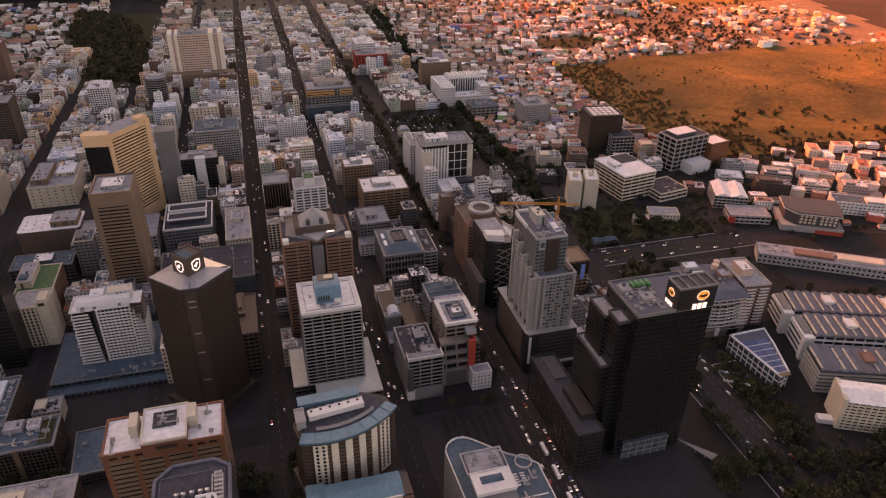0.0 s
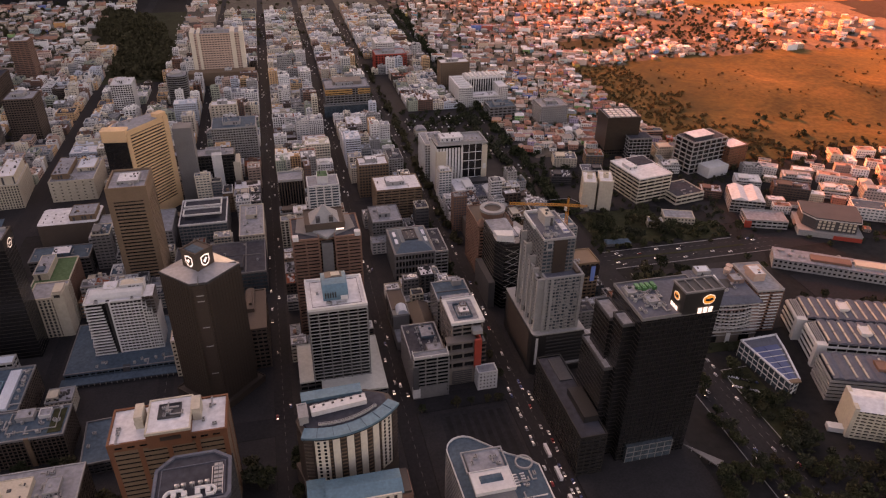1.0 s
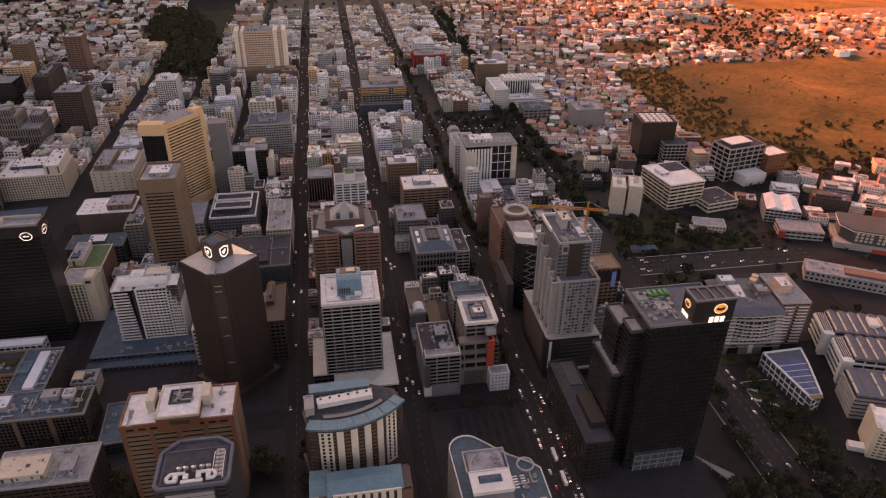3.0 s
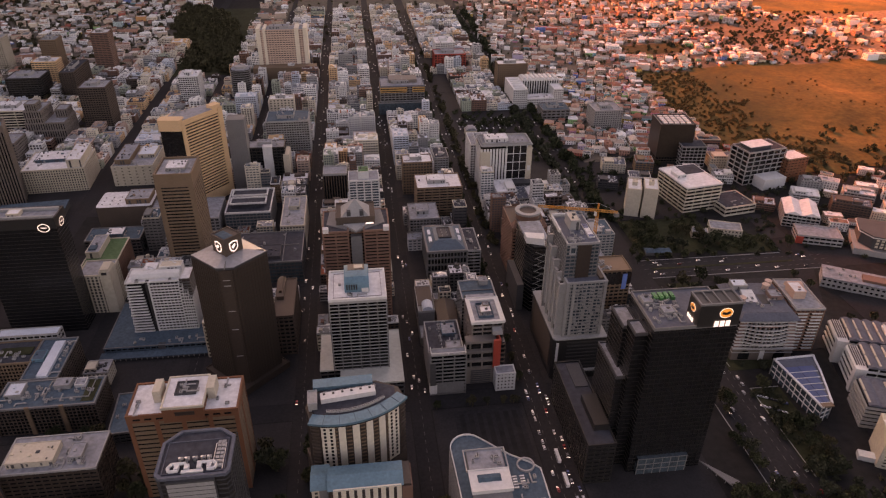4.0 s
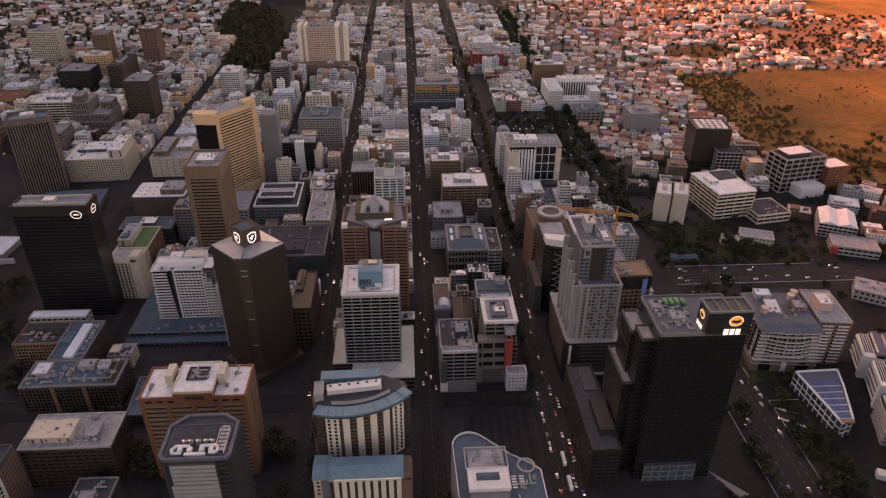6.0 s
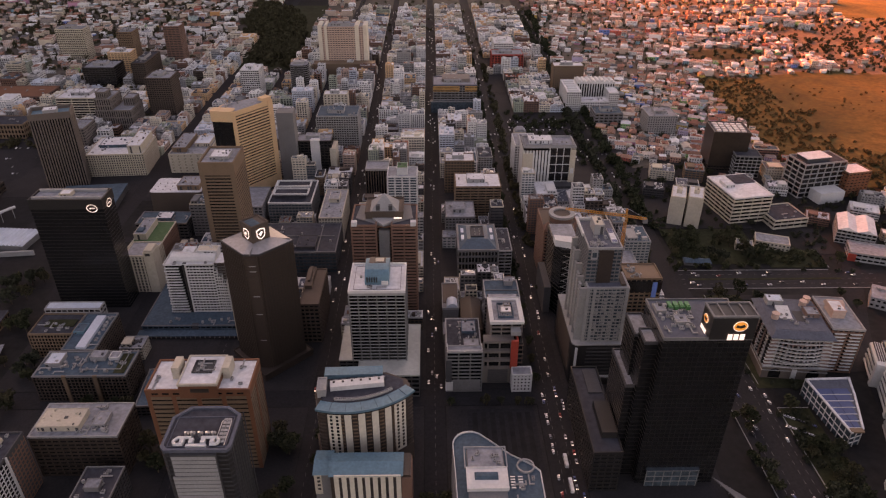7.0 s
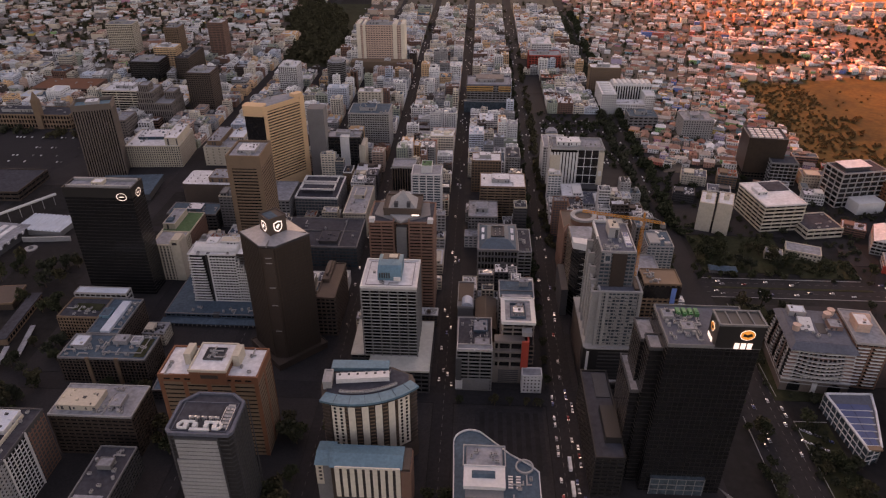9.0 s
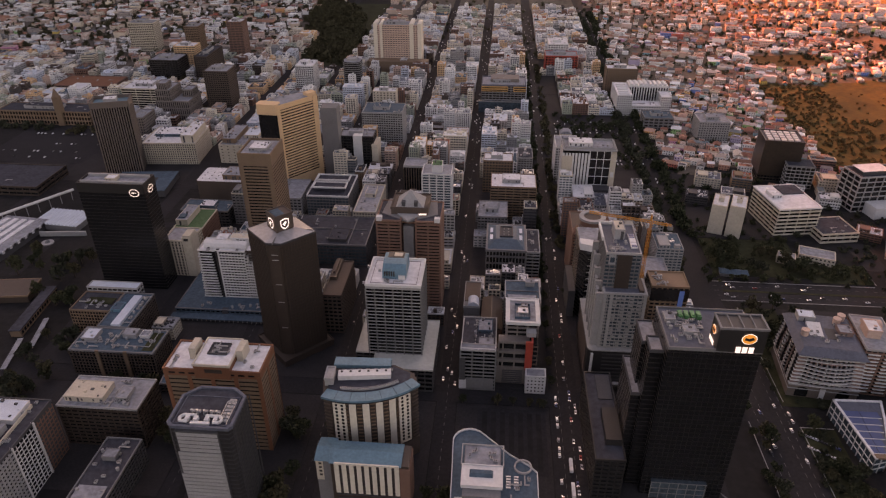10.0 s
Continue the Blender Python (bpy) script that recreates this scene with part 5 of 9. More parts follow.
def square_block():
    b, w, d = rect("office_block", "grey terraced concrete block with white square roof rim", 124, 158, 430, 487)
    X, Y = -141, -458.5
    facade(b, 132 + X, 157.4 + X, 443.8 + Y, d, 0, 53.4, "concrete", "glass_black", 4.4, 0.32, 8.4, 1.1, so=0.9, po=0.7)
    part("roof_slab", Geo().ring(130.6 + X, 158.8 + X, 442.0 + Y, 478 + Y, 53.4, 55.6, 3.2), "white", b, "white square roof rim")
    part("rim_edge", Geo().ring(130.2 + X, 159.2 + X, 441.6 + Y, 478.4 + Y, 55.2, 56.4, 0.6), "white", b)
    part("roof", Geo().box(132 + X, 157 + X, 443.6 + Y, d - 1, 53, 54.2), "roofgrey", b)
    part("well_wall", Geo().ring(138 + X, 151 + X, 450 + Y, 470 + Y, 54.2, 56.2, 0.5), "roofblue", b)
    plant(b, 141 + X, 149 + X, 455 + Y, 462 + Y, 54.2, 57, "metal", "roofwhite")
    plant(b, 144 + X, 149 + X, 464 + Y, 469 + Y, 54.2, 57, "concrete", "roofgrey")
    clutter(b, 138 + X, 152 + X, 449 + Y, 471 + Y, 54.2, 10, 71)
    # front terraces
    for k, (z0, z1, y0) in enumerate(((18, 25.5, 430), (25.5, 33, 432), (33, 41.5, 434.5))):
        x0 = (124, 124.5, 125)[k] + X
        part("terrace_glazing", Geo().box(x0 + 0.4, 150 + X, y0 + 1.4 + Y, 443.6 + Y, z0, z1), "glass_black", b)
        part("terrace_beam", Geo().box(x0, 151 + X, y0 + Y, y0 + 2.4 + Y, z1 - 2.2, z1 - 0.2), "concrete", b)
        part("terrace_floor", Geo().box(x0, 151 + X, y0 + 0.5 + Y, 443.6 + Y, z1 - 0.6, z1 + 0.1), "concrete", b)
        for x in (124.6, 128.2, 138, 147.6):
            part("terrace_pier", Geo().box(x + X, x + 1.3 + X, y0 + Y, y0 + 1.8 + Y, z0, z1 - 2), "concrete", b)
    part("base", Geo().box(124 + X, 149 + X, 430 + Y, 443.6 + Y, 0, 18), "concrete", b)
    part("base_gate", Geo().box(129 + X, 146 + X, 429.6 + Y, 430.2 + Y, 1, 15), "darkgrey", b, "dark roller gate")
    for i in range(6):
        part("gate_bar", Geo().box(129 + X, 146 + X, 429.4 + Y, 429.8 + Y, 2.4 + i * 2.2, 2.8 + i * 2.2), "concrete", b)
    part("red_panel", Geo().box(147.5 + X, 153.5 + X, 428.6 + Y, 430.6 + Y, 17, 46), "red", b, "tall red wall panel")
    part("red_return", Geo().box(152.4 + X, 153.6 + X, 430.6 + Y, 443.4 + Y, 17, 46), "red", b)
    part("stair_glazing", Geo().box(153.8 + X, 157.2 + X, 431 + Y, 443.4 + Y, 18, 42), "glass_black", b)
    for i in range(5):
        part("stair_band", Geo().box(153.7 + X, 158 + X, 430.6 + Y, 443.4 + Y, 21 + i * 4.6, 22.4 + i * 4.6), "brown", b)
    part("cube_ledge", Geo().box(148 + X, 156 + X, 436 + Y, 443.4 + Y, 46, 50), "lightgrey", b)
    b, w, d = rect("office_block", "blue-grey roofed rear block", 130, 161, 488.5, 518)
    facade(b, -w, w, -d, d, 0, 47, "grey", "glass_black", 4, 0.4, 5, 0.8, fine=False)
    roofing(b, -w, w, -d, d, 47.2, "roofblue", "lightgrey")
    plant(b, 3, 11, 6, 12, 47.3, 52, "lightgrey", "roofgrey")
    part("roof_line", Geo().box(-w + 1, w - 1, -2, -1.4, 47.3, 48.2), "grey", b)
    b, w, d = rect("office_block", "grey glazed block with dark roof and white rail", 94, 123, 420, 476)
    facade(b, -w, w, -d, d, 0, 34, "grey", "glass_black", 3.6, 0.3, 9, 0.9, so=0.7)
    roofing(b, -w, w, -d + 9, d, 34.2, "roofdark", "lightgrey", 0.9)
    facade(b, -w, w, -d, -d + 9, 34, 41, "grey", "glass_black", 3.5, 0.3, 9, 0.9, so=0.7)
    part("front_fin", Geo().box(-w - 0.8, -w + 4, -d - 1.2, -d + 0.2, 11, 34), "darkgrey", b)
    part("front_roof", Geo().box(-w + 0.4, w - 0.4, -d + 0.4, -d + 8.6, 40.6, 41.2), "roofgrey", b)
    part("roof_frame", Geo().ring(-w, w, -d, -d + 9, 41, 42.4, 0.5), "lightgrey", b)
    part("roof_truss", Geo().box(-w, w, -d + 0.1, -d + 0.5, 43.6, 44.2).box(-w, -w + 0.5, -d, -d + 9, 43.6, 44.2).box(w - 0.5, w, -d, -d + 9, 43.6, 44.2).box(-w, -w + 0.5, -d, -d + 0.5, 42, 44.2).box(w - 0.5, w, -d, -d + 0.5, 42, 44.2).box(-0.3, 0.3, -d, -d + 0.5, 42, 44.2), "white", b, "open white roof frame")
    plant(b, 0, w - 2, -d + 9.5, -d + 22, 34.3, 38.5, "grey", "roofgrey")
    plant(b, -1, 11, 6, 22, 34.3, 37, "roofblue", "roofgrey")
    part("lower_front", Geo().box(-w + 5, w - 1, -d - 1.1, -d + 0.1, 2, 13), "grey", b)
    part("corner_box", Geo().ring(-w - 1, -w + 5, -d - 1.4, -d + 3, 2, 11, 0.9), "white", b)
    clutter(b, -w, w, -d + 10, d, 34.3, 14, 72)
    for i in range(9):
        part("roof_light", Geo().box(-3.4, -2.6, -d + 14 + i * 4.4, -d + 15 + i * 4.4, 34.3, 35.4), "lightgrey", b)
    b, w, d = rect("small_block", "small white block with square windows", 149, 165, 419, 429)
    facade(b, -w, w, -d, d, 0, 18, "white", "glass_black", 3.6, 0.55, 3.2, 1.8)
    roofing(b, -w, w, -d, d, 18.2, "roofgrey", "white", 0.8)
    b, w, d = rect("hall", "dark red-brown roofed hall with glazed gable", 109, 128, 478, 528)
    part("wall", Geo().box(-w, w, -d, d, 0, 20), "redbrown", b)
    part("roof", Geo().prism([(-w - 0.4, -d), (w + 0.4, -d), (w + 0.4, d), (-w - 0.4, d)], 20, 24, [(-0.4, -d), (0.4, -d), (0.4, d), (-0.4, d)]), "darkbrown", b)


def apartment_tower():
    b, w, d = rect("apartment_tower", "pale stepped apartment tower with many balconies", 198, 244, 427, 500)
    X, Y = -221, -463.5
    c, UP = 4, 127.5
    pod = [(-w + c, -d), (w, -d), (w, d), (-w, d)] + circle(-w + c, -d + c, c, 5, 180, 265)
    part("podium_wall", Geo().prism(pod, 0, 42.6), "black", b)
    for i in range(10):
        part("podium_band", Geo().box(-w + 12, w + 0.2, -d - 0.25, -d + 0.1, 5 + i * 3.75, 6.3 + i * 3.75), "darkgrey", b)
    part("podium_screen", Geo().box(-w - 0.3, -w + 0.1, -d + 10, d - 8, 8, 40), "brown", b)
    part("podium_roof", Geo().prism([(x * 1.015, y * 1.015) for x, y in pod], 42.6, 43.8), "lightgrey", b, "pale rounded podium slab")
    part("lit_strip", Geo().box(-w + 2.6, -w + 4.6, -d - 0.5, -d + 0.6, 12, 40), "white", b)
    part("entrance_cube", Geo().box(-w + 8, -w + 18, -d - 8, -d - 0.4, 0, 9.4), "white", b)
    for i in range(3):
        part("window", Geo().box(-w + 9.4 + i * 3, -w + 11 + i * 3, -d - 8.2, -d - 7.9, 3, 6), "glass_black", b)
    part("ledge", Geo().box(-w + 6, w, -d - 3, -d - 0.4, 9.5, 11), "lightgrey", b)
    # front block
    facade(b, 206 + X, 238 + X, 431.5 + Y, 453 + Y, 43.6, 96, "lightgrey", "glass_blue", 3.35, 0.26, 3.2, 0.45, so=0.9, po=0.9)
    for i, x in enumerate((206.5, 237.5, 211.5)):
        part("edge_pier", Geo().box(x - 1.2 + X, x + 1.2 + X, 430.2 + Y, 431.6 + Y, 43.6, 97), "lightgrey", b)
    me = Geo().box(-1.45, 1.45, -1.3, -0.2, 0, 1.0).mesh("balcony", "lightgrey")
    r = random.Random(6)
    for s_ in range(15):
        for x in (214.6, 221, 227.4, 233.8):
            if r.random() < 0.8:
                put("balcony", me, b, (x + r.choice((0, 0, 1.6)) + X, 431.4 + Y, 45.0 + s_ * 3.35))
    roofing(b, 206 + X, 238 + X, 431.5 + Y, 453 + Y, 96.5, "slate", "lightgrey", 1.0, 0.5, 1.0)
    part("terrace_screen", Geo().box(233 + X, 236.6 + X, 434 + Y, 452 + Y, 96.6, 98.6), "brown", b)
    # upper block
    facade(b, 206 + X, 232 + X, 453.6 + Y, 486 + Y, 43.6, 96.5, "grey", "glass_blue", 3.35, 0.3, 3.6, 0.5, so=0.7, po=0.8, fine=False)
    facade(b, 205 + X, 231 + X, 440 + Y, 486 + Y, 96.7, UP, "grey", "glass_blue", 3.35, 0.3, 3.6, 0.5, so=0.7, po=0.8)
    part("brown_shaft", Geo().box(213.4 + X, 224.6 + X, 438.6 + Y, 440.6 + Y, 96.8, UP - 0.6), "darkbrown", b, "dark brown recessed shaft")
    part("corner_frame", Geo().box(207 + X, 212 + X, 438.6 + Y, 440.2 + Y, UP - 9, UP - 1), "lightgrey", b)
    part("corner_pane", Geo().box(207.8 + X, 211.2 + X, 438.4 + Y, 438.7 + Y, UP - 7, UP - 2.6), "glass_blue", b)
    roofing(b, 205 + X, 231 + X, 440 + Y, 486 + Y, UP + 0.2, "slate", "lightgrey", 1.2)
    plant(b, 213 + X, 221 + X, 462 + Y, 478 + Y, UP + 0.3, UP + 9, "lightgrey", "cream")
    part("solar_rack", Geo().box(224.6 + X, 229.4 + X, 448 + Y, 470 + Y, UP + 0.4, UP + 1.6), "white", b)
    for i in range(6):
        part("solar_panel", Geo().box(225 + X, 229 + X, 448.6 + i * 3.6 + Y, 451.6 + i * 3.6 + Y, UP + 1.6, UP + 1.9), "roofwhite" if i in (1, 2, 3) else "solar", b)
    clutter(b, 205 + X, 226 + X, 440 + Y, 462 + Y, UP + 0.3, 14, 81)
    part("roof_frame", Geo().box(203.4 + X, 204.8 + X, 460 + Y, 486 + Y, UP, UP + 3), "white", b, "white roof frame")
    part("roof_frame", Geo().box(204.8 + X, 216 + X, 486.8 + Y, 488.2 + Y, UP, UP + 3), "white", b)
    # white walls on the street side
    for i, (y, h) in enumerate(((433, 95), (443, 100), (453, 106), (464, 112), (476, 117))):
        part("fin", Geo().box(199.6 + X, 206 + X, y + Y, y + 2.6 + Y, 43.6, h), "lightgrey", b, "tall pale wall fin")
        part("side_glazing", Geo().box(201.6 + X, 206 + X, y + 2.6 + Y, y + 10 + Y, 43.6, h - 4), "glass_black", b)
    me = Geo().box(-0.5, 1.5, -2.7, 2.7, 0, 0.7).mesh("balcony", "lightgrey")
    for y, n in ((440.2, 14), (450.2, 15), (460.6, 16), (472, 18)):
        for s_ in range(n):
            put("balcony", me, b, (200.6 + X, y + Y, 52 + s_ * 3.35))
    b, w, d = rect("office_block", "tan flat-roofed block with blue banner", 264, 297, 515, 541)
    facade(b, -w, w, -d, d, 0, 50, "tan", "glass_black", 4.2, 0.45, 5, 1.2, fine=False)
    roofing(b, -w, w, -d, d, 50.2, "tan", "tan", 1.2)
    part("dark_upper_band", Geo().box(-w - 0.8, w + 0.8, -d - 0.9, d + 0.9, 36, 48), "glass_black", b)
    part("banner", Geo().box(w - 8, w - 3.5, -d - 1.2, -d - 0.9, 30, 47), "bannerblue", b, "blue picture banner")
    clutter(b, -w, 2, -d, d, 50.3, 12, 82)
    b, w, d = rect("office_block", "banded white low block behind the crane", 268, 292, 556, 600)
    facade(b, -w, w, -d, d, 0, 30, "lightgrey", "glass_black", 4, 0.5, 9, 0.8, fine=False)
    roofing(b, -w, w, -d, d, 30.2, "roofgrey", "lightgrey")
    b, w, d = rect("office_block", "dark glass block with white diagonal braces", 198, 222, 528, 579)
    part("body", Geo().prism([(-w, -d + 12), (-w + 6, -d), (w, -d), (w, d), (-w, d)], 0, 74), "glass_black", b)
    part("lower_body", Geo().box(-w - 7, -w - 0.4, -d + 4, d, 0, 30), "darkgrey", b)
    for i in range(17):
        part("floor_band", Geo().prism([(-w - 0.3, -d + 12), (-w + 6, -d - 0.3), (w + 0.3, -d - 0.3), (w + 0.3, d), (-w - 0.3, d)], 3 + i * 4.2, 3.8 + i * 4.2), "black", b)
    for i in range(8):
        z = 12 + i * 7
        part("brace", Geo().tube((-w + 7, -d - 0.5, z), (w - 1, -d - 0.5, z + 8), 0.25, n=5), "lightgrey", b)
        part("brace", Geo().tube((w - 1, -d - 0.5, z), (-w + 7, -d - 0.5, z + 8), 0.25, n=5), "lightgrey", b)
    part("roof", Geo().box(-w + 1, w - 1, -d + 13, d - 1, 74, 74.8), "roofgrey", b)
    part("roof_wedge", Geo().prism([(-w, -d + 8), (4, -d + 2), (8, -d + 16), (-w, -d + 20)], 74, 80, [(-w, -d + 9), (3, -d + 4), (6, -d + 15), (-w, -d + 19)]), "white", b, "white folded roof")


def corner_banded_tower():
    b, w, d = rect("office_tower", "brown brick tower with round ring roof", 197, 233, 590, 638)
    facade(b, -w, w, -d, d, 0, 60, "redbrown", "glass_black", 3.8, 0.5, 5, 1.4, so=0.5)
    roofing(b, -w, w, -d, d, 60.2, "brown", "redbrown", 1.0)
    part("drum", Geo().prism(circle(3, 0, 12, 28), 58, 67), "redbrown", b)
    g, m = Geo(), 28
    for rr_, z in ((9, 66.5), (13.5, 66.5), (13.5, 69), (9, 69)):
        g.v += [(3 + rr_ * math.cos(2 * math.pi * i / m), rr_ * math.sin(2 * math.pi * i / m), z) for i in range(m)]
    g.f = [(q * m + i, q * m + (i + 1) % m, (q + 1) % 4 * m + (i + 1) % m, (q + 1) % 4 * m + i) for q in range(4) for i in range(m)]
    g.s = [0] * len(g.f)
    part("ring_roof", g, "lightgrey", b, "pale round ring roof")
    part("drum_roof", Geo().prism(circle(3, 0, 9, 20), 66.8, 67.4), "brown", b)
    for x in (-w + 4, w - 4):
        part("corner_hood", Geo().prism([(x - 4, -d), (x + 4, -d), (x + 4, -d + 10), (x - 4, -d + 10)], 61, 68, [(x - 0.4, -d + 4), (x + 0.4, -d + 4), (x + 0.4, -d + 5), (x - 0.4, -d + 5)]), "redbrown", b)
    b, w, d = rect("church", "blue-grey domed roof with cupola", 206, 250, 648, 688)
    part("body", Geo().box(-w, w, -d, d, 0, 22), "brown", b)
    part("dome_roof", Geo().prism(circle(0, 0, 19, 8), 22, 34, circle(0, 0, 6, 8)), "roofblue", b)
    part("cupola", Geo().prism(circle(0, 0, 4, 8), 34, 40).prism(circle(0, 0, 4.5, 8), 40, 46, circle(0, 0, 0.3, 8)), "lightgrey", b)
    b, w, d = rect("shed", "long pale flat roof with angled end", 252, 274, 600, 665, 16)
    part("wall", Geo().box(-w, w, -d, d, 0, 18), "grey", b)
    part("roof", Geo().box(-w - 0.6, w + 0.6, -d - 0.6, d + 0.6, 18, 19), "lightgrey", b)
    part("roof_light", Geo().box(-4, 4, -10, 20, 19, 20.5), "roofwhite", b)


def emblem_tower():
    b, w, d = rect("office_tower", "black office tower with lit emblem on roof box", 214, 284, 321, 362)
    X, Y = -249, -341.5
    for nm, x0, x1, y0, y1, z in (("body", 228, 284, 321, 364, 131.4), ("front_step", 219.5, 228.1, 329, 344, 122), ("side_step", 217.5, 228.2, 343.9, 368, 117), ("low_step", 213.4, 219.6, 333, 372, 82)):
        x0, x1, y0, y1 = x0 + X, x1 + X, y0 + Y, y1 + Y
        part(nm, Geo().box(x0, x1, y0, y1, 0, z), "glass_black", b, "sheer black glass volume")
        me = Geo().ring(x0 - 0.15, x1 + 0.15, y0 - 0.15, y1 + 0.15, 0, 0.6, 0.35).mesh("mullion", "black")
        for i in range(int(z / 3.95)):
            put("mullion", me, b, (0, 0, 2 + i * 3.95))
        part("roof", Geo().box(x0 + 0.6, x1 - 0.6, y0 + 0.6, y1 - 0.6, z - 0.2, z + 0.4), "roofgrey" if z < 130 else "slate", b)
        part("parapet", Geo().ring(x0 - 0.3, x1 + 0.3, y0 - 0.3, y1 + 0.3, z - 0.8, z + 1.6, 0.8), "darkgrey" if z < 130 else "grey", b)
    mv = Geo().box(-0.12, 0.12, -0.35, 0.1, 0, 130).mesh("mullion", "black")
    for i in range(1, 16):
        put("mullion", mv, b, (228 + X + i * 3.5, -d, 0))
    part("sign_box", Geo().box(256 + X, w + 0.3, -d - 0.4, 336 + Y, 131.4, 148.4), "black", b, "black box carrying the emblems")
    part("sign_box_frame", Geo().ring(255.6 + X, w + 0.7, -d - 0.8, 336.4 + Y, 148.2, 149.6, 1.2), "grey", b)
    part("box_floor", Geo().box(256.9 + X, w - 0.6, -d + 0.5, 335.1 + Y, 148.4, 148.7), "black", b)
    for x in (263, 270, 277):
        part("beam", Geo().box(x + X - 0.4, x + X + 0.4, -d + 0.6, 335 + Y, 148.7, 149.5), "grey", b)
    for x, y, rz in ((274 + X, -d - 0.9, 0), (255.4 + X, 329 + Y, -90)):
        g = Geo()
        k = 1.0 if rz == 0 else 0.75
        g.slot = 0
        g.face([(4.6 * k * math.cos(a), 0, 11 + 3.9 * k * math.sin(a)) for a in np.linspace(0, 2 * math.pi, 26)[:-1]])
        g.slot = 1
        g.face([(4.2 * k * math.cos(a), -0.1, 11 + 3.5 * k * math.sin(a)) for a in np.linspace(0, 2 * math.pi, 26)[:-1]])
        g.slot = 2
        g.face([(-3 * k, -0.18, 10.2), (0.5 * k, -0.18, 9.4), (3.2 * k, -0.18, 10.6), (2.2 * k, -0.18, 12.4), (-0.5 * k, -0.18, 11.4), (-2.4 * k, -0.18, 12.2)])
        part("round_emblem", g, ("sign_white", "sign_orange", "black"), b, "orange round emblem with white rim", (x, y, 131.0), rz)
        g = Geo()
        for i in range(3):
            u = (-6.6 + i * 3.9) * k
            g.box(u, u + 3.0 * k, -0.15, 0.15, 0.4, 0.4 + 4.4 * k)
        part("sign_band", g, "sign_white", b, "three plain white sign bars", (x, y, 131.0), rz)
    for i in range(4):
        part("generator", Geo().box(240 + X + i * 4, 242.6 + X + i * 4, 10, 17, 131.8, 134.6).box(240.5 + X + i * 4, 242.1 + X + i * 4, 11, 13, 134.6, 135.2), "machinegreen", b, "green roof machine")
    plant(b, 230.5 + X, 237 + X, 6, 14, 131.8, 134.5, "lightgrey", "roofgrey")
    plant(b, 240 + X, 248 + X, -6, 2, 131.8, 134, "lightgrey", "roofgrey")
    clutter(b, 228 + X, 256 + X, -d + 3, d, 131.8, 40, 91)
    part("lobby_glazing", Geo().box(-w + 20, w - 12, -d - 3, -d, 0, 16), "glass_blue", b)
    for i in range(7):
        part("lobby_mullion", Geo().box(-w + 20 + i * 6.2, -w + 20.5 + i * 6.2, -d - 3.3, -d - 2.9, 0, 16), "grey", b)
    for z in (5, 10, 15.4):
        part("lobby_transom", Geo().box(-w + 20, w - 12, -d - 3.4, -d - 3.0, z, z + 0.5), "grey", b)
    b, w, d = rect("office_block", "dark low slab beside the black tower", 193, 213, 314, 404)
    facade(b, -w, w, -d, d, 0, 38, "black", "glass_black", 3.9, 0.5, 5, 0.8, so=0.2, po=0.3)
    roofing(b, -w, w, -d, d, 38.2, "roofdark", "black", 1.4)
    part("roof_house", Geo().box(-2, w - 1, -d + 14, -d + 46, 38.3, 44), "black", b)
    part("roof_deck", Geo().box(-2, w - 1.4, d - 30, d - 3, 38.3, 39.2), "darkgrey", b)
    b, w, d = rect("canopy", "pale triangular entrance canopy", 290, 300, 296, 325, 24)
    part("slab", Geo().prism([(-w, d), (-w + 2, -d), (w, -d)], 4, 4.8), "grey", b)
    for y in (-8, 0, 8):
        part("post", Geo().tube((-2, y, 0), (-2, y, 4), 0.25), "metal", b)


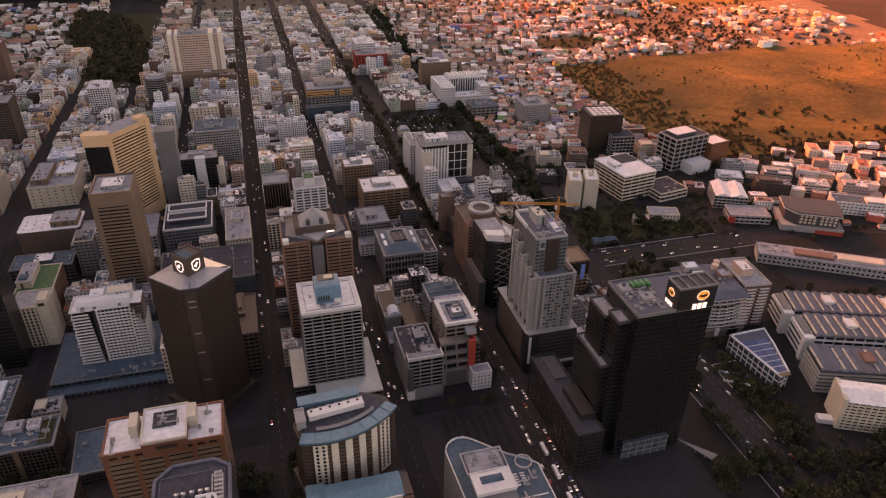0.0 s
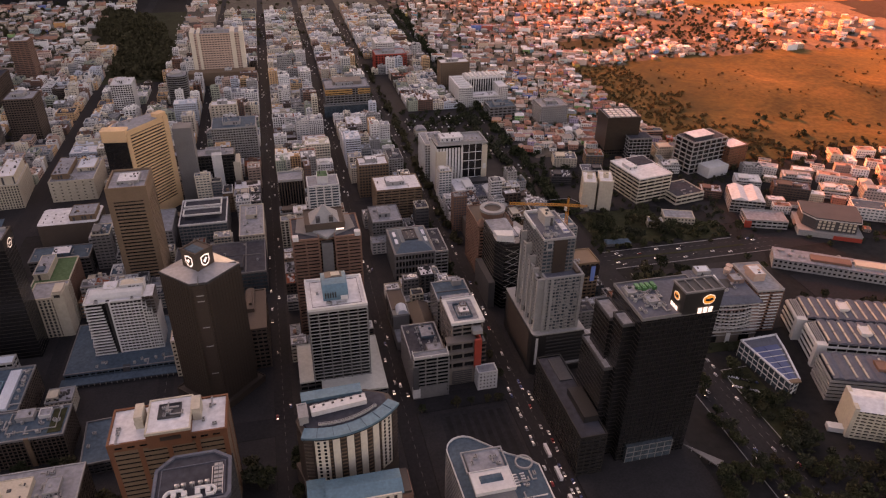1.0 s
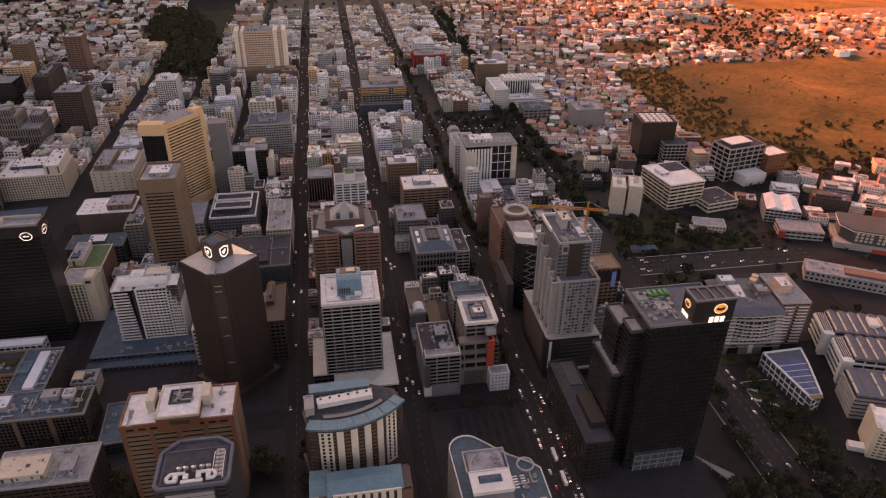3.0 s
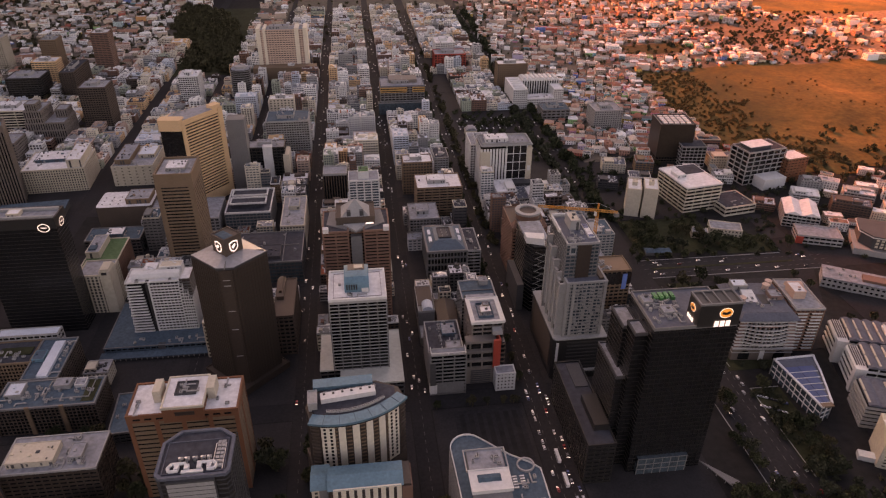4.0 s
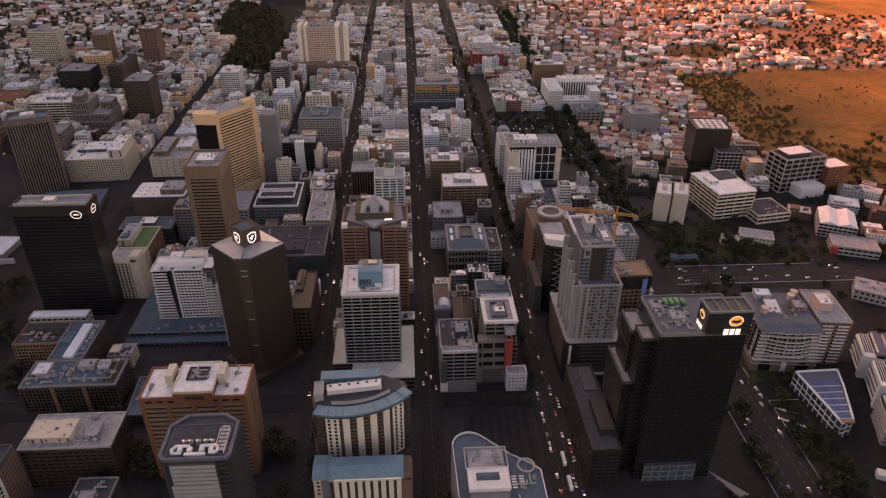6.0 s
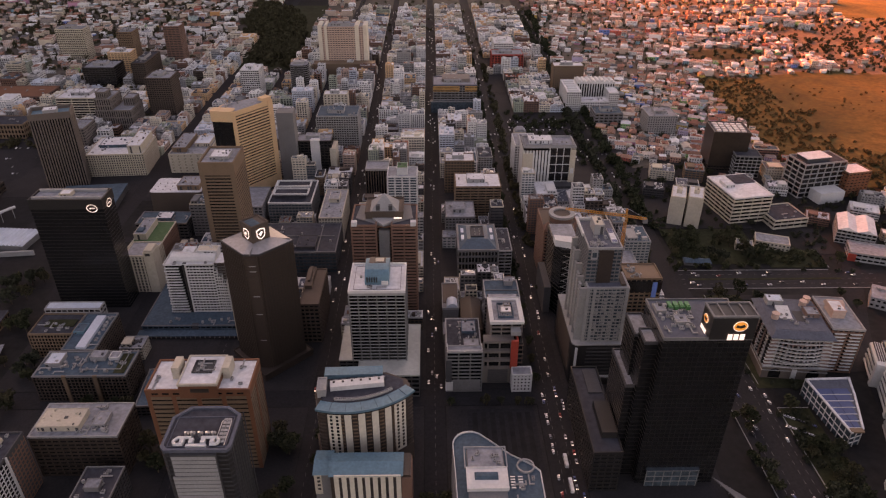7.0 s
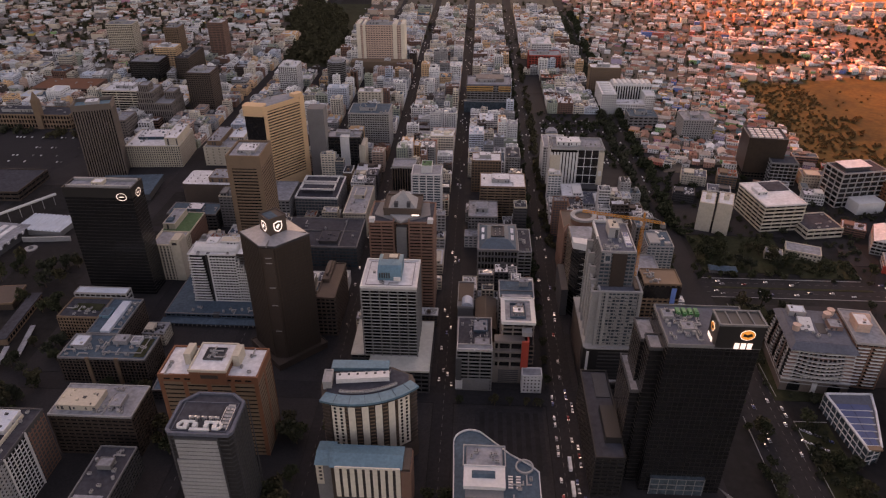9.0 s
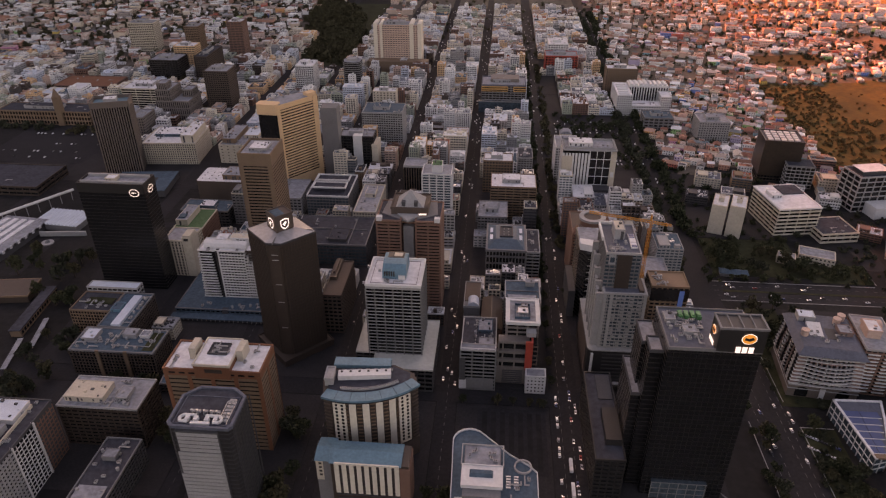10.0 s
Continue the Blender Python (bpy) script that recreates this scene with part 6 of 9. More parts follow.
def right_side():
    # glass pavilion with white frames
    b = building("exhibition_pavilion", "wedge-shaped glass pavilion with white frames and solar roof", 407, 381, 30, 52)
    X, Y = -407, -381
    poly = [(393 + X, 412 + Y), (399.5 + X, 352 + Y), (411 + X, 356 + Y), (424 + X, 392 + Y), (430 + X, 413 + Y)]
    part("glazing", Geo().prism(poly, 0, 15), "glass_blue", b)
    part("roof", Geo().prism([(x * 1.02, y * 1.02) for x, y in poly], 15, 16), "slate", b)
    edges = [(poly[i], poly[(i + 1) % 5]) for i in range(5)]
    for (xa, ya), (xb, yb) in edges:
        n = max(2, int(math.hypot(xb - xa, yb - ya) / 6))
        for i in range(n + 1):
            x, y = xa + (xb - xa) * i / n, ya + (yb - ya) * i / n
            part("frame_post", Geo().tube((x * 1.012, y * 1.012, 0), (x * 1.012, y * 1.012, 15), 0.45, n=6), "white", b)
        for z in (5, 10, 16.3):
            part("frame_rail", Geo().tube((xa * 1.015, ya * 1.015, z), (xb * 1.015, yb * 1.015, z), 0.45, n=6), "white", b)
    for i in range(6):
        y = 357 + Y + i * 7.4
        xl, xr = 398.5 - (y - Y - 351) * 0.155 + 1.6 + X, 411 + (y - Y - 356) * 0.33 - 1.6 + X
        for j in range(2):
            a, c = xl + (xr - xl) * j / 2 + 0.3, xl + (xr - xl) * (j + 1) / 2 - 0.3
            part("solar_panel", Geo().box(a, c, y, y + 6.8, 16.02, 16.5), "solar", b)
        part("roof_rib", Geo().box(xl, xr, y - 0.5, y - 0.05, 16, 16.8), "white", b)
    for (xa, ya), (xb, yb) in edges:
        n_ = Vector((yb - ya, xa - xb)).normalized() * 1.5
        part("roof_edge", Geo().prism([(xa * 1.03, ya * 1.03), (xb * 1.03, yb * 1.03), (xb * 1.03 - n_.x, yb * 1.03 - n_.y), (xa * 1.03 - n_.x, ya * 1.03 - n_.y)], 15.9, 17.2), "roofwhite", b, "broad white roof edge")
    part("roof_terrace", Geo().box(399.5 + X, 409.5 + X, 351.6 + Y, 355.8 + Y, 16, 17.4), "tan", b)

    # stepped residential block
    b, w, d = rect("apartment_block", "pinkish stepped apartment block with curved balconies", 370, 424, 431, 490, -6)
    part("base", Geo().box(-w, w, -d, d, 0, 13), "taupe", b, "brown stone base")
    for x in (-16, 16):
        arch = [(x + 5 * math.cos(a), 7 + 4 * math.sin(a)) for a in np.linspace(0, math.pi, 9)]
        g = Geo()
        g.face([(u, -d - 0.15, z) for u, z in [(x - 5, 1), (x + 5, 1)] + arch])
        part("arch_window", g, "glass_black", b)
    part("entrance", Geo().box(-2, 2, -d - 0.8, -d + 0.2, 0, 11), "white", b)
    for z in (12.2, 8.6):
        part("string_course", Geo().ring(-w - 0.5, w + 0.5, -d - 0.5, d + 0.5, z, z + 0.7, 0.8), "lightgrey", b)
    for s in range(9):
        k = 1 - 0.012 * max(0, s - 2)
        z = 13 + s * 3.4
        bow = 4.2 if 1 < s < 7 else 1.2
        arc = [(x * w * 0.72 * k, -d * k - bow * (1 - x * x)) for x in np.linspace(-1, 1, 11)]
        inner = [(-w * k, -d * k + 0.6)] + [(x, y + 1.7) for x, y in arc] + [(w * k, -d * k + 0.6), (w * k, d * k), (-w * k, d * k)]
        part("storey", Geo().prism([(x * 0.975, y * 0.975) for x, y in inner], z, z + 3.4), "rosestone", b, "rose stone storey")
        part("balcony_slab", Geo().prism([(-w * k, -d * k)] + arc + [(w * k, -d * k), (w * k, -d * k + 4), (-w * k, -d * k + 4)], z, z + 0.45), "white", b)
        rail = Geo()
        for i in range(10):
            (xa, ya), (xb, yb) = arc[i], arc[i + 1]
            rail.prism([(xa, ya), (xb, yb), (xb, yb + 0.35), (xa, ya + 0.35)], z + 0.45, z + 1.35)
        tagged(part("balcony_rail", rail, "lightgrey", b), kind="stuff")
        for i in range(10):
            (xa, ya), (xb, yb) = arc[i], arc[i + 1]
            if i % 2 == 0:
                part("balcony_pier", Geo().box(xa - 0.35, xa + 0.35, ya + 0.3, ya + 1.6, z + 0.45, z + 3.4), "lightgrey", b)
            part("window", Geo().box((xa + xb) / 2 - 1.1, (xa + xb) / 2 + 1.1, (ya + yb) / 2 + 1.9, (ya + yb) / 2 + 2.6, z + 0.6, z + 2.8), "glass_black", b)
        for i in range(7):
            y = -d * k + 4 + (2 * d * k - 8) * i / 6
            for e in (-1,):
                part("window", Geo().box(e * w * k - 0.9, e * w * k + 0.9, y - 1.2, y + 1.2, z + 0.7, z + 2.7), "glass_black", b)
        for i in range(4):
            y = -d * k + 7 + (2 * d * k - 14) * i / 3
            part("side_balcony", Geo().box(-w * k - 1.3, -w * k + 0.2, y - 2.6, y + 2.6, z, z + 1.2), "lightgrey", b)
    part("mansard", Geo().prism([(-w, -d), (w, -d), (w, d), (-w, d)], 43, 47, [(-w * 0.82, -d * 0.78), (w * 0.82, -d * 0.78), (w * 0.82, d * 0.86), (-w * 0.82, d * 0.86)]), "slate", b, "slate grey mansard roof")
    part("roof", Geo().box(-w * 0.8, w * 0.8, -d * 0.74, d * 0.84, 46.4, 47.3), "slate", b)
    part("skylight", Geo().prism([(-w * 0.5, -d * 0.2), (-w * 0.1, -d * 0.2), (-w * 0.1, d * 0.35), (-w * 0.5, d * 0.35)], 47.3, 50, [(-w * 0.5, d * 0.3), (-w * 0.1, d * 0.3), (-w * 0.1, d * 0.35), (-w * 0.5, d * 0.35)]), "white", b, "slanted white skylight")
    part("light_court", Geo().box(0, w * 0.3, -d * 0.3, d * 0.2, 47.3, 47.6), "black", b)
    plant(b, w * 0.35, w * 0.75, -d * 0.1, d * 0.3, 47.3, 51, "rosestone", "roofgrey")
    plant(b, -w * 0.7, -w * 0.2, d * 0.45, d * 0.8, 47.3, 52, "lightgrey", "roofpale")
    for x, y in ((12, 15), (-18, -6), (17, 21)):
        part("roof_drum", Geo().prism(circle(x, y, 3.0, 14), 46, 52).prism(circle(x, y, 3.3, 14), 52, 52.8), "blush", b)
    clutter(b, -w * 0.7, w * 0.7, -d * 0.6, d * 0.7, 47.3, 12, 366)
    b, w, d = rect("apartment_block", "brick and cream apartment block with balconies", 425, 451, 440, 488, -6)
    facade(b, -w, w, -d, d, 0, 46, "redbrown", "glass_black", 3.5, 0.4, 4, 0.9, so=0.5)
    me = Geo().box(-4.6, 4.6, -1.9, 0.1, 0, 0.5).box(-4.6, 4.6, -1.9, -1.6, 0.5, 1.3).mesh("balcony", "white")
    for s in range(12):
        for x in (-6.5, 6.5):
            put("balcony", me, b, (x, -d, 3.6 + s * 3.5))
        put("balcony", me, b, (w, -d + 8, 3.6 + s * 3.5), 90)
    roofing(b, -w, w, -d, d, 46.2, "roofgrey", "lightgrey")
    plant(b, -9, 2, -8, 8, 46.3, 54, "blush", "roofwhite")
    part("roof_curve", Geo().tube((-6, 12, 46), (8, 12, 46), 5.5, n=14), "blush", b, "rounded roof housing")
    # three long halls with skylight roofs
    for k, (ox, oy, h) in enumerate(((458, 423, 26), (449, 385, 27), (431, 344, 24))):
        L, D, rz = 130, 32, -20
        cx, cy = ox + math.cos(radians(rz)) * L / 2 - math.sin(radians(rz)) * D / 2, oy + math.sin(radians(rz)) * L / 2 + math.cos(radians(rz)) * D / 2
        b = building("studio_hall", "long banded concrete hall with skylight roof" if k == 2 else "long white hall with grey roof and skylight strips", cx, cy, L, D, rz, group="skylight halls")
        w, d = L / 2, D / 2
        if k == 2:
            facade(b, -w, w, -d, d, 0, h - 1, "lightgrey", "glass_black", 3.8, 0.6, 200, 0, so=0.8)
        else:
            facade(b, -w + 8.5, w, -d, d, 0, h - 1, "white", "glass_black", 5, 0.4, 8.4, 0.8, so=0.7)
            part("end_wall", Geo().box(-w - 1.0, -w + 8, -d - 2.4, -d + 3, 0, h - 2), "white", b, "rounded white end wall")
            part("end_glazing", Geo().box(-w + 0.2, -w + 8.2, -d + 3.2, d, 0, h - 4), "glass_black", b)
            for i in range(4):
                part("end_band", Geo().box(-w - 0.8, -w + 8.3, -d + 3, d + 0.4, 3 + i * 5.5, 4.8 + i * 5.5), "white", b)
            part("end_roof", Geo().prism([(-w - 0.6, -d + 3), (-w + 8.4, -d + 3), (-w + 8.4, d), (-w - 0.6, d)], h - 4, h - 2.4, [(-w + 2, -d + 3), (-w + 8.4, -d + 3), (-w + 8.4, d), (-w + 2, d)]), "white", b)
            for i in range(4):
                part("end_louvre", Geo().box(-w + 1 + i * 1.8, -w + 1.7 + i * 1.8, -d + 4, d - 1, h - 2.6, h - 1.8), "darkgrey", b)
        n = 14
        x = -w + (8.6 if k < 2 else 0.4)
        bay = (w - x) / n
        for i in range(n):
            x0, x1 = x + i * bay, x + (i + 1) * bay - 0.04
            g = Geo()
            prof = [(x0, h - 1), (x1, h - 1), (x1, h), ((x0 + x1) / 2 + 1, h + 1.4), ((x0 + x1) / 2 - 1, h + 1.4), (x0, h)]
            m = len(prof)
            g.v = [(u, -d - 1.2, z) for u, z in prof] + [(u, d + 1.2, z) for u, z in prof]
            g.f = [tuple(range(m)), tuple(range(2 * m - 1, m - 1, -1))] + [(q, m + q, m + (q + 1) % m, (q + 1) % m) for q in range(m)]
            g.s = [0] * len(g.f)
            part("roof_bay", g, "slate", b)
            for y0, y1 in ((-d + 2, -1), (0.6, d - 2)):
                if not (k == 2 and i % 3 == 1):
                    part("skylight", Geo().box(x0 + 0.3, x0 + 1.7, y0, y1, h - 0.2, h + 1.1), "cream", b)
        for u in (-w + 44, w - 30):
            part("roof_lantern", Geo().box(u - 4, u + 4, -5, 6, h, h + 4).ring(u - 4.6, u + 4.6, -5.6, 6.6, h + 3.2, h + 4.4, 1.0), "white" if k < 2 else "redbrown", b)
    b = building("apartment_block", "cream apartment block with white metal roof", 455, 300, 70, 26, -26)
    facade(b, -35, 35, -13, 13, 0, 28, "cream", "glass_black", 3.2, 0.45, 5, 1.2, so=0.8)
    part("roof", Geo().prism([(-36, -14), (36, -14), (36, 14), (-36, 14)], 28, 31.5, [(-36, -1), (36, -1), (36, 1), (-36, 1)]), "roofwhite", b, "white pitched metal roof")
    part("end_wall", Geo().box(-36.4, -33, -13.6, 13.6, 0, 30), "cream", b)
    part("porch", Geo().box(-48, -36.5, -10, -3, 0, 4.4), "white", b)
    b = building("retail_building", "dark-roofed polygonal building with gridded white windows", 640, 602, 62, 46, -28)
    part("base", Geo().box(-35, 35, -25, 24, 0, 7).ring(-35.4, 35.4, -25.4, 24.4, 6.4, 8, 1), "lightgrey", b)
    pl = [(-30, -8), (-18, -21), (28, -21), (31, -8), (31, 21), (-30, 21)]
    part("wall", Geo().prism(pl, 8, 23), "darkgrey", b)
    part("roof", Geo().prism([(x * 1.07, y * 1.07) for x, y in pl], 23, 24.4), "darkgrey", b)
    part("roof_edge", Geo().prism([(x * 1.09, y * 1.09) for x, y in pl], 22, 23), "white", b)
    for i in range(8):
        for j in range(3):
            part("window", Geo().box(-15 + i * 5 + (3 if i > 3 else 0), -12 + i * 5 + (3 if i > 3 else 0), -21.35, -20.9, 10 + j * 4, 12.6 + j * 4), "cream", b)
    part("red_shopfront", Geo().box(4, 35, -26.2, -25.5, 0, 5), "red", b)
    b = building("barracks", "long low pale barracks building with arcade windows", 585, 515, 135, 26, -31)
    facade(b, -67, 67, -13, 13, 0, 11, "lightgrey", "glass_black", 5.5, 0.55, 5, 2.2, fine=False)
    part("roof", Geo().box(-67.5, 67.5, -13.5, 13.5, 11, 12.2), "roofgrey", b)
    part("roof_strip", Geo().box(-30, 10, -8, 4, 12.2, 15), "redbrown", b)
    part("roof_strip", Geo().box(14, 60, -6, 6, 12.2, 15), "cream", b)
    clutter(b, -67, 67, -13, 13, 12.3, 12, 95)
    b = building("office_block", "white-roofed banded office block stepping down the street", 465, 748, 50, 62, 10)
    facade(b, -25, 25, -31, 31, 0, 34, "cream", "glass_black", 4.6, 0.42, 12, 0.8, so=0.8)
    roofing(b, -25, 25, -31, 31, 34.2, "roofwhite", "white", 1.0, 0.6, 1.2)
    part("roof_notch", Geo().box(-2, 25, 6, 30, 34.4, 35.4), "roofdark", b)
    plant(b, -20, -8, -2, 14, 34.4, 38, "white", "roofwhite")
    b = building("office_block", "low white banded wing with flat dark roof", 512, 722, 44, 40, 10)
    facade(b, -22, 22, -20, 20, 0, 11, "cream", "glass_black", 5.5, 0.45, 9, 0.6, so=0.8)
    roofing(b, -22, 22, -20, 20, 11.2, "roofdark", "cream")
    clutter(b, -22, 22, -20, 20, 11.3, 6, 96)
    b = building("office_block", "dark bronze cubic block with white roof louvres", 500, 890, 50, 44, -6)
    facade(b, -24, 24, -21, 21, 0, 56, "darkbrown", "glass_black", 4, 0.3, 4, 0.6, fine=False)
    part("screen", Geo().ring(-25, 25, -22, 22, 8, 58, 0.8), "bronze", b, "dark bronze cladding screen")
    part("roof", Geo().box(-24, 24, -21, 21, 56, 57), "roofdark", b)
    for i in range(5):
        for j in range(4):
            part("roof_louvre", Geo().box(-20 + i * 8.4, -14 + i * 8.4, -17 + j * 9, -11 + j * 9, 57, 58.4), "white", b)
    b = building("office_block", "framed low wing with open floors", 520, 862, 34, 26, -6)
    facade(b, -17, 17, -13, 13, 0, 30, "lightgrey", "glass_black", 5, 0.2, 6, 0.6, so=0.5, fine=False)
    roofing(b, -17, 17, -13, 13, 30.2, "roofdark", "grey")
    for dx, dy, h in ((-9, 3, 36), (9, -5, 39)):
        b = building("apartment_block", "cream narrow apartment block with blank gable", 392 + dx, 725 + dy, 16, 32, -20, group="twin cream blocks", margin=0)
        facade(b, -8, 8, -16, 16, 0, h, "cream", "glass_black", 3.4, 0.5, 4, 1.4, so=0.4, fine=False)
        part("end_wall", Geo().box(-8.6, 8.6, -17.2, -15.8, 0, h + 1), "cream", b)
        roofing(b, -8, 8, -16, 16, h + 0.2, "roofwhite", "cream")
        plant(b, -3, 3, -4, 4, h + 0.3, h + 5, "cream", "cream")
    b = building("apartment_block", "dark apartment block with white projecting frames", 588, 806, 60, 34, 12)
    facade(b, -30, 30, -17, 17, 0, 46, "lightgrey", "glass_black", 6.5, 0.16, 10, 0.8, so=1.4, po=1.5)
    roofing(b, -30, 30, -17, 17, 46.2, "roofdark", "lightgrey")
    part("penthouse", Geo().box(-24, 10, -10, 10, 46.3, 51), "darkgrey", b)
    part("penthouse_roof", Geo().box(-25, 11, -11, 11, 51, 51.8), "roofwhite", b)
    part("white_flank", Geo().box(-16, 20, -40, -18.8, 0, 15), "white", b, "blank white lower wall")
    b = building("apartment_block", "orange-brown block with pale flat roof", 636, 802, 34, 28, 12)
    facade(b, -17, 17, -14, 14, 0, 33, "brick", "glass_black", 4.2, 0.6, 5.5, 2.4, fine=False)
    roofing(b, -17, 17, -14, 14, 33.2, "roofwhite", "tan")
    b = building("shop_building", "white-roofed shop building with gabled top", 580, 680, 40, 44, -25)
    facade(b, -20, 20, -22, 22, 0, 17, "lightgrey", "glass_black", 4.2, 0.4, 5, 0.8, fine=False)
    for x in (-10, 10):
        part("roof", Geo().prism([(x - 10, -22.5), (x + 10, -22.5), (x + 10, 22.5), (x - 10, 22.5)], 17, 21, [(x - 0.4, -22.5), (x + 0.4, -22.5), (x + 0.4, 22.5), (x - 0.4, 22.5)]), "roofwhite", b, "white pitched roof")
    b = building("shop_building", "low grey shop with red corner and flat roof", 575, 632, 48, 28, -20)
    facade(b, -24, 24, -14, 14, 0, 10, "lightgrey", "glass_black", 5, 0.5, 6, 1.0, fine=False)
    roofing(b, -24, 24, -14, 14, 10.2, "roofgrey", "lightgrey")
    part("red_corner", Geo().box(-26, -18, -15.4, -13.6, 0, 9), "red", b)
    b = building("villa", "pale old villa with parapet and tall windows", 474, 660, 36, 20, -20)
    facade(b, -18, 18, -10, 10, 0, 8.5, "cream", "glass", 4.2, 0.5, 4, 2.0, fine=False)
    roofing(b, -18, 18, -10, 10, 8.7, "roofgrey", "cream", 1.0)
    b = building("villa", "small pale house beside the villa", 440, 655, 18, 14, -20)
    facade(b, -9, 9, -7, 7, 0, 7, "cream", "glass", 3.5, 0.5, 4, 2.0, fine=False)
    roofing(b, -9, 9, -7, 7, 7.2, "roofgrey", "cream", 0.8)
    b = building("kiosk", "low blue-grey pavilion roof among trees", 375, 622, 30, 12, -6)
    part("wall", Geo().box(-14, 14, -5, 5, 0, 4), "grey", b)
    part("roof", Geo().prism([(-15, -6), (15, -6), (15, 6), (-15, 6)], 4, 6.5, [(-13, -0.5), (13, -0.5), (13, 0.5), (-13, 0.5)]), "roofblue", b)


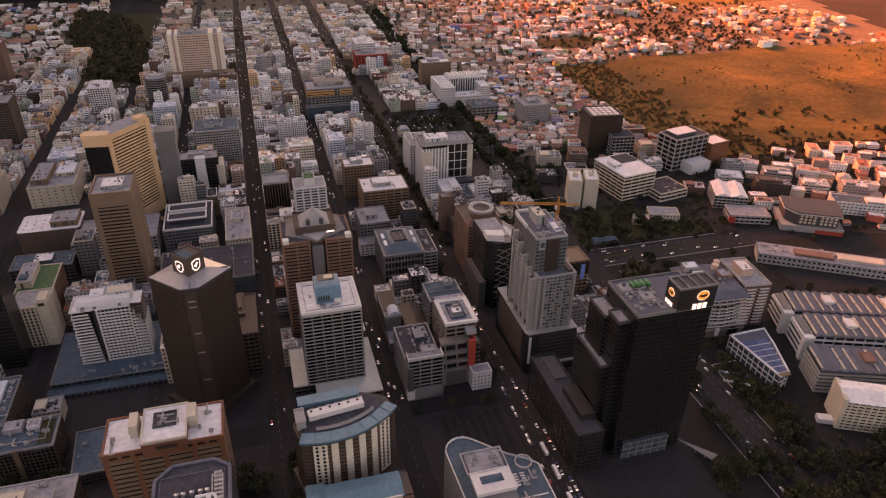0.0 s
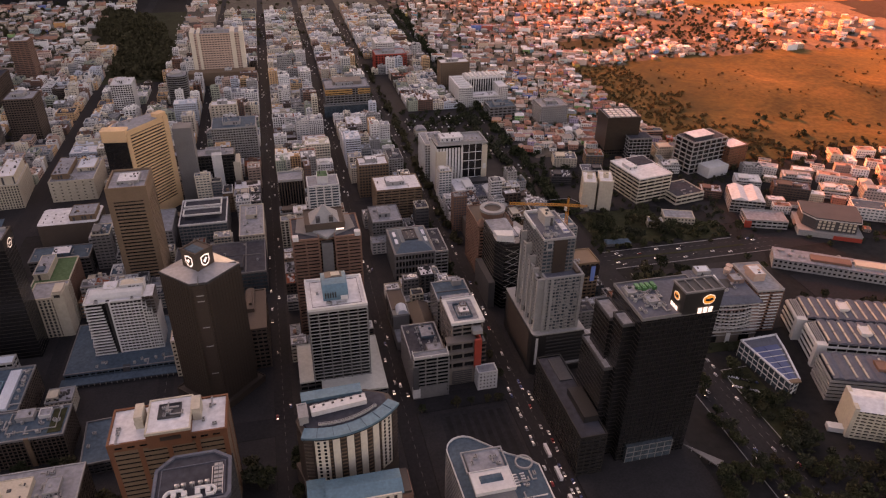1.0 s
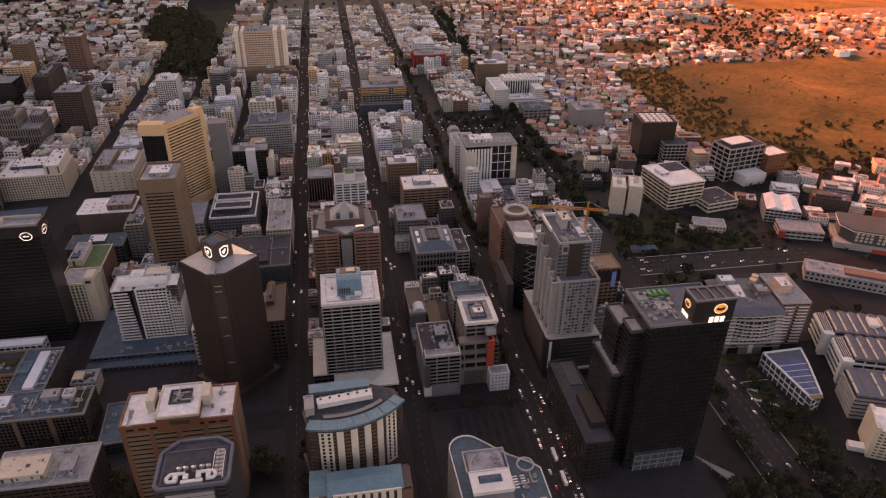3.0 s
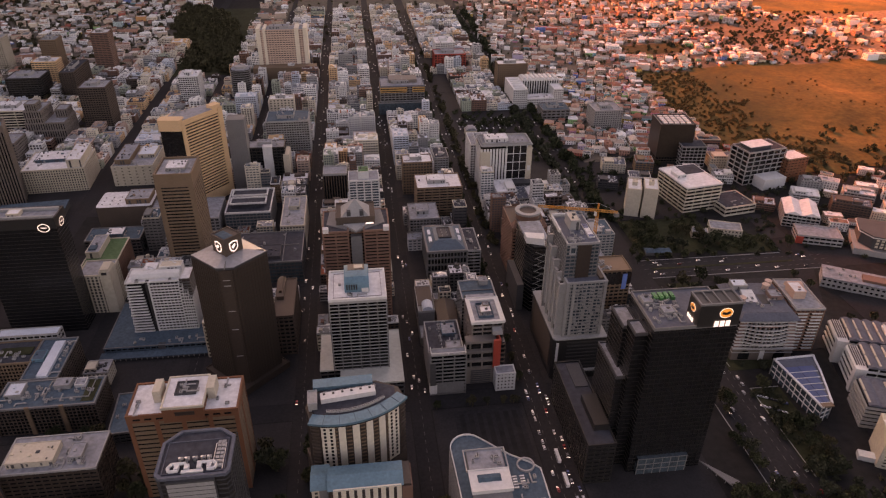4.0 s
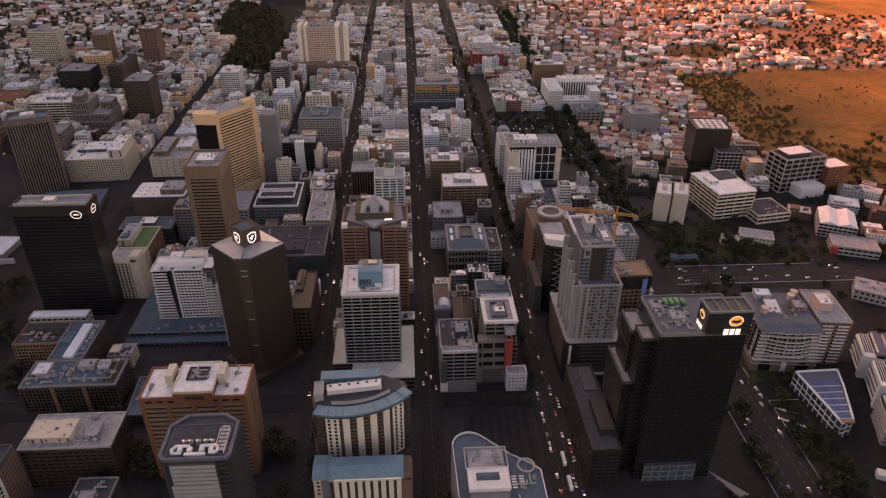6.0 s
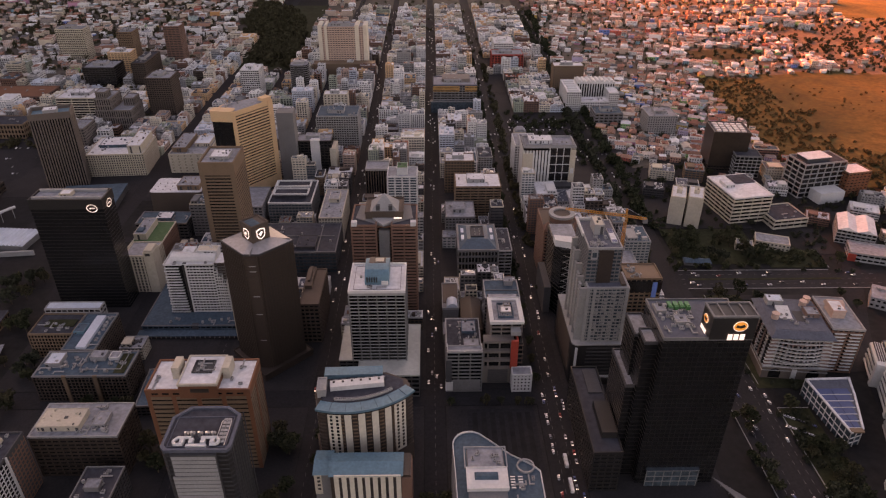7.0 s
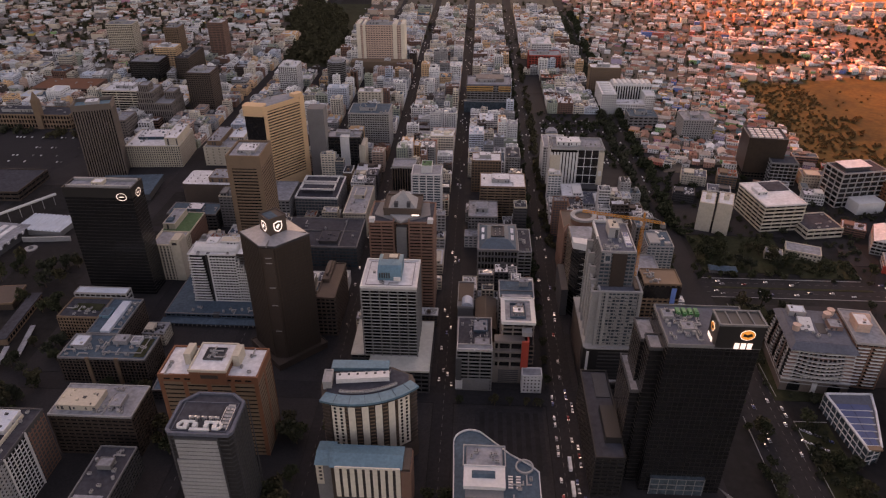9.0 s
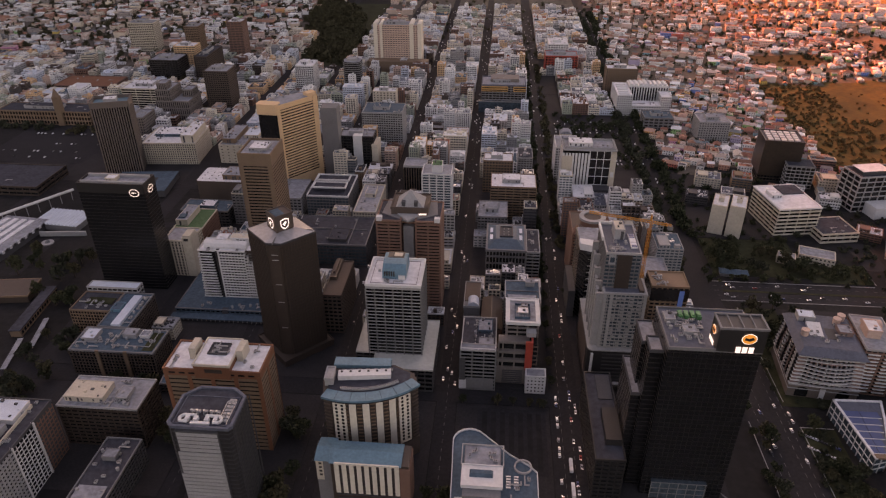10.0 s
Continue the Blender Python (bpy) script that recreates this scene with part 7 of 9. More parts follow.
def middle_distance():
    b, w, d = rect("office_block", "white and black gridded office block on podium", 201, 268, 798, 836)
    facade(b, -w, 0, -d, d, 0, 62, "white", "glass_black", 60, 0.1, 4.4, 2.6, po=0.8)
    facade(b, 0.6, w - 7, -d + 1, d, 18, 65, "white", "glass_black", 11, 0.06, 8.4, 0.7, so=0.6, po=0.6)
    part("dark_base", Geo().box(0.6, w - 7, -d + 1, d, 0, 18), "black", b)
    part("white_sign", Geo().box(w - 5.6, w - 1.4, -d - 0.9, -d - 0.6, 30, 37), "white", b, "plain white sign panel")
    part("roof_screen", Geo().ring(-w + 2, w - 2, -d + 3, d - 2, 65.3, 68, 0.5), "lightgrey", b)
    part("end_wall", Geo().box(w - 7, w, -d - 0.6, d, 0, 62), "cream", b)
    part("corner_wall", Geo().box(-w - 0.9, -w + 12, -d - 1.2, -d + 4, 0, 58), "cream", b)
    roofing(b, -w, w, -d + 1, d, 65.2, "roofgrey", "lightgrey", 1.0)
    plant(b, -w + 8, 4, -6, 12, 65.3, 70, "white", "roofwhite")
    clutter(b, -w, w, -d, d, 65.3, 8, 101)
    part("podium", Geo().box(-w, w, -d - 14, -d - 1.3, 0, 18), "darkgrey", b)
    for i in range(3):
        part("podium_panel", Geo().box(-w + 4 + i * 21, -w + 20 + i * 21, -d - 14.5, -d - 14, 5, 15), "glass_black", b)
    for args in (
        ("office_block", "white low office wing beside gridded block", 196, 226, 846, 890, 48, "white", "glass", 3.6, 0.4, 4, 1.2, "roofgrey"),
        ("office_block", "tan banded office block with white rooftop units", 112, 166, 729, 768, 43, "tan", "glass_black", 3.7, 0.5, 9, 0.8, "roofwhite"),
        ("office_block", "tan framed block with square windows", 101, 138, 804, 830, 44, "tan", "glass", 4, 0.4, 4, 1.4, "roofwhite"),
        ("office_block", "grey block with plain flat roof", 99, 132, 676, 716, 30, "grey", "glass_black", 3.8, 0.45, 4, 1.2, "roofgrey"),
        ("office_block", "wide orange-topped office block with grey base", 88, 161, 1123, 1172, 45, "grey", "glass_black", 4, 0.35, 6, 1.0, "roofgrey"),
        ("office_tower", "wide cream slab tower with fine ribs", -134, -42, 1355, 1393, 88, "blush", "glass", 4.2, 0.6, 5.2, 1.6, "roofgrey"),
        ("office_block", "bright red framed block", 206, 268, 1355, 1394, 34, "red", "glass_black", 4.5, 0.3, 6, 1.6, "roofgrey"),
        ("office_block", "white stepped block behind red frames", 213, 252, 1398, 1450, 46, "white", "glass", 4, 0.5, 5, 1.4, "roofwhite"),
        ("apartment_block", "tan slab with blank end wall", 310, 365, 1236, 1262, 45, "tan", "glass", 3.6, 0.4, 4, 1.8, "roofwhite"),
        ("office_block", "grey block with white gridded front", 425, 470, 1010, 1050, 30, "lightgrey", "glass", 3.8, 0.4, 4, 1.6, "roofgrey"),
        ("hall", "long grey hall with rounded roof", 350, 395, 1050, 1085, 20, "grey", "glass_black", 5, 0.5, 8, 2.0, "roofblue"),
        ("apartment_tower", "brown balconied apartment tower", -376, -336, 1080, 1120, 70, "brown", "glass_black", 3.4, 0.4, 3.6, 0.9, "roofgrey"),
        ("apartment_tower", "pale gridded apartment slab", -690, -634, 1447, 1480, 62, "cream", "glass_black", 3.6, 0.4, 4, 0.9, "roofgrey"),
        ("apartment_tower", "yellow banded apartment tower", -540, -498, 1330, 1362, 45, "yellow", "glass", 3.6, 0.5, 6, 1.0, "roofwhite"),
        ("apartment_tower", "reddish banded apartment tower", -451, -420, 1402, 1435, 78, "redbrown", "glass", 3.4, 0.5, 8, 1.2, "roofwhite"),
        ("apartment_tower", "tan tower with stepped roof", -562, -532, 1440, 1475, 58, "tan", "glass_black", 3.6, 0.45, 4, 1.2, "roofgrey"),
        ("office_block", "black glass office block", -553, -497, 1245, 1292, 40, "black", "glass_black", 4, 0.3, 6, 0.5, "roofgrey"),
        ("office_block", "white block with dark window grid", -253, -221, 1194, 1232, 50, "white", "glass_black", 3.6, 0.35, 3.8, 0.9, "roofwhite"),
        ("office_block", "cream stepped corner block", -92, -54, 1083, 1103, 42, "cream", "glass", 4, 0.5, 6, 3.0, "roofwhite"),
        ("apartment_block", "grey stepped block with many balconies", -83, -24, 940, 985, 56, "lightgrey", "glass_black", 3.4, 0.4, 3.6, 0.9, "roofblue"),
        ("office_block", "black block with white lift shaft", -98, -52, 852, 878, 53, "black", "glass_black", 4, 0.3, 5, 0.6, "roofgrey"),
        ("office_block", "grey mixed block with white rear wall", -205, -120, 716, 770, 24, "lightgrey", "glass", 3.8, 0.45, 5, 1.4, "roofgrey"),
        ("station_hall", "dark long hall with pale roof strips", -720, -480, 745, 815, 12, "darkbrown", "glass_black", 6, 0.5, 10, 1.0, "roofdark"),
        ("city_hall", "long ornate sandstone hall with clock tower", -700, -545, 1000, 1040, 22, "tan", "glass_black", 7, 0.35, 5, 2.0, "roofdark"),
        ("office_block", "cream terraced office block with dark bands", -532, -456, 1090, 1140, 34, "cream", "glass_black", 4, 0.4, 30, 1.0, "roofwhite"),
        ("office_block", "brown sandstone block with red pyramid roof", -478, -428, 950, 990, 34, "concrete", "glass", 4, 0.4, 4, 1.4, "roofgrey"),
        ("apartment_block", "long dark brown brick slab", -466, -442, 1252, 1336, 46, "darkbrown", "glass_black", 3.6, 0.45, 4, 1.2, "roofdark"),
        ("hall", "long low hall with red roof", -700, -590, 1160, 1220, 14, "redbrown", "glass", 5, 0.5, 7, 2.0, "brick"),
    ):
        nm, lb, x0, x1, y0, y1, h, wl, gl, fh, sp, bay, pw, rf = args
        b, w, d = rect(nm, lb, x0, x1, y0, y1)
        facade(b, -w, w, -d, d, 0, h, wl, gl, fh, sp, bay, pw, so=0.4, po=0.6, fine=False)
        roofing(b, -w, w, -d, d, h + 0.2, rf, wl)
        r = random.Random(int(x0 * 7 + y0))
        if h > 15:
            plant(b, -w * 0.5, w * 0.3, -d * 0.4, d * 0.5, h + 0.3, h + 5, "lightgrey" if wl != "white" else "white", rf)
        clutter(b, -w, w, -d, d, h + 0.3, 5, int(x0))
        if nm == "city_hall":
            part("clock_tower", Geo().box(24, 34, -24, -14, 0, 48).prism(circle(29, -19, 6, 8), 48, 60, circle(29, -19, 1, 8)), "tan", b)
        if "orange" in lb:
            part("orange_storey", Geo().box(-w - 0.8, w * 0.2, -d - 1.0, d, 35, 44).box(w * 0.45, w + 0.8, -d - 1.0, d, 35, 44), "orange", b, "bright orange top storeys")
            for z in (36.4, 40.4):
                part("window_ribbon", Geo().box(-w - 0.4, w * 0.18, -d - 1.25, -d - 0.9, z, z + 1.5).box(w * 0.47, w + 0.4, -d - 1.25, -d - 0.9, z, z + 1.5), "glass_black", b)
            part("roof_edge", Geo().ring(-w - 1, w + 1, -d - 1.2, d + 0.6, 44, 46.6, 1.6), "slate", b, "slate blue roof edge")
            part("roof_house", Geo().box(-w * 0.6, w * 0.7, -d + 18, d - 4, 45.4, 51), "concrete", b)
            part("setback", Geo().box(-w - 5, w + 5, -d - 9, -d - 1.2, 0, 20), "glass_blue", b, "low teal glazed front")
            part("setback_edge", Geo().ring(-w - 5.5, w + 5.5, -d - 9.5, -d - 1.0, 19, 20.8, 1.2), "grey", b)
            part("green_glazing", Geo().box(-w - 0.5, w + 0.5, -d - 1.1, -d - 0.5, 4, 18), "glass_blue", b)
        if "slab tower" in lb:
            for xa, xb in ((-w - 1.5, -w + 6), (w - 6, w + 1.5), (w - 22, w - 14), (-w + 11, -w + 16)):
                part("end_rib", Geo().box(xa, xb, -d - 1.4, d, 0, 92), "hotelcream", b)
            part("podium", Geo().box(-w - 12, w + 16, -d - 26, -d - 1.5, 0, 24), "tan", b)
        if "pyramid" in lb:
            part("pyramid_roof", Geo().prism([(-w, 2), (-w + 16, 2), (-w + 16, d), (-w, d)], 35, 45, [(-w + 7.5, 10.5), (-w + 8.5, 10.5), (-w + 8.5, 11.5), (-w + 7.5, 11.5)]), "roofred", b, "steep red pyramid roof")
        if "lift shaft" in lb:
            part("lift_shaft", Geo().box(-4, 8, -d - 4, -d + 6, 0, 56), "white", b)
            part("end_wall", Geo().box(w - 2, w + 6, -d - 3, d, 0, 44), "cream", b)
    b, w, d = rect("office_tower", "stepped sandstone tower with tall ribs", -443, -388, 1030, 1080)
    for x0_, x1_, y0_, y1_, z_ in ((-w, w, -d, d, 34), (-w + 2, -w + 26, -d + 1, d - 6, 52), (-w + 5, -w + 20, -d + 4, -d + 24, 62), (w - 18, w - 2, d - 26, d - 2, 46)):
        part("glazing", Geo().box(x0_, x1_, y0_, y1_, 0, z_), "glass_black", b)
        part("wall", punched(x0_ - 0.4, x1_ + 0.4, y0_ - 0.4, y1_ + 0.4, 0, z_ - 0.2, 11, 0.2, 3.4, 2.0), "concrete", b)
        roofing(b, x0_, x1_, y0_, y1_, z_ + 0.2, "roofgrey", "concrete")
    b, w, d = rect("office_tower", "dark rounded tower with pale floor bands", -168, -134, 1198, 1228)
    outline = rounded(-w, w, -d, d, 11)
    part("glazing", Geo().prism([(x * 0.96, y * 0.96) for x, y in outline], 0, 57), "glass_black", b)
    me = Geo().prism(outline, 0, 1.3).mesh("floor_band", "grey")
    for k in range(15):
        put("floor_band", me, b, (0, 0, 3 + k * 3.7))
    part("roof", Geo().prism([(x * 0.9, y * 0.9) for x, y in outline], 57, 58.2), "roofgrey", b)
    part("crown", Geo().prism(rounded(-9, 9, -8, 8, 5), 58.2, 62), "lightgrey", b)
    clutter(b, -12, 12, -11, 11, 58.2, 5, 168)
    b, w, d = rect("office_block", "large white institutional block with roof vaults", 315, 405, 1118, 1190)
    facade(b, -w, -w + 24, -d, d, 0, 34, "white", "glass", 3.8, 0.45, 3.6, 1.4, so=0.4, po=0.6, fine=False)
    facade(b, -w + 24.8, w, d - 30, d, 0, 38, "white", "glass_black", 30, 0.1, 4.4, 1.8, so=0.5, po=0.8, fine=False)
    facade(b, w - 16, w, -d + 8, d - 31, 0, 30, "white", "glass", 3.8, 0.45, 3.6, 1.4, so=0.4, po=0.6, fine=False)
    facade(b, -w + 24.8, w - 17, -d, -d + 26, 0, 17, "white", "glass", 3.8, 0.5, 4, 1.6, so=0.4, po=0.6, fine=False)
    for x0_, x1_, y0_, y1_, z_ in ((-w, -w + 24, -d, d, 34.2), (-w + 24.8, w, d - 30, d, 38.2), (w - 16, w, -d + 8, d - 31, 30.2), (-w + 24.8, w - 17, -d, -d + 26, 17.2)):
        roofing(b, x0_, x1_, y0_, y1_, z_, "roofwhite", "white", 1.0)
    for i in range(8):
        x = -w + 29 + i * 8
        part("roof_vault", Geo().tube((x, d - 27, 38.6), (x, d - 3, 38.6), 2.9, n=12), "white", b, "white barrel vault")
    for i in range(5):
        part("roof_vault", Geo().tube((-w + 3, -d + 8 + i * 13, 34.4), (-w + 20, -d + 8 + i * 13, 34.4), 2.6, n=12), "white", b, "white barrel vault")
    clutter(b, -w + 26, w - 18, -d, -d + 24, 17.3, 8, 317)
    b, w, d = rect("low_house", "small pale round-roofed pavilion on the car park", 214, 232, 1000, 1016)
    part("wall", Geo().box(-w, w, -d, d, 0, 9), "cream", b)
    part("roof", Geo().prism([(-w, -d), (w, -d), (w, d), (-w, d)], 9, 13, [(-w + 5, -d), (w - 5, -d), (w - 5, d), (-w + 5, d)]), "roofgrey", b)


def rail_yard():
    b = building("station_hall", "low hall with striped black and white roof edge", -450, 628, 56, 84, -6, margin=4)
    part("wall", Geo().box(-28, 28, -42, 42, 0, 8), "darkgrey", b)
    part("roof", Geo().box(-29, 29, -43, 43, 8, 9.4), "roofgrey", b)
    for i in range(14):
        part("edge_panel", Geo().box(28.8, 29.6, -42 + i * 6, -39 + i * 6, 6.6, 9.8), "roofwhite" if i % 2 else "black", b)
    for i in range(4):
        part("roof_light", Geo().box(-24 + i * 11, -18 + i * 11, -38, 36, 9.4, 10.6), "roofwhite", b)
    b = building("walkway_roof", "long white tubular canopy on posts", -452, 702, 92, 4, 56, margin=0)
    part("canopy", Geo().tube((-46, 0, 14), (46, 0, 14), 1.7, n=10), "white", b)
    for i in range(7):
        part("post", Geo().tube((-42 + i * 14, 0, 0), (-42 + i * 14, 0, 13), 0.4), "lightgrey", b)
    b = building("station_hall", "low hall with pale blue corrugated roof", -404, 676, 58, 38, -5)
    part("wall", Geo().box(-28, 28, -18, 18, 0, 7.5), "grey", b)
    for i in range(12):
        part("roof_fold", Geo().prism([(-29 + i * 4.85, -19), (-24.3 + i * 4.85, -19), (-24.3 + i * 4.85, 19), (-29 + i * 4.85, 19)], 7.5, 9.4, [(-27.4 + i * 4.85, -19), (-26 + i * 4.85, -19), (-26 + i * 4.85, 19), (-27.4 + i * 4.85, 19)]), "roofpale", b)
    b = building("retaining_wall", "long low pale concrete wall", -389, 646, 54, 2, 6, margin=0)
    part("wall", Geo().box(-27, 27, -1, 1, 0, 6), "lightgrey", b)
    b = building("fountain", "small round stone fountain on the plaza", -398, 628, 14, 14, 0)
    part("basin", Geo().prism(circle(0, 0, 7, 20), 0, 1.2), "lightgrey", b)
    part("rock", Geo().prism(circle(0, 0, 3, 7), 1.2, 4, circle(0.6, 0.3, 1.2, 7)), "grey", b)
    b = building("warehouse", "flat-roofed brown shed beside the road", -372, 524, 44, 30, 8)
    part("wall", Geo().box(-22, 22, -15, 15, 0, 8), "darkbrown", b)
    part("roof", Geo().box(-23, 23, -16, 16, 8, 9), "brown", b)
    part("fascia", Geo().ring(-23.3, 23.3, -16.3, 16.3, 7.4, 9.3, 0.8), "tan", b)
    b = building("platform_building", "long tan building beside the road", -330, 494, 10, 74, 6)
    part("wall", Geo().box(-5, 5, -37, 37, 0, 7), "tan", b)
    part("roof", Geo().box(-5.6, 5.6, -37.6, 37.6, 7, 8), "roofdark", b)
    for i in range(15):
        part("window", Geo().box(4.8, 5.2, -35 + i * 4.9, -32 + i * 4.9, 2, 5.4), "glass_black", b)
    for x0, y0 in ((-312, 430), (-306, 462)):
        b = building("bus_shelter", "long narrow grey platform roof", x0, y0, 5, 44, 14, margin=0)
        part("roof", Geo().box(-2.4, 2.4, -22, 22, 3.4, 3.9), "roofgrey", b)
        for i in range(5):
            part("post", Geo().tube((0, -20 + i * 10, 0), (0, -20 + i * 10, 3.4), 0.2, n=6), "metal", b)


def tower_crane():
    b = building("tower_crane", "orange lattice tower crane with long jib", 248, 496, 4, 4)

    def lattice(a, c, wd, n):
        g = Geo()
        a, c = Vector(a), Vector(c)
        ax = (c - a).normalized()
        s1 = ax.orthogonal().normalized() * wd
        s2 = ax.cross(s1).normalized() * wd
        cs = [s1 + s2, s1 - s2, -s1 - s2, s2 - s1]
        for k in range(4):
            g.tube(a + cs[k], c + cs[k], 0.22, n=4)
        for i in range(n):
            for k in range(4):
                g.tube(a + (c - a) * i / n + cs[k], a + (c - a) * (i + 1) / n + cs[(k + 1) % 4], 0.13, n=4)
        return g
    part("mast", lattice((0, 0, 0), (0, 0, 126), 1.0, 42), "crane", b)
    part("jib", lattice((0, 0, 127), (-50, 12, 128), 0.8, 22), "crane", b)
    part("counter_jib", lattice((0, 0, 127), (16, -6, 127), 0.8, 7), "crane", b)
    part("counterweight", Geo().box(13, 17, -7, -3.4, 123, 126.4), "grey", b)
    part("cab", Geo().box(-2.6, -1.1, -1.4, 1.4, 122, 125.5), "white", b)
    part("apex", lattice((0, 0, 128), (0, 0, 134), 0.5, 4), "crane", b)
    part("tie", Geo().tube((0, 0, 134), (-36, 8.6, 129), 0.12, n=4).tube((0, 0, 134), (14, -5.2, 128), 0.12, n=4), "metal", b)


for build in (banded_tower, diamond_tower, brick_block, curved_hotel, plaza_building, louvre_tower, left_blocks, black_tower, cream_and_green, white_tower, stone_towers, centre_row, blue_roof_court, square_block, apartment_tower, corner_banded_tower, emblem_tower, right_side, middle_distance, rail_yard, tower_crane):
    build()

# ---- rows of apartment slabs on the far slope ----
slab = punched(-13, 13, -5, 5, -4, 14, 3.0, 0.45, 3.2, 1.3)
slab.ring(-13.5, 13.5, -5.5, 5.5, 13.2, 15, 1.0)
slab.slot = 1
slab.box(-12.6, 12.6, -4.6, 4.6, -4, 13.6)
slab.slot = 2
slab.prism([(-13.4, -5.4), (13.4, -5.4), (13.4, 5.4), (-13.4, 5.4)], 14.2, 16.4, [(-11, -0.4), (11, -0.4), (11, 0.4), (-11, 0.4)])
SLAB = slab.mesh("apartment_block", "white", "glass", "roofgrey")
for x, y, rz in ((1030, 1998, 4), (1062, 2000, -3), (1098, 2003, 6), (1112, 1950, 0), (1146, 1962, 8), (1180, 1974, 10), (1216, 1986, 12), (952, 1846, 2), (984, 1848, -4), (1016, 1850, 3), (1052, 1845, 0), (1086, 1846, 5), (1120, 1848, 2), (892, 1747, -2), (926, 1749, 4), (966, 1706, -28), (988, 1672, -40)):
    tagged(put("apartment_block", SLAB, None, (x, y, land(x, y)), rz), "white slab of flats with dark windows on the slope", "building", "slabs of flats on the slope")
    TAKEN.append((x, y, 32, 16, rz))

# ---- ordinary city buildings on the remaining plots ----
WALLS = ["lightgrey", "cream", "white", "lightgrey", "tan", "redbrown", "white", "brown", "white", "darkgrey", "cream", "lightgrey", "grey"]
ROOFS = ["roofgrey", "roofwhite", "roofdark", "roofblue", "roofwhite", "roofdark", "roofgrey", "roofwhite", "slate", "roofred", "roofwhite"]
WORDS = dict(redbrown="red-brown brick", darkgrey="dark grey clad", yellow="yellow stone", lightgrey="light grey concrete", cream="cream rendered", white="white painted", grey="grey concrete", tan="tan stone", brown="brown brick")
TOPS = dict(slate="slate grey roof", roofgrey="grey felt roof", roofwhite="white coated flat roof", roofblue="blue-grey flat roof", roofdark="dark felt roof", roofred="rust-red roof")


def joined(g, h, at, rz=0.0, scale=1.0, slots=None):
    """Adds what h holds to g, moved and turned."""
    c, q = math.cos(radians(rz)) * scale, math.sin(radians(rz)) * scale
    i = len(g.v)
    g.v += [(at[0] + c * x - q * y, at[1] + q * x + c * y, at[2] + scale * z) for x, y, z in h.v]
    g.f += [tuple(i + k for k in f) for f in h.f]
    g.s += [slots[k] for k in h.s] if slots else h.s


FAR = {}          # joined remainder, one mesh for each material


def far(name):
    return FAR.setdefault(name, Geo())


# distant palettes lean pale: the lift that haze would give is in their colours
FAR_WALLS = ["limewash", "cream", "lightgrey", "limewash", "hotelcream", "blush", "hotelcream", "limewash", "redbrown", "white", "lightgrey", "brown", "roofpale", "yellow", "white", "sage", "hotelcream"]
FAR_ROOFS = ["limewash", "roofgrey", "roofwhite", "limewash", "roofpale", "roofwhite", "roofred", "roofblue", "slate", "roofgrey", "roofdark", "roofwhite"]


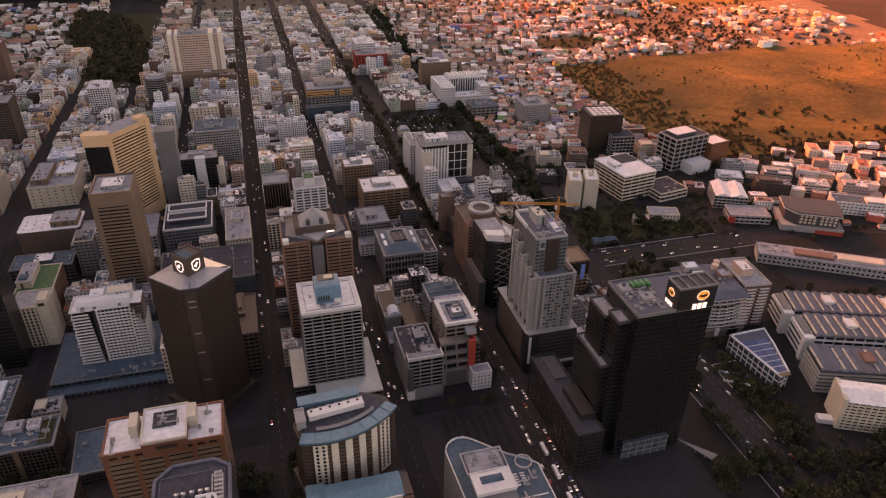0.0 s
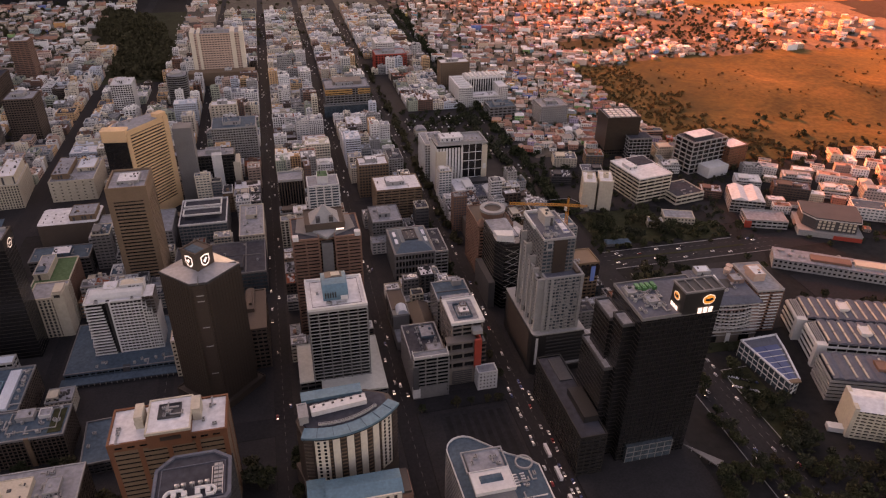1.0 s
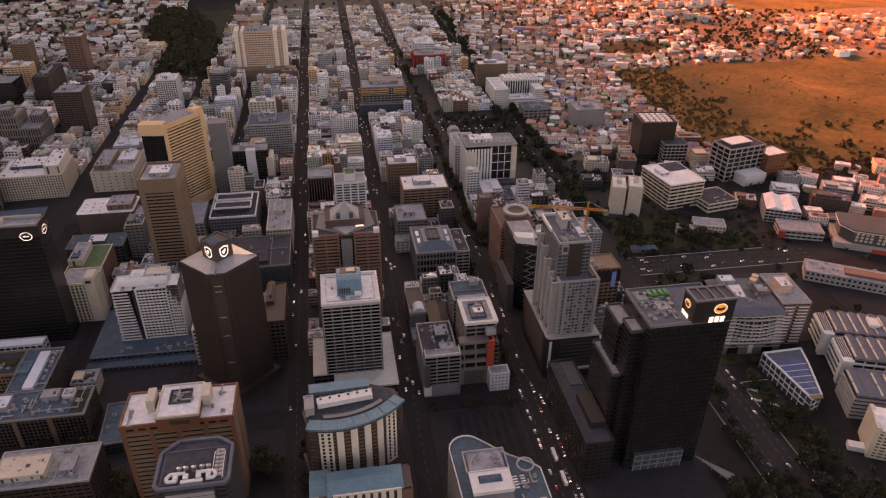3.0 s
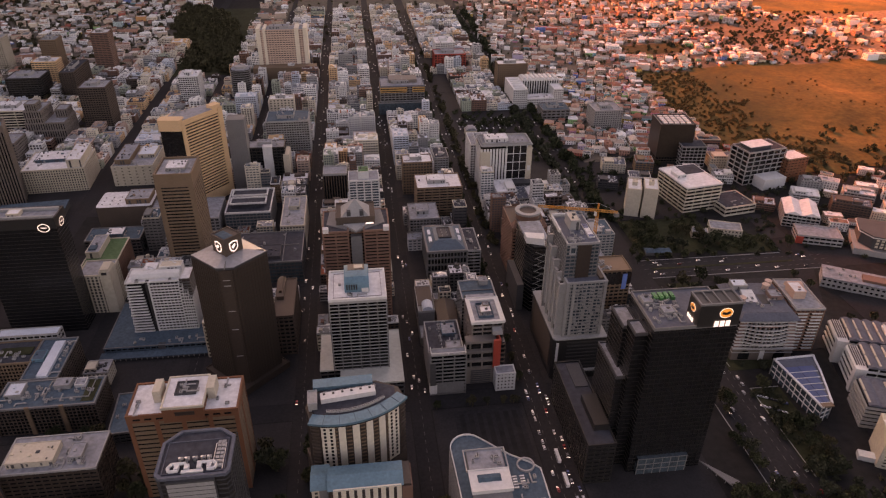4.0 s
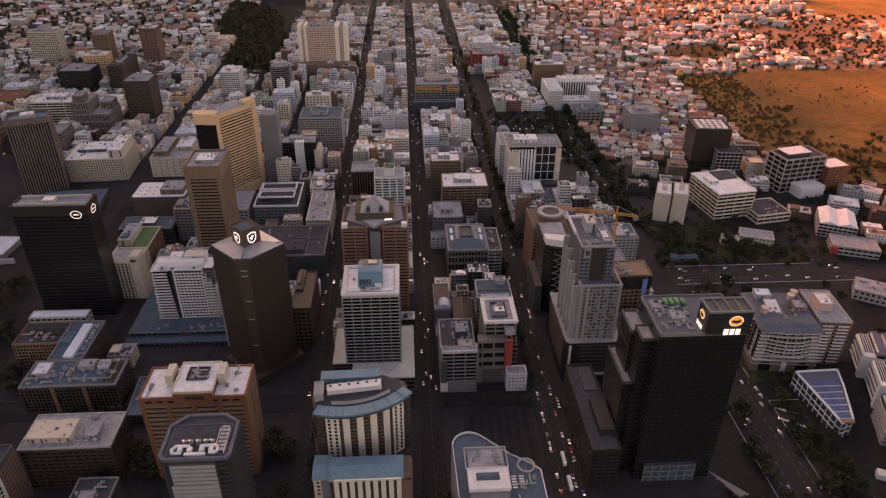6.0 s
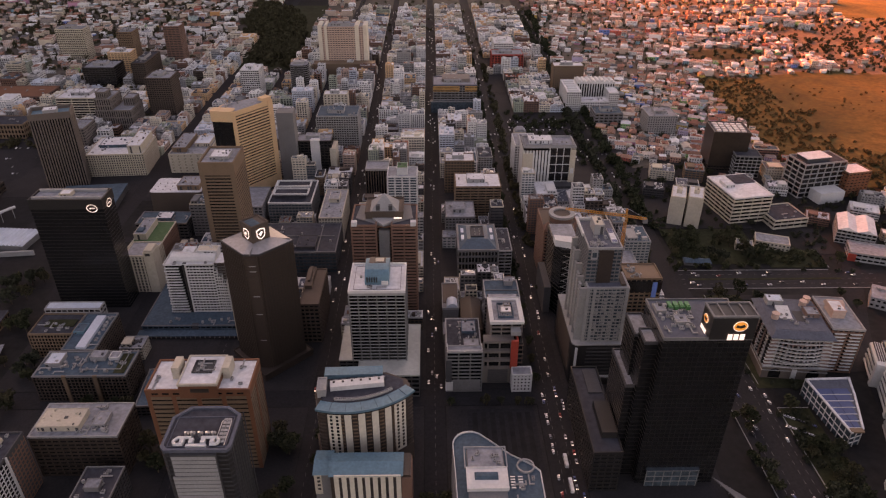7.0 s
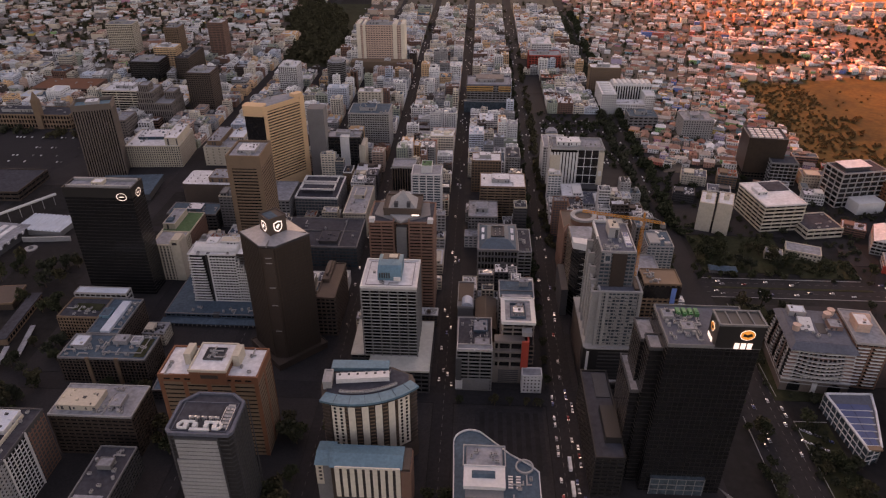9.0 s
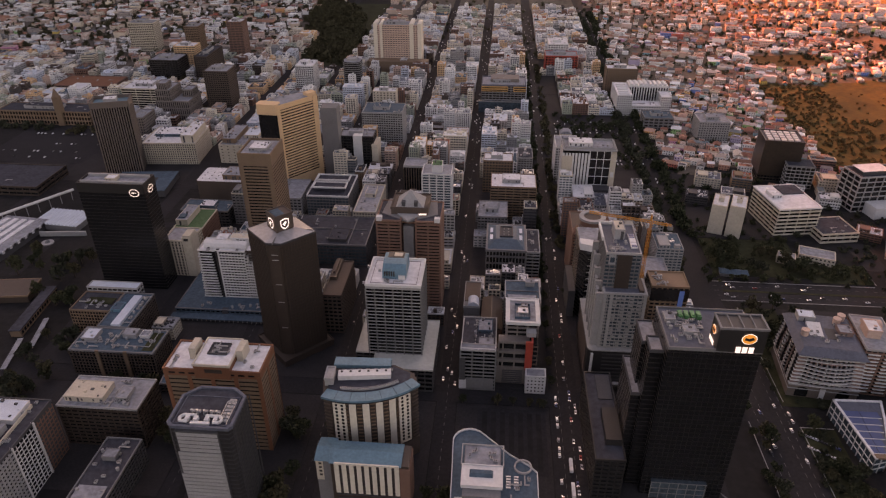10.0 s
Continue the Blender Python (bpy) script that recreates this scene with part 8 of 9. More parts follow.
def city_block(cx, cy, w, d, h, r, rest, rz=0.0):
    """An ordinary street building: a wall with deep window openings, glazing, a flat roof with its machinery."""
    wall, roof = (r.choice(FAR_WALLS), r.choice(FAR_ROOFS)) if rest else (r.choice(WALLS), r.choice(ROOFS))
    fh, bay = r.uniform(3.2, 4.0), r.uniform(3.0, 5.0)
    sp, pw = r.choice(((0.45, 1.0), (0.55, 1.8), (0.5, 0.45), (0.3, 1.4), (0.6, 1.2)))
    x0, x1, y0, y1 = -w / 2, w / 2, -d / 2, d / 2
    trim = wall if r.random() < 0.5 else r.choice(["white", "lightgrey", "cream"])
    pane = r.choice(["glass", "glass", "glass_blue", "glass_black"])
    g = Geo().box(x0 + 0.2, x1 - 0.2, y0 + 0.2, y1 - 0.2, h - 0.5, h + 0.1)
    boxes = Geo()
    for _ in range(r.randint(2, 5) if rest else 1):
        a, c = r.uniform(2.5, max(3, w * 0.3)), r.uniform(2.5, max(3, d * 0.3))
        x, y = r.uniform(x0 + 1 + a / 2, x1 - 1 - a / 2) if w > a + 2 else 0, r.uniform(y0 + 1 + c / 2, y1 - 1 - c / 2) if d > c + 2 else 0
        boxes.box(x - a / 2, x + a / 2, y - c / 2, y + c / 2, h + 0.1, h + r.uniform(2, 4.5))
    units = Geo()
    for _ in range(r.randint(4, 9) if rest else r.randint(10, 24)):
        x, y, a = r.uniform(x0 + 1.5, x1 - 1.5), r.uniform(y0 + 1.5, y1 - 1.5), r.uniform(0.5, 1.3)
        units.box(x - a, x + a, y - a * 0.7, y + a * 0.7, h + 0.1, h + r.uniform(0.8, 1.9))
    rim = Geo().ring(x0 - 0.4, x1 + 0.4, y0 - 0.4, y1 + 0.4, h - 0.6, h + 1.0, 0.7)
    mach = r.choice(["lightgrey", "metal", "darkgrey", "roofwhite"])
    at = (cx, cy, land(cx, cy))
    if rest:
        n = max(1, round(h / fh))
        for k in range(n):
            rim.band(x0 - 0.25, x1 + 0.25, y0 - 0.25, y1 + 0.25, k * h / n, (k + sp) * h / n, 0.3)
        nx = max(1, round(w / bay))
        for i in range(nx + 1):
            x = x0 + pw / 2 - 0.3 + (w - pw + 0.6) * i / nx
            rim.rib(x - pw / 2, x + pw / 2, y0 - 0.3, y0 + 0.1, 0, h)
        for e in (x0, x1):
            for i in range(5):
                y = y0 + d * i / 4
                rim.rib(e - 0.3, e + 0.3, y - pw / 2, y + pw / 2, 0, h)
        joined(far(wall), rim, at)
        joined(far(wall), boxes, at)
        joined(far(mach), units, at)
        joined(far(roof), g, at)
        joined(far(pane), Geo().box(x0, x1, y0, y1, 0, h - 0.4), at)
        return
    b = put("city_building", punched(x0 - 0.35, x1 + 0.35, y0 - 0.35, y1 + 0.35, 0, h - 0.3, fh, sp, bay, pw).mesh("city_building", wall), None, at, rz)
    tagged(b, f"{WORDS[wall]} city building with {TOPS[roof]}", "building")
    part("glazing", Geo().box(x0, x1, y0, y1, 0, h - 0.4), pane, b)
    part("parapet", rim, trim, b)
    part("roof", g, roof, b)
    part("roof_house", boxes, wall, b)
    if w > 15 and d > 15:
        s = r.choice((-1, 1)) * w * 0.22
        top = Geo().box(s - w * 0.2, s + w * 0.2, y0 + 2, y1 - d * 0.3, h, h + 3.6).ring(s - w * 0.2 - 0.3, s + w * 0.2 + 0.3, y0 + 1.7, y1 - d * 0.3 + 0.3, h + 3.2, h + 4.1, 0.5)
        top.slot = 1
        for i in range(max(2, int(w * 0.4 / 3))):
            x = s - w * 0.2 + (i + 0.5) * w * 0.4 / max(2, int(w * 0.4 / 3))
            top.box(x - 0.9, x + 0.9, y0 + 1.92, y0 + 2.1, h + 0.9, h + 2.5)
        part("penthouse", top, (wall, pane), b)
    tagged(part("roof_machinery", units, mach, b), kind="stuff")


PLOTS = []


def fill(x0, x1, y0, y1, r, lo, hi):
    """Split a block into plots and build on those that are free."""
    w, d = x1 - x0, y1 - y0
    if w > 38 or d > 38 or (max(w, d) > 22 and r.random() < 0.72):
        if w > d:
            m = x0 + w * r.uniform(0.38, 0.62)
            fill(x0, m, y0, y1, r, lo, hi), fill(m, x1, y0, y1, r, lo, hi)
        else:
            m = y0 + d * r.uniform(0.38, 0.62)
            fill(x0, x1, y0, m, r, lo, hi), fill(x0, x1, m, y1, r, lo, hi)
        return
    if w < 9 or d < 9 or r.random() < 0.05:
        return
    cx, cy = (x0 + x1) / 2, (y0 + y1) / 2
    if taken(cx, cy, w - 2, d - 2):
        for sx, sy in ((0, 0), (1, 0), (0, 1), (1, 1)):
            a, c = x0 + w * (0.25 + 0.5 * sx), y0 + d * (0.25 + 0.5 * sy)
            if w > 18 and d > 18 and not taken(a, c, w / 2 - 1, d / 2 - 1):
                PLOTS.append((a, c, w / 2 - 1.2, d / 2 - 1.2, r.uniform(lo * 0.6, lo * 1.3)))
        return
    t = r.random() ** 2.4
    PLOTS.append((cx, cy, w - 1.4, d - 1.4, lo + (hi - lo) * t))


rnd = random.Random(5)
OPEN = [(-170, -98, 425, 494), (-56, -20, 400, 486), (-160, -100, 372, 480), (-100, -20, 372, 428), (-100, -50, 428, 440), (-302, -198, 1360, 1680), (-385, -235, 1681, 2000), (205, 322, 890, 1105), (110, 168, 330, 400), (355, 460, 600, 700), (-760, -482, 845, 995)]
for x0, x1, y0, y1 in OPEN:
    TAKEN.append(((x0 + x1) / 2, (y0 + y1) / 2, x1 - x0, y1 - y0, 0))
for i in range(len(STREETS) - 1):
    (xa, wa), (xb, wb) = STREETS[i], STREETS[i + 1]
    for j in range(len(CROSS) - 1):
        (ya, va), (yb, vb) = CROSS[j], CROSS[j + 1]
        if (xa < -250 and ya < 890) or ya > 1440 or (xa < -400 and ya > 1300) or (xa == 181 and ya > 780 and ya < 1330):
            continue
        lo, hi = (11, 46) if ya < 1000 else (9, 38)
        if xa < -250:
            lo, hi = 8, 24
        fill(xa + wa / 2 + 2.5, xb - wb / 2 - 2.5, ya + va / 2 + 2, yb - vb / 2 - 2, rnd, lo, hi)
fill(225, 312, 1115, 1320, rnd, 8, 20)
for x0, x1, y0, y1 in ((300, 318, 420, 470), (240, 310, 690, 770), (236, 318, 880, 888)):
    fill(x0, x1, y0, y1, rnd, 8, 22)


for x0, x1, y0, y1 in ((-700, -590, 990, 1290), (-840, -710, 930, 1400), (-1000, -850, 1000, 1400), (-480, -402, 1340, 1440), (-390, -308, 1340, 1600), (-192, -142, 1405, 1680), (-1200, -1010, 1100, 1500)):
    fill(x0, x1, y0, y1, rnd, 8, 26)
for i in range(len(STREETS) - 1):
    (xa, wa), (xb, wb) = STREETS[i], STREETS[i + 1]
    for j in range(len(CROSS) - 1):
        (ya, va), (yb, vb) = CROSS[j], CROSS[j + 1]
        if xa >= -120 and ya > 1440:
            fill(xa + wa / 2 + 3, xb - wb / 2 - 3, ya + va / 2 + 2, yb - vb / 2 - 2, rnd, 7, 19)
RIGHT = [(555, 718, 26, 20, 9, -25), (622, 735, 32, 24, 10, -25), (655, 690, 44, 24, 17, -30), (688, 722, 36, 22, 14, -30), (730, 612, 74, 24, 16, -28), (566, 850, 44, 26, 15, -8), (578, 925, 34, 14, 12, -8), (540, 800, 24, 20, 12, -12), (610, 762, 22, 18, 11, -20), (648, 765, 26, 18, 13, -20), (402, 852, 32, 24, 13, -14), (444, 846, 24, 24, 17, -14), (376, 800, 26, 22, 10, -14), (420, 800, 28, 20, 15, -14), (715, 680, 34, 20, 12, -28), (760, 660, 30, 22, 15, -28), (470, 880, 26, 22, 14, -14)]
for x, y, w, d, h, rz in RIGHT:
    if not taken(x, y, w * 0.7, d * 0.7):
        city_block(x, y, w, d, h, rnd, False, rz)
        TAKEN.append((x, y, w + 3, d + 3, rz))
PLOTS.sort(key=lambda p: p[0] ** 2 * 0.5 + p[1] ** 2)
for i, (x, y, w, d, h) in enumerate(PLOTS):
    city_block(x, y, w, d, h, rnd, i >= 218)
for nm, g in FAR.items():
    tagged(put("distant_blocks", g.mesh("distant_blocks", nm)), "dense mass of mid-rise city blocks farther off", "buildings", kind="stuff")


# ---- houses ----
def house_mesh(w, d, h, kind, seed, plain=False):
    """Walls with windows, and a roof; plain: panes as single faces, for houses far off."""
    g = Geo().box(-w / 2, w / 2, -d / 2, d / 2, -1.5, h)
    g.slot = 1
    for s in range(max(1, int(h / 3))):
        z = 0.9 + s * 3
        for i in range(max(1, int(w / 2.6))):
            x = -w / 2 + (i + 0.5) * w / max(1, int(w / 2.6))
            if plain:
                g.face([(x - 0.55, -d / 2 - 0.06, z), (x + 0.55, -d / 2 - 0.06, z), (x + 0.55, -d / 2 - 0.06, z + 1.5), (x - 0.55, -d / 2 - 0.06, z + 1.5)])
                continue
            g.box(x - 0.55, x + 0.55, -d / 2 - 0.08, -d / 2 + 0.1, z, z + 1.5).box(x - 0.55, x + 0.55, d / 2 - 0.1, d / 2 + 0.08, z, z + 1.5)
        for i in range(max(1, int(d / 3.2))):
            y = -d / 2 + (i + 0.5) * d / max(1, int(d / 3.2))
            if plain:
                for e in (-w / 2 - 0.06, w / 2 + 0.06):
                    g.face([(e, y - 0.55, z), (e, y + 0.55, z), (e, y + 0.55, z + 1.5), (e, y - 0.55, z + 1.5)])
                continue
            g.box(-w / 2 - 0.08, -w / 2 + 0.1, y - 0.55, y + 0.55, z, z + 1.5).box(w / 2 - 0.1, w / 2 + 0.08, y - 0.55, y + 0.55, z, z + 1.5)
    g.slot = 0
    rf = Geo()
    if kind == "flat":
        g.ring(-w / 2 - 0.1, w / 2 + 0.1, -d / 2 - 0.1, d / 2 + 0.1, h - 0.2, h + 0.8, 0.35)
        rf.box(-w / 2 + 0.2, w / 2 - 0.2, -d / 2 + 0.2, d / 2 - 0.2, h - 0.1, h + 0.2)
        rf.box(-w * 0.3, -w * 0.05, 0, d * 0.3, h + 0.2, h + 2.0).box(w * 0.2, w * 0.3, -d * 0.3, -d * 0.2, h + 0.2, h + 1.4)
    elif kind == "hip":
        rf.prism([(-w / 2 - 0.5, -d / 2 - 0.5), (w / 2 + 0.5, -d / 2 - 0.5), (w / 2 + 0.5, d / 2 + 0.5), (-w / 2 - 0.5, d / 2 + 0.5)], h, h + 2.6, [(-w * 0.22, -0.1), (w * 0.22, -0.1), (w * 0.22, 0.1), (-w * 0.22, 0.1)])
        rf.box(w * 0.2, w * 0.2 + 0.8, 0.6, 1.4, h, h + 3.2)
    else:
        rf.prism([(-w / 2 - 0.4, -d / 2 - 0.5), (w / 2 + 0.4, -d / 2 - 0.5), (w / 2 + 0.4, d / 2 + 0.5), (-w / 2 - 0.4, d / 2 + 0.5)], h, h + 2.4, [(-w / 2 - 0.4, -0.1), (w / 2 + 0.4, -0.1), (w / 2 + 0.4, 0.1), (-w / 2 - 0.4, 0.1)])
        rf.box(-w * 0.3, -w * 0.3 + 0.8, -1.4, -0.6, h, h + 3.0)
    return g, rf


HOUSES = []
for k, (w, d, h, kind) in enumerate([(10, 8, 6, "flat"), (14, 9, 6.5, "flat"), (8, 9, 4, "flat"), (12, 9, 4, "hip"), (15, 10, 6, "hip"), (10, 8, 4.5, "gable"), (18, 10, 9, "flat"), (16, 9, 5, "gable"), (22, 12, 10, "flat"), (12, 12, 7, "hip")]):
    g, rf = house_mesh(w, d, h, kind, k)
    HOUSES.append((house_mesh(w, d, h, kind, k, True)[0], rf, g.mesh("house", "housewall", "glass"), g.mesh("house", "bright", "glass"), rf.mesh("roof", "houseroof"), kind))
KIND = dict(flat="flat parapet roof", hip="hipped roof", gable="gabled roof")
HOMES = []


def house(x, y, rz, k, bright=False, scale=1.0):
    plain, gay, roof, kind = HOUSES[k][2:]
    ob = put("house", gay if bright else plain, None, (x, y, land(x, y)), rz)
    ob.scale = (scale, scale, scale)
    tagged(ob, f"{'brightly painted' if bright else 'plain rendered'} town house with {KIND[kind]}", "house", "hillside houses")
    put("roof", roof, ob)


def house_field(x0, x1, y0, y1, rz, dx, dy, seed, keep=0.9, bright=0.05, inside=None, big=0.0):
    """Rows of houses on a turned grid within a box of the plan."""
    r = random.Random(seed)
    cx, cy = (x0 + x1) / 2, (y0 + y1) / 2
    c, s = math.cos(radians(rz)), math.sin(radians(rz))
    n = int(max(x1 - x0, y1 - y0) / min(dx, dy) * 0.8) + 1
    for j in range(-n, n + 1):
        for i in range(-n, n + 1):
            u, v = i * dx + r.uniform(-0.3, 0.3) * dx, j * dy + r.uniform(-0.26, 0.26) * dy + (6 if j % 3 == 0 else 0)
            x, y = cx + c * u - s * v, cy + s * u + c * v
            if not (x0 < x < x1 and y0 < y < y1) or r.random() > keep or taken(x, y, 12, 10) or (inside and not inside(x, y)):
                continue
            k = r.choice((6, 8, 8)) if r.random() < big else r.choice((0, 1, 2, 3, 4, 5, 7, 9))
            HOMES.append((x, y, rz + 12 * noise.noise((x / 160, y / 160, 6.6)) + r.choice((0, 0, 90, 180)) + r.uniform(-7, 7), k, r.random() < bright, r.uniform(0.72, 1.3)))


def not_grass(x, y):
    return not (600 < x < 1560 and 905 < y < 1310 or 700 < x < 1000 and 800 < y < 950 or 640 < x < 780 and 1420 < y < 1520 or x > 1150 and y > 1760 or x > 640 and 780 < y < 930)


TAKEN.append((615, 480, 190, 60, -31))
house_field(352, 610, 900, 1300, -18, 15.5, 15, 1, 0.93, 0.36, not_grass)
house_field(345, 900, 1300, 1700, -14, 19, 18, 2, 0.82, 0.16, not_grass, 0.1)
house_field(610, 1000, 560, 800, -28, 27, 23, 3, 0.85, 0.04, lambda x, y: x < 1.16 * y + 130 and x + y > 1230, 0.7)
house_field(480, 640, 780, 900, -20, 17, 16, 13, 0.85, 0.08, None, 0.1)
house_field(800, 1500, 1310, 1720, 10, 34, 27, 4, 0.6, 0.02, lambda x, y: x > 0.9 * (y - 1300) + 840, 0.5)
house_field(-1500, -335, 1300, 2150, 6, 25, 21, 6, 0.8, 0.06, None, 0.4)
house_field(-1300, -700, 900, 1300, 8, 34, 30, 16, 0.6, 0.02, None, 0.6)
house_field(-205, -112, 1690, 2150, 0, 26, 24, 19, 0.75, 0.08, None, 0.5)
house_field(345, 1150, 1700, 2150, -8, 27, 24, 7, 0.72, 0.10, None, 0.2)
house_field(-760, -480, 1130, 1300, 4, 30, 26, 8, 0.7, 0.02, None, 0.6)


HOMES.sort(key=lambda p: p[0] ** 2 + p[1] ** 2)
shades = [surface("house_wall_paint", c, 0.85, vary=0.15, grain=0.6, patch=0.12) for c in WALL_TINTS] + [surface("vivid_wall_paint", c, 0.8, vary=0.12) for c in BRIGHT_TINTS] + [surface("house_roof_cover", c, 0.85, vary=0.3, grain=0.5, patch=0.12) for c in ROOF_TINTS] + [M["glass"]]
mass, rr = Geo(), random.Random(3)
nw, nb, nr = len(WALL_TINTS), len(BRIGHT_TINTS), len(ROOF_TINTS)
for i, (x, y, rz, k, bright, scale) in enumerate(HOMES):
    if i < 300:
        house(x, y, rz, k, bright, scale)
        continue
    at = (x, y, land(x, y))
    joined(mass, HOUSES[k][0], at, rz, scale, (nw + rr.randrange(nb) if bright else rr.randrange(nw), nw + nb + nr))
    joined(mass, HOUSES[k][1], at, rz, scale, (nw + nb + rr.randrange(nr),))
tagged(put("distant_houses", mass.mesh("distant_houses", *shades)), "dense spread of small town houses up the slope", "houses", kind="stuff")


# ---- trees ----
def crown_geo(g, cx, cy, cz, rad, n, r, leaf):
    """Leaf clumps: small tilted faces scattered through several uneven lobes."""
    lobes = [(r.uniform(-0.5, 0.5) * rad, r.uniform(-0.5, 0.5) * rad, r.uniform(-0.35, 0.4) * rad, r.uniform(0.4, 0.65) * rad) for _ in range(6)]
    for _ in range(n):
        lx, ly, lz, lr = r.choice(lobes)
        v = Vector((r.gauss(0, 1), r.gauss(0, 1), r.gauss(0, 0.8))).normalized() * lr * r.uniform(0.55, 1.05)
        p = Vector((cx + lx, cy + ly, cz + lz)) + v
        a = Vector((r.gauss(0, 1), r.gauss(0, 1), r.gauss(0, 1))).normalized()
        c = a.orthogonal().normalized() * leaf * r.uniform(0.6, 1.2)
        e = a.cross(c).normalized() * leaf * r.uniform(0.5, 1.0)
        g.face([p - c, p - e * 0.7, p + c, p + e])


TREES = []
for k in range(4):
    r = random.Random(40 + k)
    hgt, rad = (9, 4.2) if k < 2 else (7, 3.2)
    t = Geo().tube((0, 0, -0.3), (0.15, 0.1, hgt * 0.5), 0.38, 0.22, 7)
    for i in range(5):
        a = i * 1.26 + r.random()
        t.tube((0.1, 0.05, hgt * (0.35 + 0.04 * i)), (math.cos(a) * rad * 0.6, math.sin(a) * rad * 0.6, hgt * r.uniform(0.62, 0.85)), 0.16, 0.05, 5)
    c = Geo()
    crown_geo(c, 0, 0, hgt * 0.68, rad, 260, r, 0.75)
    TREES.append((t.mesh("tree", "bark"), c.mesh("crown", "leaf")))


def tree(x, y, r, s=1.0):
    k = r.randrange(4)
    ob = put("tree", TREES[k][0], None, (x, y, land(x, y)), r.uniform(0, 360))
    q = s * r.uniform(0.8, 1.25)
    ob.scale = (q, q, q * r.uniform(0.85, 1.15))
    tagged(ob, "dark leafy street tree with rounded uneven crown", "tree", "trees along the streets")
    put("crown", TREES[k][1], ob)


WOODS = []
r = random.Random(77)
for y in range(600, 1100, 17):                       # avenue on the widest street
    for x in (318, 346):
        if r.random() < 0.75:
            WOODS.append((x + r.uniform(-3, 3), y + r.uniform(-4, 4), 1.3))
for y in range(430, 1300, 26):
    WOODS.append((170 + r.uniform(-1, 1), y, 1.0))
    if r.random() < 0.6:
        WOODS.append((192 + r.uniform(-1, 1), y + 9, 1.0))
for x0, x1, y0, y1, n, s in ((360, 418, 425, 560, 26, 1.6), (365, 392, 300, 395, 22, 1.4), (322, 336, 250, 420, 16, 1.4), (355, 455, 625, 700, 40, 1.6), (292, 324, 262, 300, 10, 1.4), (207, 320, 900, 985, 24, 1.3), (270, 322, 1020, 1100, 18, 1.3), (330, 420, 205, 290, 36, 1.5), (420, 520, 250, 285, 18, 1.5), (-100, -62, 380, 402, 10, 1.5), (-36, -22, 262, 404, 18, 1.8), (-8, 0, 330, 400, 6, 1.5), (70, 92, 262, 330, 9, 1.7), (-135, -118, 335, 392, 10, 1.6), (-200, -160, 372, 408, 10, 1.5), (-300, -262, 380, 460, 16, 1.7), (-330, -250, 300, 380, 24, 1.8), (286, 300, 262, 300, 5, 1.6), (230, 312, 560, 580, 14, 1.4), (460, 540, 470, 560, 10, 1.4), (240, 320, 690, 880, 26, 1.4), (520, 560, 600, 660, 8, 1.4), (-360, -300, 500, 560, 12, 2.0), (-400, -320, 560, 600, 12, 2.0), (-115, -90, 420, 445, 6, 1.4), (96, 168, 402, 404, 6, 1.0), (620, 960, 790, 830, 20, 1.6)):
    for _ in range(n):
        x, y = r.uniform(x0, x1), r.uniform(y0, y1)
        if not taken(x, y, 1, 1) or (355 <= x <= 460 and 600 <= y <= 700) or 205 < x < 322 and y > 889:
            WOODS.append((x, y, s))
WOODS.sort(key=lambda p: p[0] ** 2 * 0.5 + p[1] ** 2)
for x, y, s in WOODS[:300]:
    tree(x, y, r, s)


def thicket(name, x0, x1, y0, y1, n, rad, label, seed, inside=None, mat="leaf"):
    """A wood or scrub seen from far: many crowns in one mesh."""
    r = random.Random(seed)
    g = Geo()
    k = 0
    while k < n:
        x, y = r.uniform(x0, x1), r.uniform(y0, y1)
        k += 1
        if inside and not inside(x, y):
            continue
        q = rad * r.uniform(0.6, 1.3)
        crown_geo(g, x, y, land(x, y) + q * 0.75, q, 70, r, q * 0.3)
    tagged(put(name, g.mesh(name, mat)), label, "trees", kind="stuff")


GARDEN = [(-290, 1425), (-192, 1372), (-204, 1600), (-230, 1790), (-265, 1890), (-345, 2020), (-405, 1995), (-368, 1760), (-332, 1600)]


def in_garden(x, y):
    """Inside the garden's outline, which wanders by some metres; glades stay open."""
    x, y = x + 22 * noise.noise((x / 50, y / 50, 5.5)), y + 22 * noise.noise((x / 50, y / 50, 8.5))
    odd, n = False, len(GARDEN)
    for i in range(n):
        (xa, ya), (xb, yb) = GARDEN[i], GARDEN[(i + 1) % n]
        if (ya > y) != (yb > y) and x < xa + (xb - xa) * (y - ya) / (yb - ya):
            odd = not odd
    return odd and noise.noise((x / 38, y / 38, 2.2)) < 0.42


thicket("garden_trees", -430, -140, 1350, 2030, 1700, 9.5, "dense dark wood of the public garden", 1, in_garden)
def drift(x, y):
    return noise.noise((x / 75, y / 55, 4.4)) + 0.4 * noise.noise((x / 24, y / 24, 9.1)) > 0.12


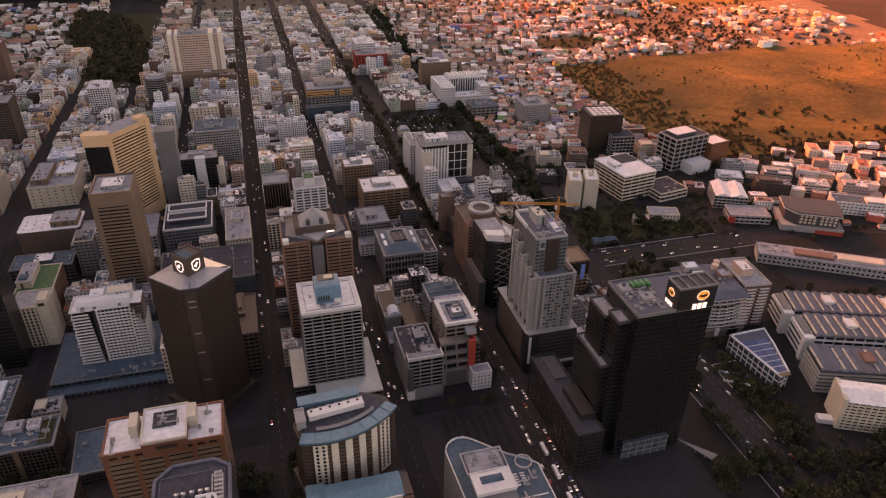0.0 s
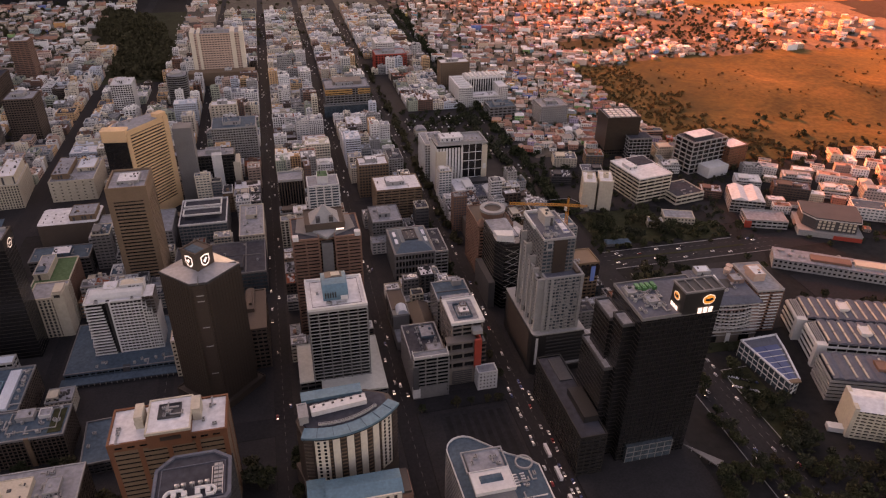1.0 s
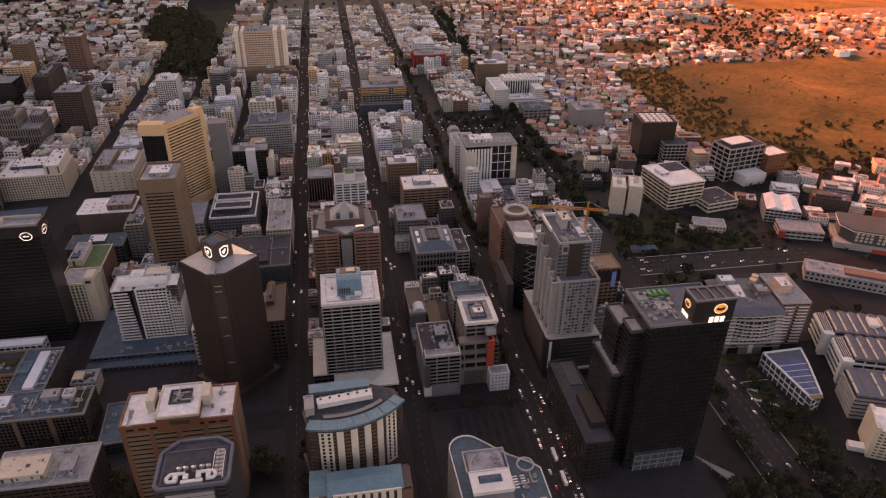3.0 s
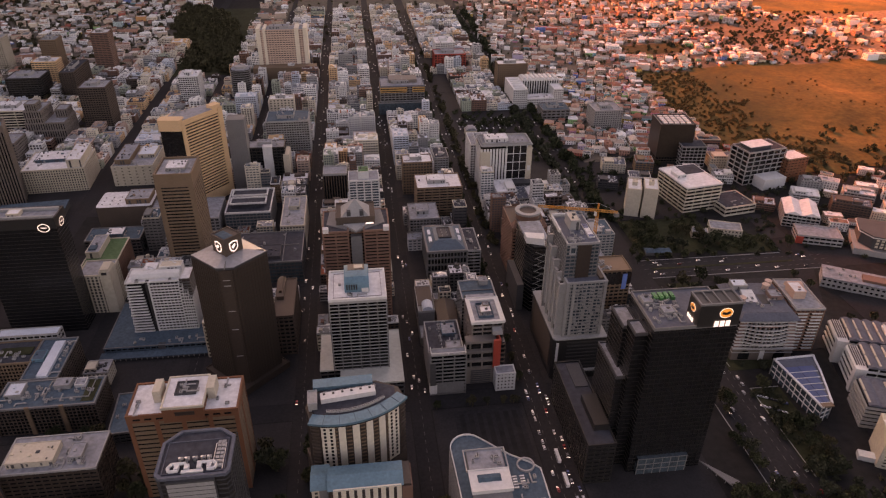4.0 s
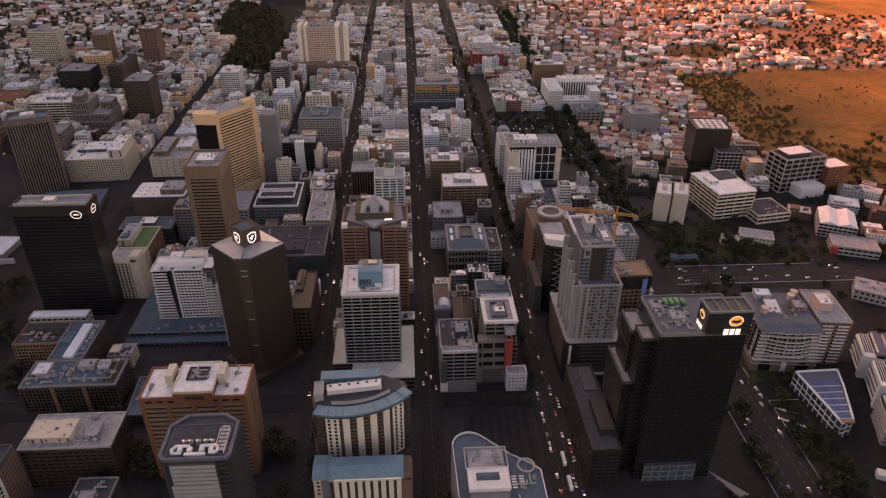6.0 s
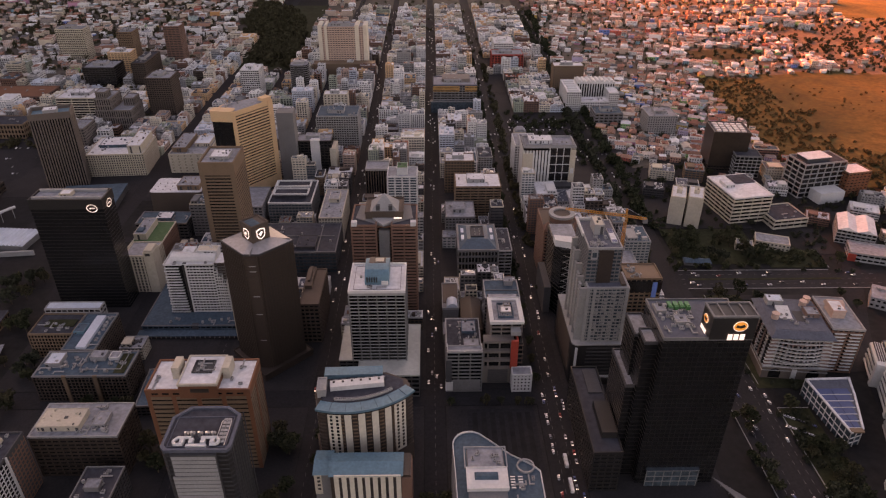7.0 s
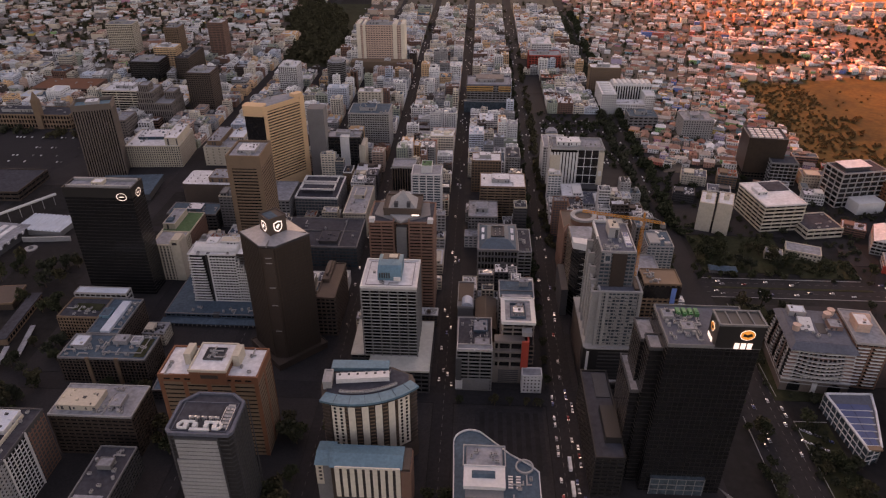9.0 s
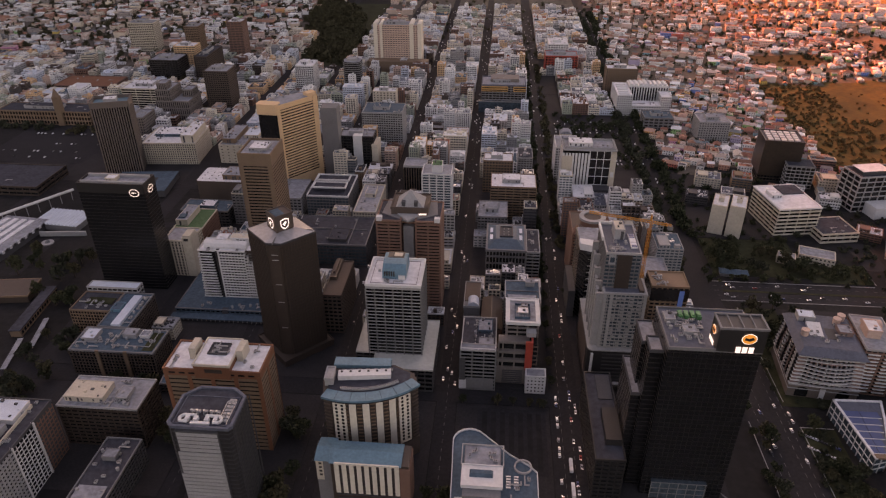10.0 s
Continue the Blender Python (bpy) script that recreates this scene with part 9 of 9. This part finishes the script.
thicket("hill_scrub", 590, 1540, 840, 1320, 620, 2.6, "drifts of low brown bushes on the dry slope", 2, drift, "scrub")
thicket("hill_scrub", 590, 860, 830, 1310, 1300, 3.4, "dense brown scrub along the edge of the slope", 12, lambda x, y: x < 700 + 110 * noise.noise((x / 60, y / 45, 2)) + 0.35 * max(0, 1050 - y), "scrub")
thicket("hill_scrub", 620, 1100, 770, 860, 150, 4.5, "dark bushes below the grass slope", 3)
thicket("hill_scrub", 760, 1180, 850, 1000, 80, 6.0, "dark clumps of trees on the slope", 14, drift)
thicket("town_trees", 345, 1150, 1300, 2150, 1300, 4.2, "trees among the hillside houses", 4)
thicket("town_trees", -1500, -335, 1000, 2150, 2400, 6.5, "trees among the distant houses", 5)
thicket("town_trees", -130, 345, 1450, 2150, 160, 5, "trees among the distant blocks", 6)
thicket("town_trees", 600, 1000, 560, 800, 120, 4, "trees between the hillside buildings", 31, lambda x, y: not taken(x, y, 6, 6))
thicket("town_trees", 460, 640, 600, 800, 170, 4, "trees along the climbing road", 32, lambda x, y: not taken(x, y, 8, 8))
thicket("town_trees", 360, 610, 900, 1300, 330, 3.6, "trees in yards of terraced houses", 7)
thicket("town_trees", 720, 1400, 1310, 1800, 420, 5, "trees among houses on the slope", 8)
thicket("avenue_trees", 312, 324, 690, 1900, 240, 7, "dark row of avenue trees", 21)
thicket("avenue_trees", 340, 352, 690, 1900, 240, 7, "dark row of avenue trees", 22)
thicket("town_trees", 345, 480, 700, 900, 150, 4, "trees between low houses and yards", 33, lambda x, y: not taken(x, y, 6, 6))
thicket("avenue_trees", 167, 173, 600, 1500, 130, 5, "dark row of street trees", 34)
thicket("avenue_trees", 189, 197, 660, 1500, 120, 5, "dark row of street trees", 36)
thicket("park_shrubs", 455, 516, 612, 648, 40, 4, "dark shrubs on the planted island", 35)
thicket("park_shrubs", 358, 420, 420, 565, 60, 4, "dark shrubs on the verge", 23, lambda x, y: not taken(x, y, 6, 6))
thicket("park_shrubs", 362, 394, 295, 400, 45, 3.5, "dark shrubs beside the boulevard", 24, lambda x, y: not taken(x, y, 6, 6))
thicket("park_shrubs", 352, 460, 606, 705, 80, 4.5, "dark shrubs on the lawn", 25)
thicket("park_shrubs", 322, 430, 200, 295, 110, 4, "dark shrubs and low trees in the park", 26)
thicket("car_park_trees", 207, 322, 890, 1105, 130, 5, "dark trees between parked cars", 27)
thicket("park_shrubs", -570, -486, 955, 992, 26, 6, "dark trees at the edge of the parade", 28)
thicket("park_shrubs", -760, -600, 968, 994, 30, 6, "dark trees before the sandstone hall", 29)
thicket("hedge", 500, 640, 438, 458, 60, 4, "dark hedge along the parade ground", 9)
thicket("distant_wood", -1300, 1300, 2150, 2700, 700, 14, "dark wooded foothill behind the town", 10)


# ---- cars ----
body = Geo()
prof = [(-2.15, 0.35), (2.15, 0.35), (2.2, 0.75), (1.1, 0.95), (-2.1, 1.0)]
body.v += [(-0.88, y, z) for y, z in prof] + [(0.88, y, z) for y, z in prof]
body.f += [(0, 1, 2, 3, 4), (9, 8, 7, 6, 5)] + [(i, 5 + i, 5 + (i + 1) % 5, (i + 1) % 5) for i in range(5)]
body.s += [0] * 7
body.prism([(-0.72, -1.4), (0.72, -1.4), (0.72, 0.35), (-0.72, 0.35)], 1.4, 1.47)
body.slot = 1
for wx in (-0.82, 0.82):
    for wy in (-1.35, 1.35):
        body.tube((wx - 0.1, wy, 0.33), (wx + 0.1, wy, 0.33), 0.33, n=10)
BODY = body.mesh("car", "carpaint", "rubber")
CABIN = Geo().prism([(-0.82, -2.0), (0.82, -2.0), (0.82, 1.05), (-0.82, 1.05)], 0.93, 1.42, [(-0.7, -1.5), (0.7, -1.5), (0.7, 0.35), (-0.7, 0.35)]).mesh("cabin_glass", "glass_black")
WHEEL = Geo().tube((-0.1, 0, 0), (0.1, 0, 0), 0.33, n=10).mesh("wheel", "rubber")
HEAD = Geo().box(-0.22, 0.22, -0.05, 0.12, -0.1, 0.12).mesh("headlight", "lamp")
bus = Geo().box(-1.25, 1.25, -6, 6, 0.4, 3.1)
BUS = bus.mesh("bus", "roofwhite")


def car(x, y, rz):
    ob = put("car", BODY, None, (x, y, 0.30 if z_road else 0.2), rz)
    tagged(ob, "small passenger car standing on the street", "car", "cars on the streets")
    put("cabin_glass", CABIN, ob)
    for wx in (-0.6, 0.6):
        put("headlight", HEAD, ob, (wx, 2.15, 0.68))


z_road = False
r = random.Random(9)
for y in range(262, 430, 8):
    if r.random() < 0.5:
        car(185.5 + r.uniform(-0.3, 0.3), y + r.uniform(-1, 1), 180)
    if r.random() < 0.3:
        car(189.5 + r.uniform(-0.3, 0.3), y + r.uniform(-1, 1), 180)
    if r.random() < 0.3:
        car(174 + r.uniform(-0.3, 0.3), y + r.uniform(-1, 1), 0)
for y in (292, 318, 341):
    ob = put("bus", BUS, None, (181.5, y, 0.1), 0)
    tagged(ob, "white bus standing in the traffic", "bus", "buses in traffic")
    part("window_band", Geo().box(-1.3, 1.3, -5.8, 5.8, 1.5, 2.5), "glass_black", ob)
    for wx in (-1.1, 1.1):
        for wy in (-3.8, 3.6):
            put("wheel", WHEEL, ob, (wx, wy, 0.4)).scale = (1.6, 1.25, 1.25)
for x, lo, hi, n in ((84, 420, 800, 14), (-12, 420, 800, 12), (181, 430, 800, 14)):
    for _ in range(n):
        car(x + r.choice((-5.5, -2, 2, 5.5)) + r.uniform(-0.3, 0.3), r.uniform(lo, hi), r.choice((0, 180)))
for _ in range(18):
    car(r.uniform(350, 540), 590 + r.choice((-12, -7, 6, 11)), 90)
for _ in range(20):
    car(348 + r.choice((-14, -9, -4, 5, 10, 14)) + r.uniform(-0.5, 0.5), r.uniform(235, 420), 2)
z_road = True
for i in range(14):
    car(366 + (i % 7) * 3.4, 374 - (i % 7) * 2.2 + (14 if i > 6 else 0), 55)


# ---- cars too far off to pick apart ----
swarm, r = Geo(), random.Random(21)
spots = [(x + r.choice((-5, -2, 2, 5)) * k, r.uniform(800, 1950), 0) for x, k, n in ((-108, 0.8, 40), (-12, 1, 70), (84, 1, 80), (181, 1.6, 90), (332, 2.2, 80), (-204, 0.8, 30)) for _ in range(n)]
spots += [(210 + 5.4 * i, y, 0) for i in range(20) for y in (908, 920, 940, 952, 1030, 1042, 1066, 1078) if r.random() < 0.6]
spots += [(-630 + 6 * i, y, 0) for i in range(24) for y in (868, 890, 920, 960) if r.random() < 0.3]
spots += [(r.uniform(345, 610), r.uniform(900, 1300), -18) for _ in range(60)]
spots += [(262 + 3.1 * i, y, 0) for i in range(10) for y in (618, 632, 650) if r.random() < 0.7]
for x, y, rz in spots:
    swarm.slot = r.choice((0, 0, 0, 1, 2))
    h = Geo()
    h.slot = swarm.slot
    h.box(-0.85, 0.85, -2.1, 2.1, 0.3, 0.95)
    h.prism([(-0.8, -1.7), (0.8, -1.7), (0.8, 0.9), (-0.8, 0.9)], 0.95, 1.45, [(-0.68, -1.3), (0.68, -1.3), (0.68, 0.4), (-0.68, 0.4)])
    joined(swarm, h, (x, y, 0.25), rz)
tagged(put("distant_cars", swarm.mesh("distant_cars", "roofwhite", "grey", "black")), "small cars standing and driving in distant streets", "cars", kind="stuff")
